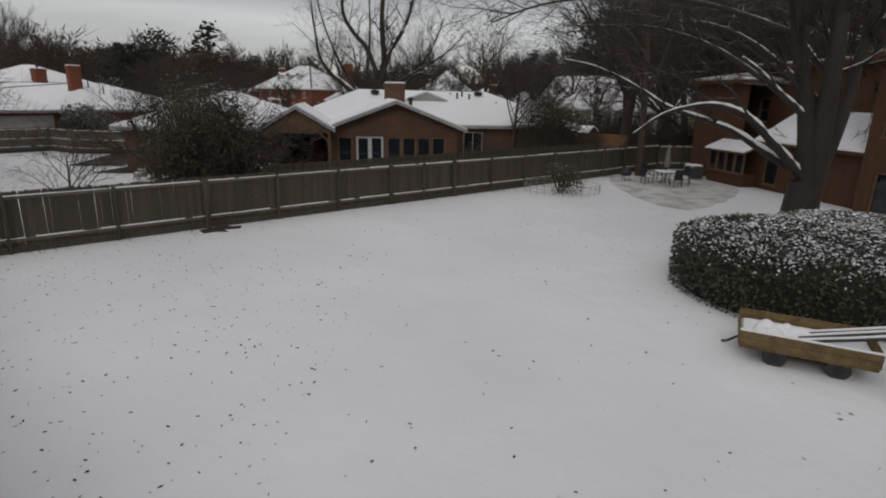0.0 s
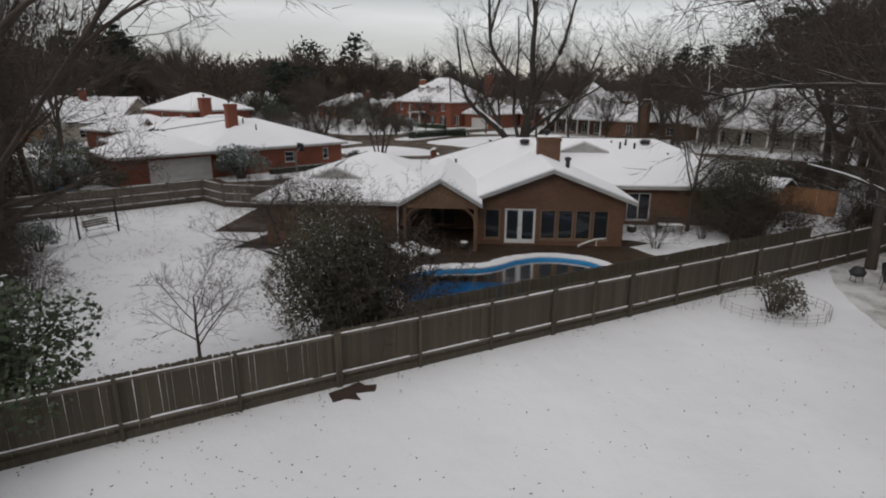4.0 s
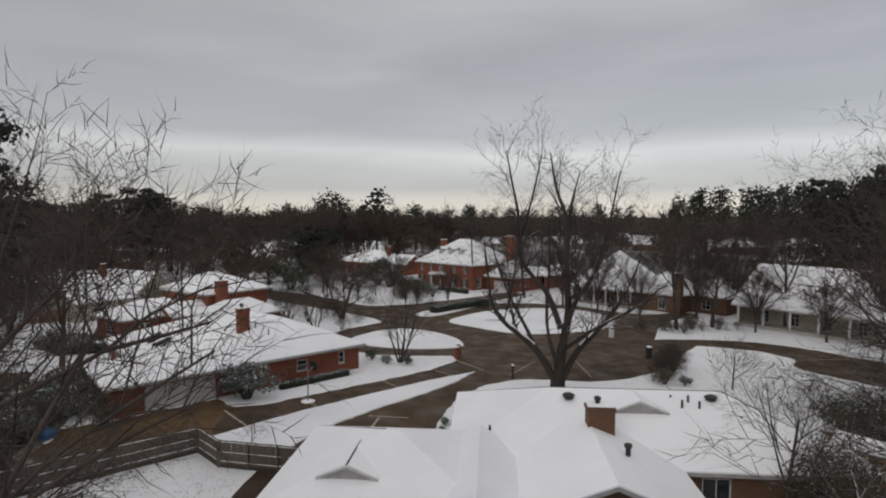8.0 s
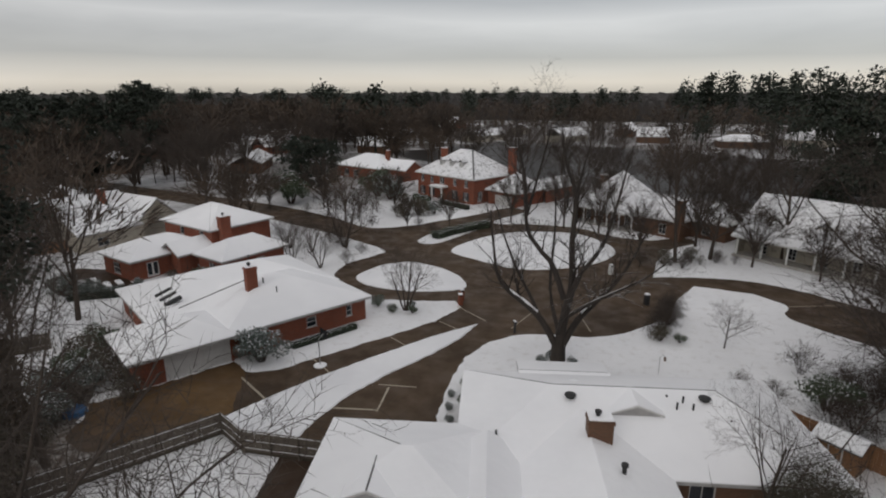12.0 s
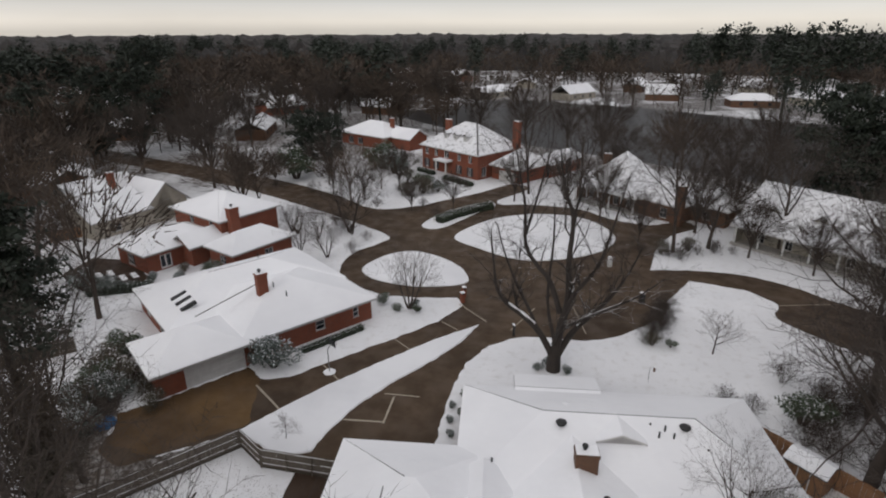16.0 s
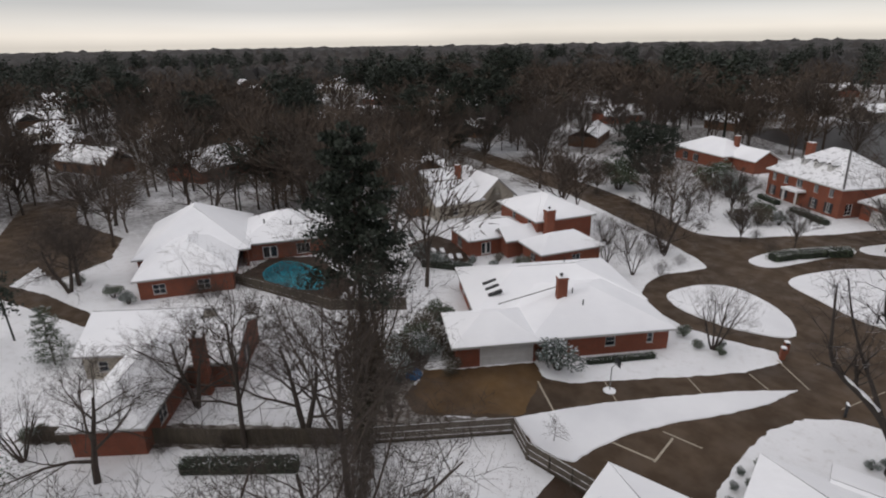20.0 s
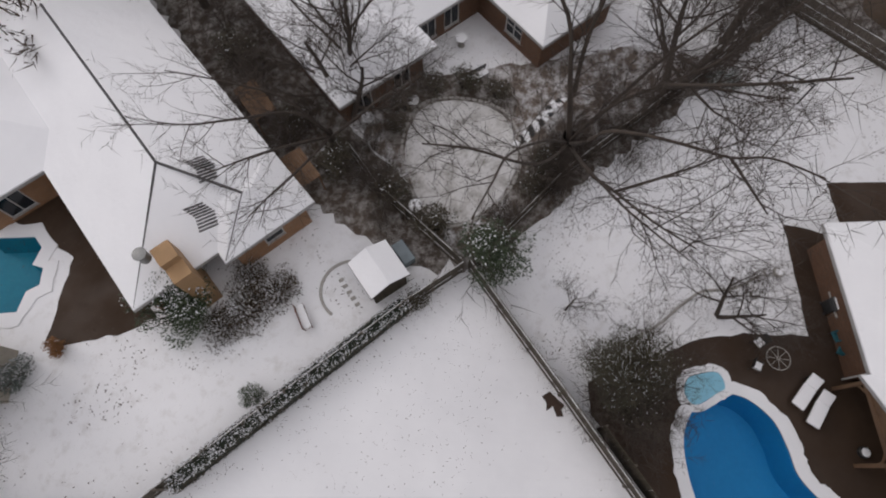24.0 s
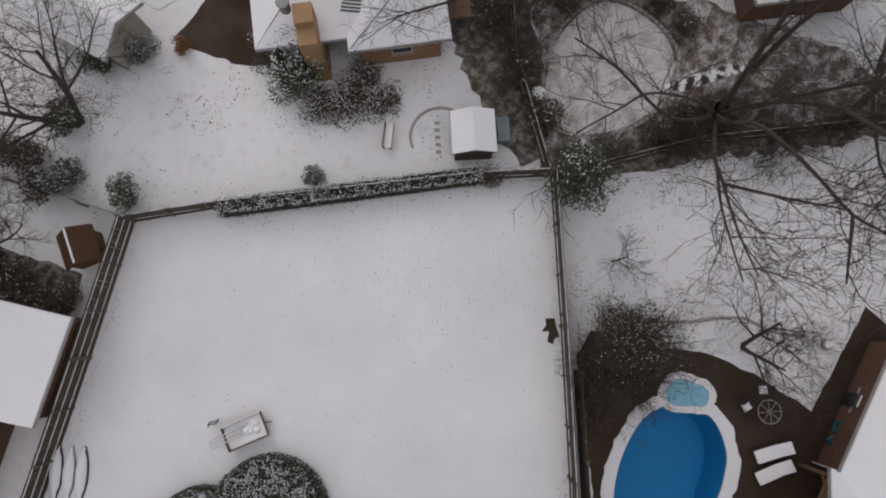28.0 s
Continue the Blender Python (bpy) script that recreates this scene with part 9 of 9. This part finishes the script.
for sx in (-0.72, 0.72):
    Geo().tube([(sx, 0.0, 0.48), (sx * 1.2, 0, 1.93)], 0.012, 5).ob("chain", M_METAL, sw)
Geo().bevel_box(-0.73, 0.73, -0.24, 0.22, 0.48, 0.54, 0.04).ob("seat_snow", M_ROOFSNOW, sw)
kerb = thing("bed_edging", "curved stone edging of a garden bed", "edging")
ep = smooth_ring([(-11.0, 21.6), (-12.6, 24.0), (-14.2, 25.6), (-15.2, 26.8), (-15.6, 28.4), (-16.6, 30.0)], 8, False)
ed = Geo().bevel_box(-0.14, 0.14, -0.08, 0.08, 0, 0.1, 0.03).data("edging_stone", M_STONE)
for a, b in zip(ep, ep[1:]):
    shared("edging_stone", ed, kerb, pose(a[0], a[1], 0, 0, 0, math.degrees(math.atan2(b[1] - a[1], b[0] - a[0]))))


# ---- sheds, street furniture, vehicles ----
def shed(label, x, y, ang, w, d, h, wall, roof="gx"):
    t = thing("shed", label, "shed", pose(x, y, 0, 0, 0, ang), "garden sheds")
    for s in "nsew":
        wall_run(t, (-w / 2, w / 2, -d / 2, d / 2), s, h, wall, [(0.0, 0.9, 0.0, 1.8)] if s == "s" else [], 0.08)
    door(t, pose(0, -d / 2 + 0.02, 0), 0.74, 1.7, wall)
    rf = Geo().shell(roof_faces(roof, -w / 2 - 0.2, w / 2 + 0.2, -d / 2 - 0.2, d / 2 + 0.2, h, h + 0.5), 0.08).ob("roof", M_SHINGLE, t)
    Geo().shell(roof_faces(roof, -w / 2 - 0.18, w / 2 + 0.18, -d / 2 - 0.18, d / 2 + 0.18, h, h + 0.5), 0.085, 0.09).ob("snow_cover", M_ROOFSNOW, rf)


shed("small garden shed with a white roof in a hedge corner", -13.3, 8.7, 43, 2.1, 2.1, 1.75, M_FENCE)
shed("tan timber shed by a new fence", 11.7, 50.4, -40, 2.6, 1.9, 1.9, M_FENCETAN)
tub = thing("storage_box", "grey-blue storage box behind a shed", "box", pose(-14.9, 9.7, 0, 0, 0, 43))
Geo().bevel_box(-0.7, 0.7, -0.35, 0.35, 0, 0.6, 0.04).ob("box", M_BLUEGREY, tub)
Geo().bevel_box(-0.72, 0.72, -0.37, 0.37, 0.6, 0.66, 0.03).ob("lid", M_BLUEGREY, tub)
arc = thing("stone_ring", "half ring of edging stones before a shed", "edging")
for k in range(22):
    a = radians(150 + k * 8.5)
    shared("edging_stone", ed, arc, pose(-12.4 + 1.75 * math.cos(a), 7.1 + 1.75 * math.sin(a), 0, 0, 0, math.degrees(a) + 90))
for k in range(5):
    shared("stepping_stone", Geo().bevel_box(-0.1, 0.1, -0.15, 0.15, 0, 0.06, 0.03).data("stepping_stone", M_STONE) if k == 0 else bpy.data.meshes["stepping_stone"], arc, pose(-12.9 + k * 0.32, 6.4 + k * 0.3, 0, 0, 0, 40))
for x, y in ((-17.9, 9.9), (-30.6, 10.9), (-31.0, 18.6), (-25.2, 8.5), (-23.5, 5.9)):
    t = thing("garden_table", "small round garden table capped with snow", "table", pose(x, y, 0), "garden tables")
    Geo().lathe([(0.25, 0), (0.05, 0.06), (0.05, 0.62), (0.42, 0.66), (0.42, 0.7)], 14).ob("base", M_STONE, t)
    Geo().lathe([(0.42, 0.7), (0.38, 0.78), (0.02, 0.8)], 14).ob("snow_cap", M_ROOFSNOW, t)
ck = thing("checker_path", "path of white and dark square slabs", "path")
cd = {c: Geo().bevel_box(-0.17, 0.17, -0.17, 0.17, 0, 0.06, 0.02).data("path_slab", m) for c, m in ((0, M_ROOFSNOW), (1, M_METAL))}
for i in range(3):
    for k in range(9):
        shared("path_slab", cd[(i + k) % 2 if (i * 7 + k * 3) % 5 else 0], ck, pose(-23.4 - k * 0.42 - i * 0.2, 15.4 + k * 0.26 + i * 0.34, 0.0, 0, 0, 58))
hoop = thing("basketball_hoop", "pole hoop on a snowy round base", "basketball hoop", pose(-27.9, 53.9, 0, 0, 0, 150))
Geo().lathe([(0.55, 0), (0.6, 0.1), (0.4, 0.16), (0.02, 0.18)], 18).ob("base", M_ROOFSNOW, hoop)
Geo().tube([(0, 0, 0.1), (0, 0, 2.6), (0, -0.5, 3.0)], 0.05, 8).ob("pole", M_GALV, hoop)
Geo().bevel_box(-0.55, 0.55, -0.56, -0.53, 2.7, 3.45, 0.01).ob("backboard", M_GLASSY, hoop)
Geo().tube([(0.23 * math.cos(k * 0.524), -0.8 + 0.23 * math.sin(k * 0.524), 2.85) for k in range(13)], 0.012, 5, False).ob("rim", M_RUST, hoop)
for x, y, lab in ((-19.4, 73.3, "brick mailbox pillar capped with snow"), (-19.2, 71.8, "brick mailbox pillar capped with snow"), (-2.2, 88.0, "white mailbox pillar by a drive"), (-12.0, 65.6, "dark mailbox post on a verge"), (1.6, 77.4, "dark mailbox pillar with a snow cap"), (-14.7, 87.7, "dark utility box on a lawn island")):
    t = thing("mailbox", lab, "mailbox", pose(x, y, 0, 0, 0, 30), "mailboxes")
    w = 0.25 if "pillar" in lab else 0.1
    Geo().bevel_box(-w, w, -w, w, 0, 1.15, 0.02).ob("pillar", M_BRICKRED if "brick" in lab else (M_WHITE if "white" in lab else M_BLACK), t)
    Geo().tube([(0, -0.3, 1.2), (0, 0.3, 1.2)], 0.13, 10).ob("box", M_BLACK, t)
    Geo().bevel_box(-w, w, -0.28, 0.28, 1.3, 1.4, 0.05).ob("snow_cap", M_ROOFSNOW, t)
lp = thing("street_lamp", "slim post lamp on a verge", "lamp", pose(-36.0, 108.6, 0))
Geo().tube([(0, 0, 0), (0, 0, 2.4)], 0.05, 8).ob("post", M_BLACK, lp)
Geo().lathe([(0.08, 2.4), (0.17, 2.5), (0.2, 2.8), (0.05, 2.95)], 8).ob("lantern", M_GLASSY, lp)
bf = thing("bird_feeder", "thin bird feeder pole on a snowy lawn", "bird feeder", pose(1.4, 60.4, 0))
Geo().tube([(0, 0, 0), (0, 0, 1.6), (0.25, 0, 1.8), (0.4, 0, 1.65)], 0.018, 6).ob("pole", M_METAL, bf)
Geo().lathe([(0.1, 1.3), (0.1, 1.6), (0.02, 1.68)], 8, (0.4, 0, 0)).ob("feeder", M_TIMBER, bf)
tarp = thing("covered_pile", "pile under a blue tarpaulin by a drive", "tarpaulin", pose(-42.5, 41.9, 0, 0, 0, 50))
Geo().lathe([(0.9, 0), (0.8, 0.4), (0.5, 0.6), (0.02, 0.7)], 9).ob("cover", M_TARP, tarp)
for x, y in ((-85.6, -5.4), (-102.5, 9.6)):
    t = thing("wheelie_bin", "dark wheeled bin at the kerb", "bin", pose(x, y, 0, 0, 0, 40), "wheeled bins")
    Geo().add([(-0.22, -0.25, 0.05), (0.22, -0.25, 0.05), (0.22, 0.25, 0.05), (-0.22, 0.25, 0.05), (-0.29, -0.33, 1.0), (0.29, -0.33, 1.0), (0.29, 0.33, 1.0), (-0.29, 0.33, 1.0)], [(0, 3, 2, 1), (4, 5, 6, 7), (0, 1, 5, 4), (1, 2, 6, 5), (2, 3, 7, 6), (3, 0, 4, 7)]).ob("body", M_BLACK, t)
    Geo().bevel_box(-0.31, 0.31, -0.36, 0.36, 1.0, 1.07, 0.03).ob("lid", M_BLACK, t)
    for sx in (-0.25, 0.25):
        Geo().tube([(sx - 0.03, 0.28, 0.1), (sx + 0.03, 0.28, 0.1)], 0.1, 10).ob("wheel", M_BLACK, t)


def car(x, y, ang, label):
    c = thing("car", label, "car", pose(x, y, 0, 0, 0, ang), "parked cars")
    prof = [(-2.2, 0.35), (-2.25, 0.75), (-2.1, 0.9), (-1.3, 0.98), (1.0, 0.98), (2.0, 0.85), (2.2, 0.7), (2.2, 0.35)]
    g = Geo()
    n = len(prof)
    g.v = [(px, s * w, z) for s, w in ((-1, 0.88), (1, 0.88)) for px, z in prof]
    g.f = [tuple(range(n)), tuple(range(2 * n - 1, n - 1, -1))] + [(i, n + i, n + (i + 1) % n, (i + 1) % n) for i in range(n)]
    g.ob("body", M_CARPAINT, c, "snow-edged body")
    cab = [(-1.9, 0.97), (-1.3, 1.42), (0.1, 1.45), (0.95, 0.97)]
    k = Geo()
    k.v = [(px, s * (0.82 if z < 1 else 0.66), z) for s in (-1, 1) for px, z in cab]
    k.f = [(0, 1, 2, 3), (7, 6, 5, 4)] + [(i, 4 + i, 4 + (i + 1) % 4, (i + 1) % 4) for i in range(4)]
    k.ob("cabin_glass", M_GLASSY, c, "dark windows")
    Geo().bevel_box(-1.35, 0.2, -0.66, 0.66, 1.44, 1.56, 0.07).ob("roof_snow", M_ROOFSNOW, c)
    Geo().bevel_box(0.95, 2.05, -0.8, 0.8, 0.9, 1.02, 0.07).ob("bonnet_snow", M_ROOFSNOW, c)
    for sx in (-1.35, 1.35):
        for sy in (-0.82, 0.82):
            w = Geo().tube([(sx, sy - 0.1, 0.32), (sx, sy + 0.1, 0.32)], 0.32, 16).ob("wheel", M_BLACK, c)
            Geo().tube([(sx, sy - 0.11, 0.32), (sx, sy + 0.11, 0.32)], 0.18, 10).ob("rim", M_GALV, w)
    for sy in (-0.62, 0.62):
        Geo().bevel_box(2.17, 2.23, sy - 0.18, sy + 0.18, 0.62, 0.76, 0.02).ob("headlight", M_GLASSY, c)
        Geo().bevel_box(-2.28, -2.2, sy - 0.16, sy + 0.16, 0.68, 0.84, 0.02).ob("tail_light", M_RUST, c)


car(-96.4, -14.0, 42, "silver car with snow on its roof in a driveway")
car(-89.6, -9.4, 42, "white snow-covered car in a driveway")
for x, y, s, k, lab in ((-78.4, -12.6, 1.0, S_BALL, "low snowy bushes at the street edge"), (-76.9, -11.6, 0.9, S_BALL, "low snowy bushes at the street edge"), (-65.6, -10.4, 0.9, S_BALL, "snow-capped bed at a drive mouth"), (-64.2, -9.6, 0.8, S_BALL, "snow-capped bed at a drive mouth"),
                        (-57.9, -2.4, 1.0, S_PALE, "round snowy bush by a walk"), (-56.3, -0.4, 1.0, S_PALE, "round snowy bush by a walk"), (-47.7, -9.0, 0.7, S_RUST, "dark dead shrub in a ring"), (-8.7, 59.7, 0.6, S_PALE, "low shrub round a tree foot"), (-6.0, 59.9, 0.6, S_PALE, "low shrub round a tree foot"),
                        (-8.0, 61.0, 0.55, S_PALE, "low shrub round a tree foot"), (-14.9, 50.0, 0.45, S_PALE, "small frosted shrub in a bed"), (-14.4, 48.3, 0.45, S_PALE, "small frosted shrub in a bed"), (-15.2, 51.9, 0.45, S_PALE, "small frosted shrub in a bed"), (-14.2, 53.4, 0.8, S_BALL, "dark shrub against a wall"), (-13.8, 50.8, 0.8, S_BALL, "dark shrub against a wall"),
                        (-51.0, 81.2, 1.2, S_BALL, "evergreen shrub beside a wing"), (-52.6, 76.9, 1.3, S_PALE, "frosted shrub beside a wing"), (-50.4, 78.6, 1.0, S_BALL, "evergreen shrub beside a wing"), (-58.0, 70.6, 1.0, S_OLV, "brown shrub by a terrace wall"), (-62.6, 62.6, 1.6, S_PALE, "broad frosted evergreen by a terrace"), (-60.0, 67.0, 0.9, S_PALE, "low snowy planting round a terrace"), (-56.6, 68.0, 0.9, S_PALE, "low snowy planting round a terrace"), (-26.0, 67.6, 0.7, S_BALL, "small shrub under a myrtle"), (-23.8, 68.0, 0.7, S_BALL, "small shrub under a myrtle"), (-24.4, 69.6, 0.6, S_PALE, "small shrub under a myrtle"), (4.0, 67.6, 0.7, S_BALL, "dark shrub on the lawn edge"), (-50.6, 60.0, 1.6, S_PALE, "frosted shrub behind a bungalow"), (-46.8, 55.0, 1.3, S_PALE, "frosted shrub behind a bungalow"),
                        (-48.6, 51.0, 1.3, S_BALL, "dark shrub behind a bungalow"), (-47.0, 63.5, 1.2, S_PALE, "frosted shrub behind a bungalow"), (-92.0, 21.4, 1.0, S_PALE, "ring of low plants round a tree"), (-84.0, 24.0, 1.4, S_BALL, "dark shrub row by a wall"), (-80.5, 25.0, 1.3, S_PALE, "dark shrub row by a wall"), (-56.5, 12.0, 1.2, S_BALL, "shrub at a house corner"),
                        (-20.6, 16.6, 1.2, S_OLV, "clump of olive ground cover"), (-22.2, 17.3, 1.2, S_OLV, "clump of olive ground cover"), (-23.3, 7.9, 0.9, S_OLV, "clump of olive ground cover"), (-25.0, 8.0, 1.1, S_OLV, "clump of olive ground cover"), (-26.6, 9.4, 1.2, S_OLV, "clump of olive ground cover"), (-27.2, 11.6, 1.2, S_OLV, "clump of olive ground cover"), (-26.7, 13.8, 1.1, S_OLV, "clump of olive ground cover"),
                        # brush behind the grey fence is added to darken a shaded area
                        (-44.6, 46.4, 2.2, S_OLV, "dark shrub mass beside a garage"), (-46.6, 45.0, 2.3, S_BALL, "dark shrub mass beside a garage"), (-45.2, 43.0, 2.0, S_OLV, "dark shrub mass beside a garage"), (-48.2, 47.8, 2.3, S_OLV, "dark shrub mass beside a garage"), (-42.8, 40.4, 1.6, S_PALE, "frosted shrub by a fenced drive"), (-49.6, 51.4, 2.0, S_BALL, "dark shrub mass beside a garage"), (-16.8, 11.0, 1.5, S_OLV, "dark evergreen scrub"), (3.6, -9.6, 1.3, S_OLV, "dark low brush behind a grey fence"), (3.0, -7.4, 1.1, S_OLV, "dark low brush behind a grey fence"), (4.4, -7.8, 1.4, S_OLV, "dark low brush behind a grey fence"), (4.2, -10.8, 1.2, S_OLV, "dark low brush behind a grey fence"), (7.6, -2.6, 1.1, S_OLV, "dark low brush behind a grey fence"), (8.8, -3.0, 1.3, S_OLV, "dark low brush behind a grey fence"), (8.6, -5.2, 1.4, S_OLV, "dark low brush behind a grey fence"), (9.4, -6.6, 1.1, S_OLV, "dark low brush behind a grey fence"), (-18.6, 8.2, 1.6, S_OLV, "dark evergreen scrub"),
                        (-20.2, 4.6, 1.6, S_OLV, "dark evergreen scrub"), (-22.6, 1.4, 1.4, S_OLV, "dark evergreen scrub"), (-27.0, -3.6, 1.8, S_OLV, "dark evergreen scrub"), (-33.5, -8.8, 2.4, S_OLV, "dark evergreen scrub"), (-36.8, -12.0, 2.6, S_OLV, "dark evergreen scrub"), (-12.3, 11.0, 0.9, S_OLV, "dark scrub at a fence corner"),
                        (-43.5, 40.5, 1.7, S_PALE, "frosted shrubs beside a drive"), (-46.0, 42.5, 1.9, S_PALE, "frosted shrubs beside a drive"), (-47.6, 46.4, 1.8, S_OLV, "dark scrub beside a drive"), (-40.6, 37.4, 1.3, S_OLV, "dark scrub beside a drive"), (7.4, 40.6, 1.4, S_OLV, "olive scrub by the terrace"), (-11.6, 3.0, 1.7, S_BED, "broad bed of frosted stalks"), (-9.2, 0.6, 1.5, S_BED, "broad bed of frosted stalks"), (-12.4, 1.2, 1.3, S_BED, "broad bed of frosted stalks"),
                        (-45.0, 126.0, 2.0, S_OLV, "rounded brown shrub before a facade"), (-38.6, 116.6, 2.6, S_OLV, "mound of brown shrubs on a lawn"), (-36.0, 118.6, 1.8, S_PALE, "frosted shrub on a lawn"), (-41.0, 114.6, 2.2, S_OLV, "mound of brown shrubs on a lawn"), (5.0, 95.0, 1.6, S_OLV, "scrub by a curved drive"), (9.0, 97.0, 1.6, S_OLV, "scrub by a curved drive")):
    plant_shrub(k, "bush", lab, x, y, x * 40 % 360, s, "bush")
for k in range(7):
    c = thing("sun_lounger", "snow-heaped terrace lounger beside a dry pool", "sun lounger", pose(-68.8 + k % 4 * 0.75 + k // 4 * 4.4, 63.4 + k % 4 * 1.1 + k // 4 * 1.4, 0, 0, 0, 58), "terrace loungers")
    Geo().bevel_box(-0.33, 0.33, -0.95, 0.95, 0.2, 0.4, 0.05).ob("seat", M_FABRIC, c)
    Geo().bevel_box(-0.35, 0.35, -0.97, 0.97, 0.4, 0.52, 0.06).ob("snow_cover", M_ROOFSNOW, c)
    for sx in (-0.28, 0.28):
        Geo().tube([(sx, -0.8, 0), (sx, -0.8, 0.22)], 0.03, 5).ob("leg", M_METAL, c)
        Geo().tube([(sx, 0.8, 0), (sx, 0.8, 0.22)], 0.03, 5).ob("leg", M_METAL, c)
paving("terrace", "dark wet terrace with snow-heaped furniture", [(-73.2, 65.0), (-67.2, 62.0), (-62.4, 62.4), (-60.6, 67.2), (-67.6, 72.0), (-74.2, 71.2)], M_DECK, 0.02, "pavement", 0.1, 61)
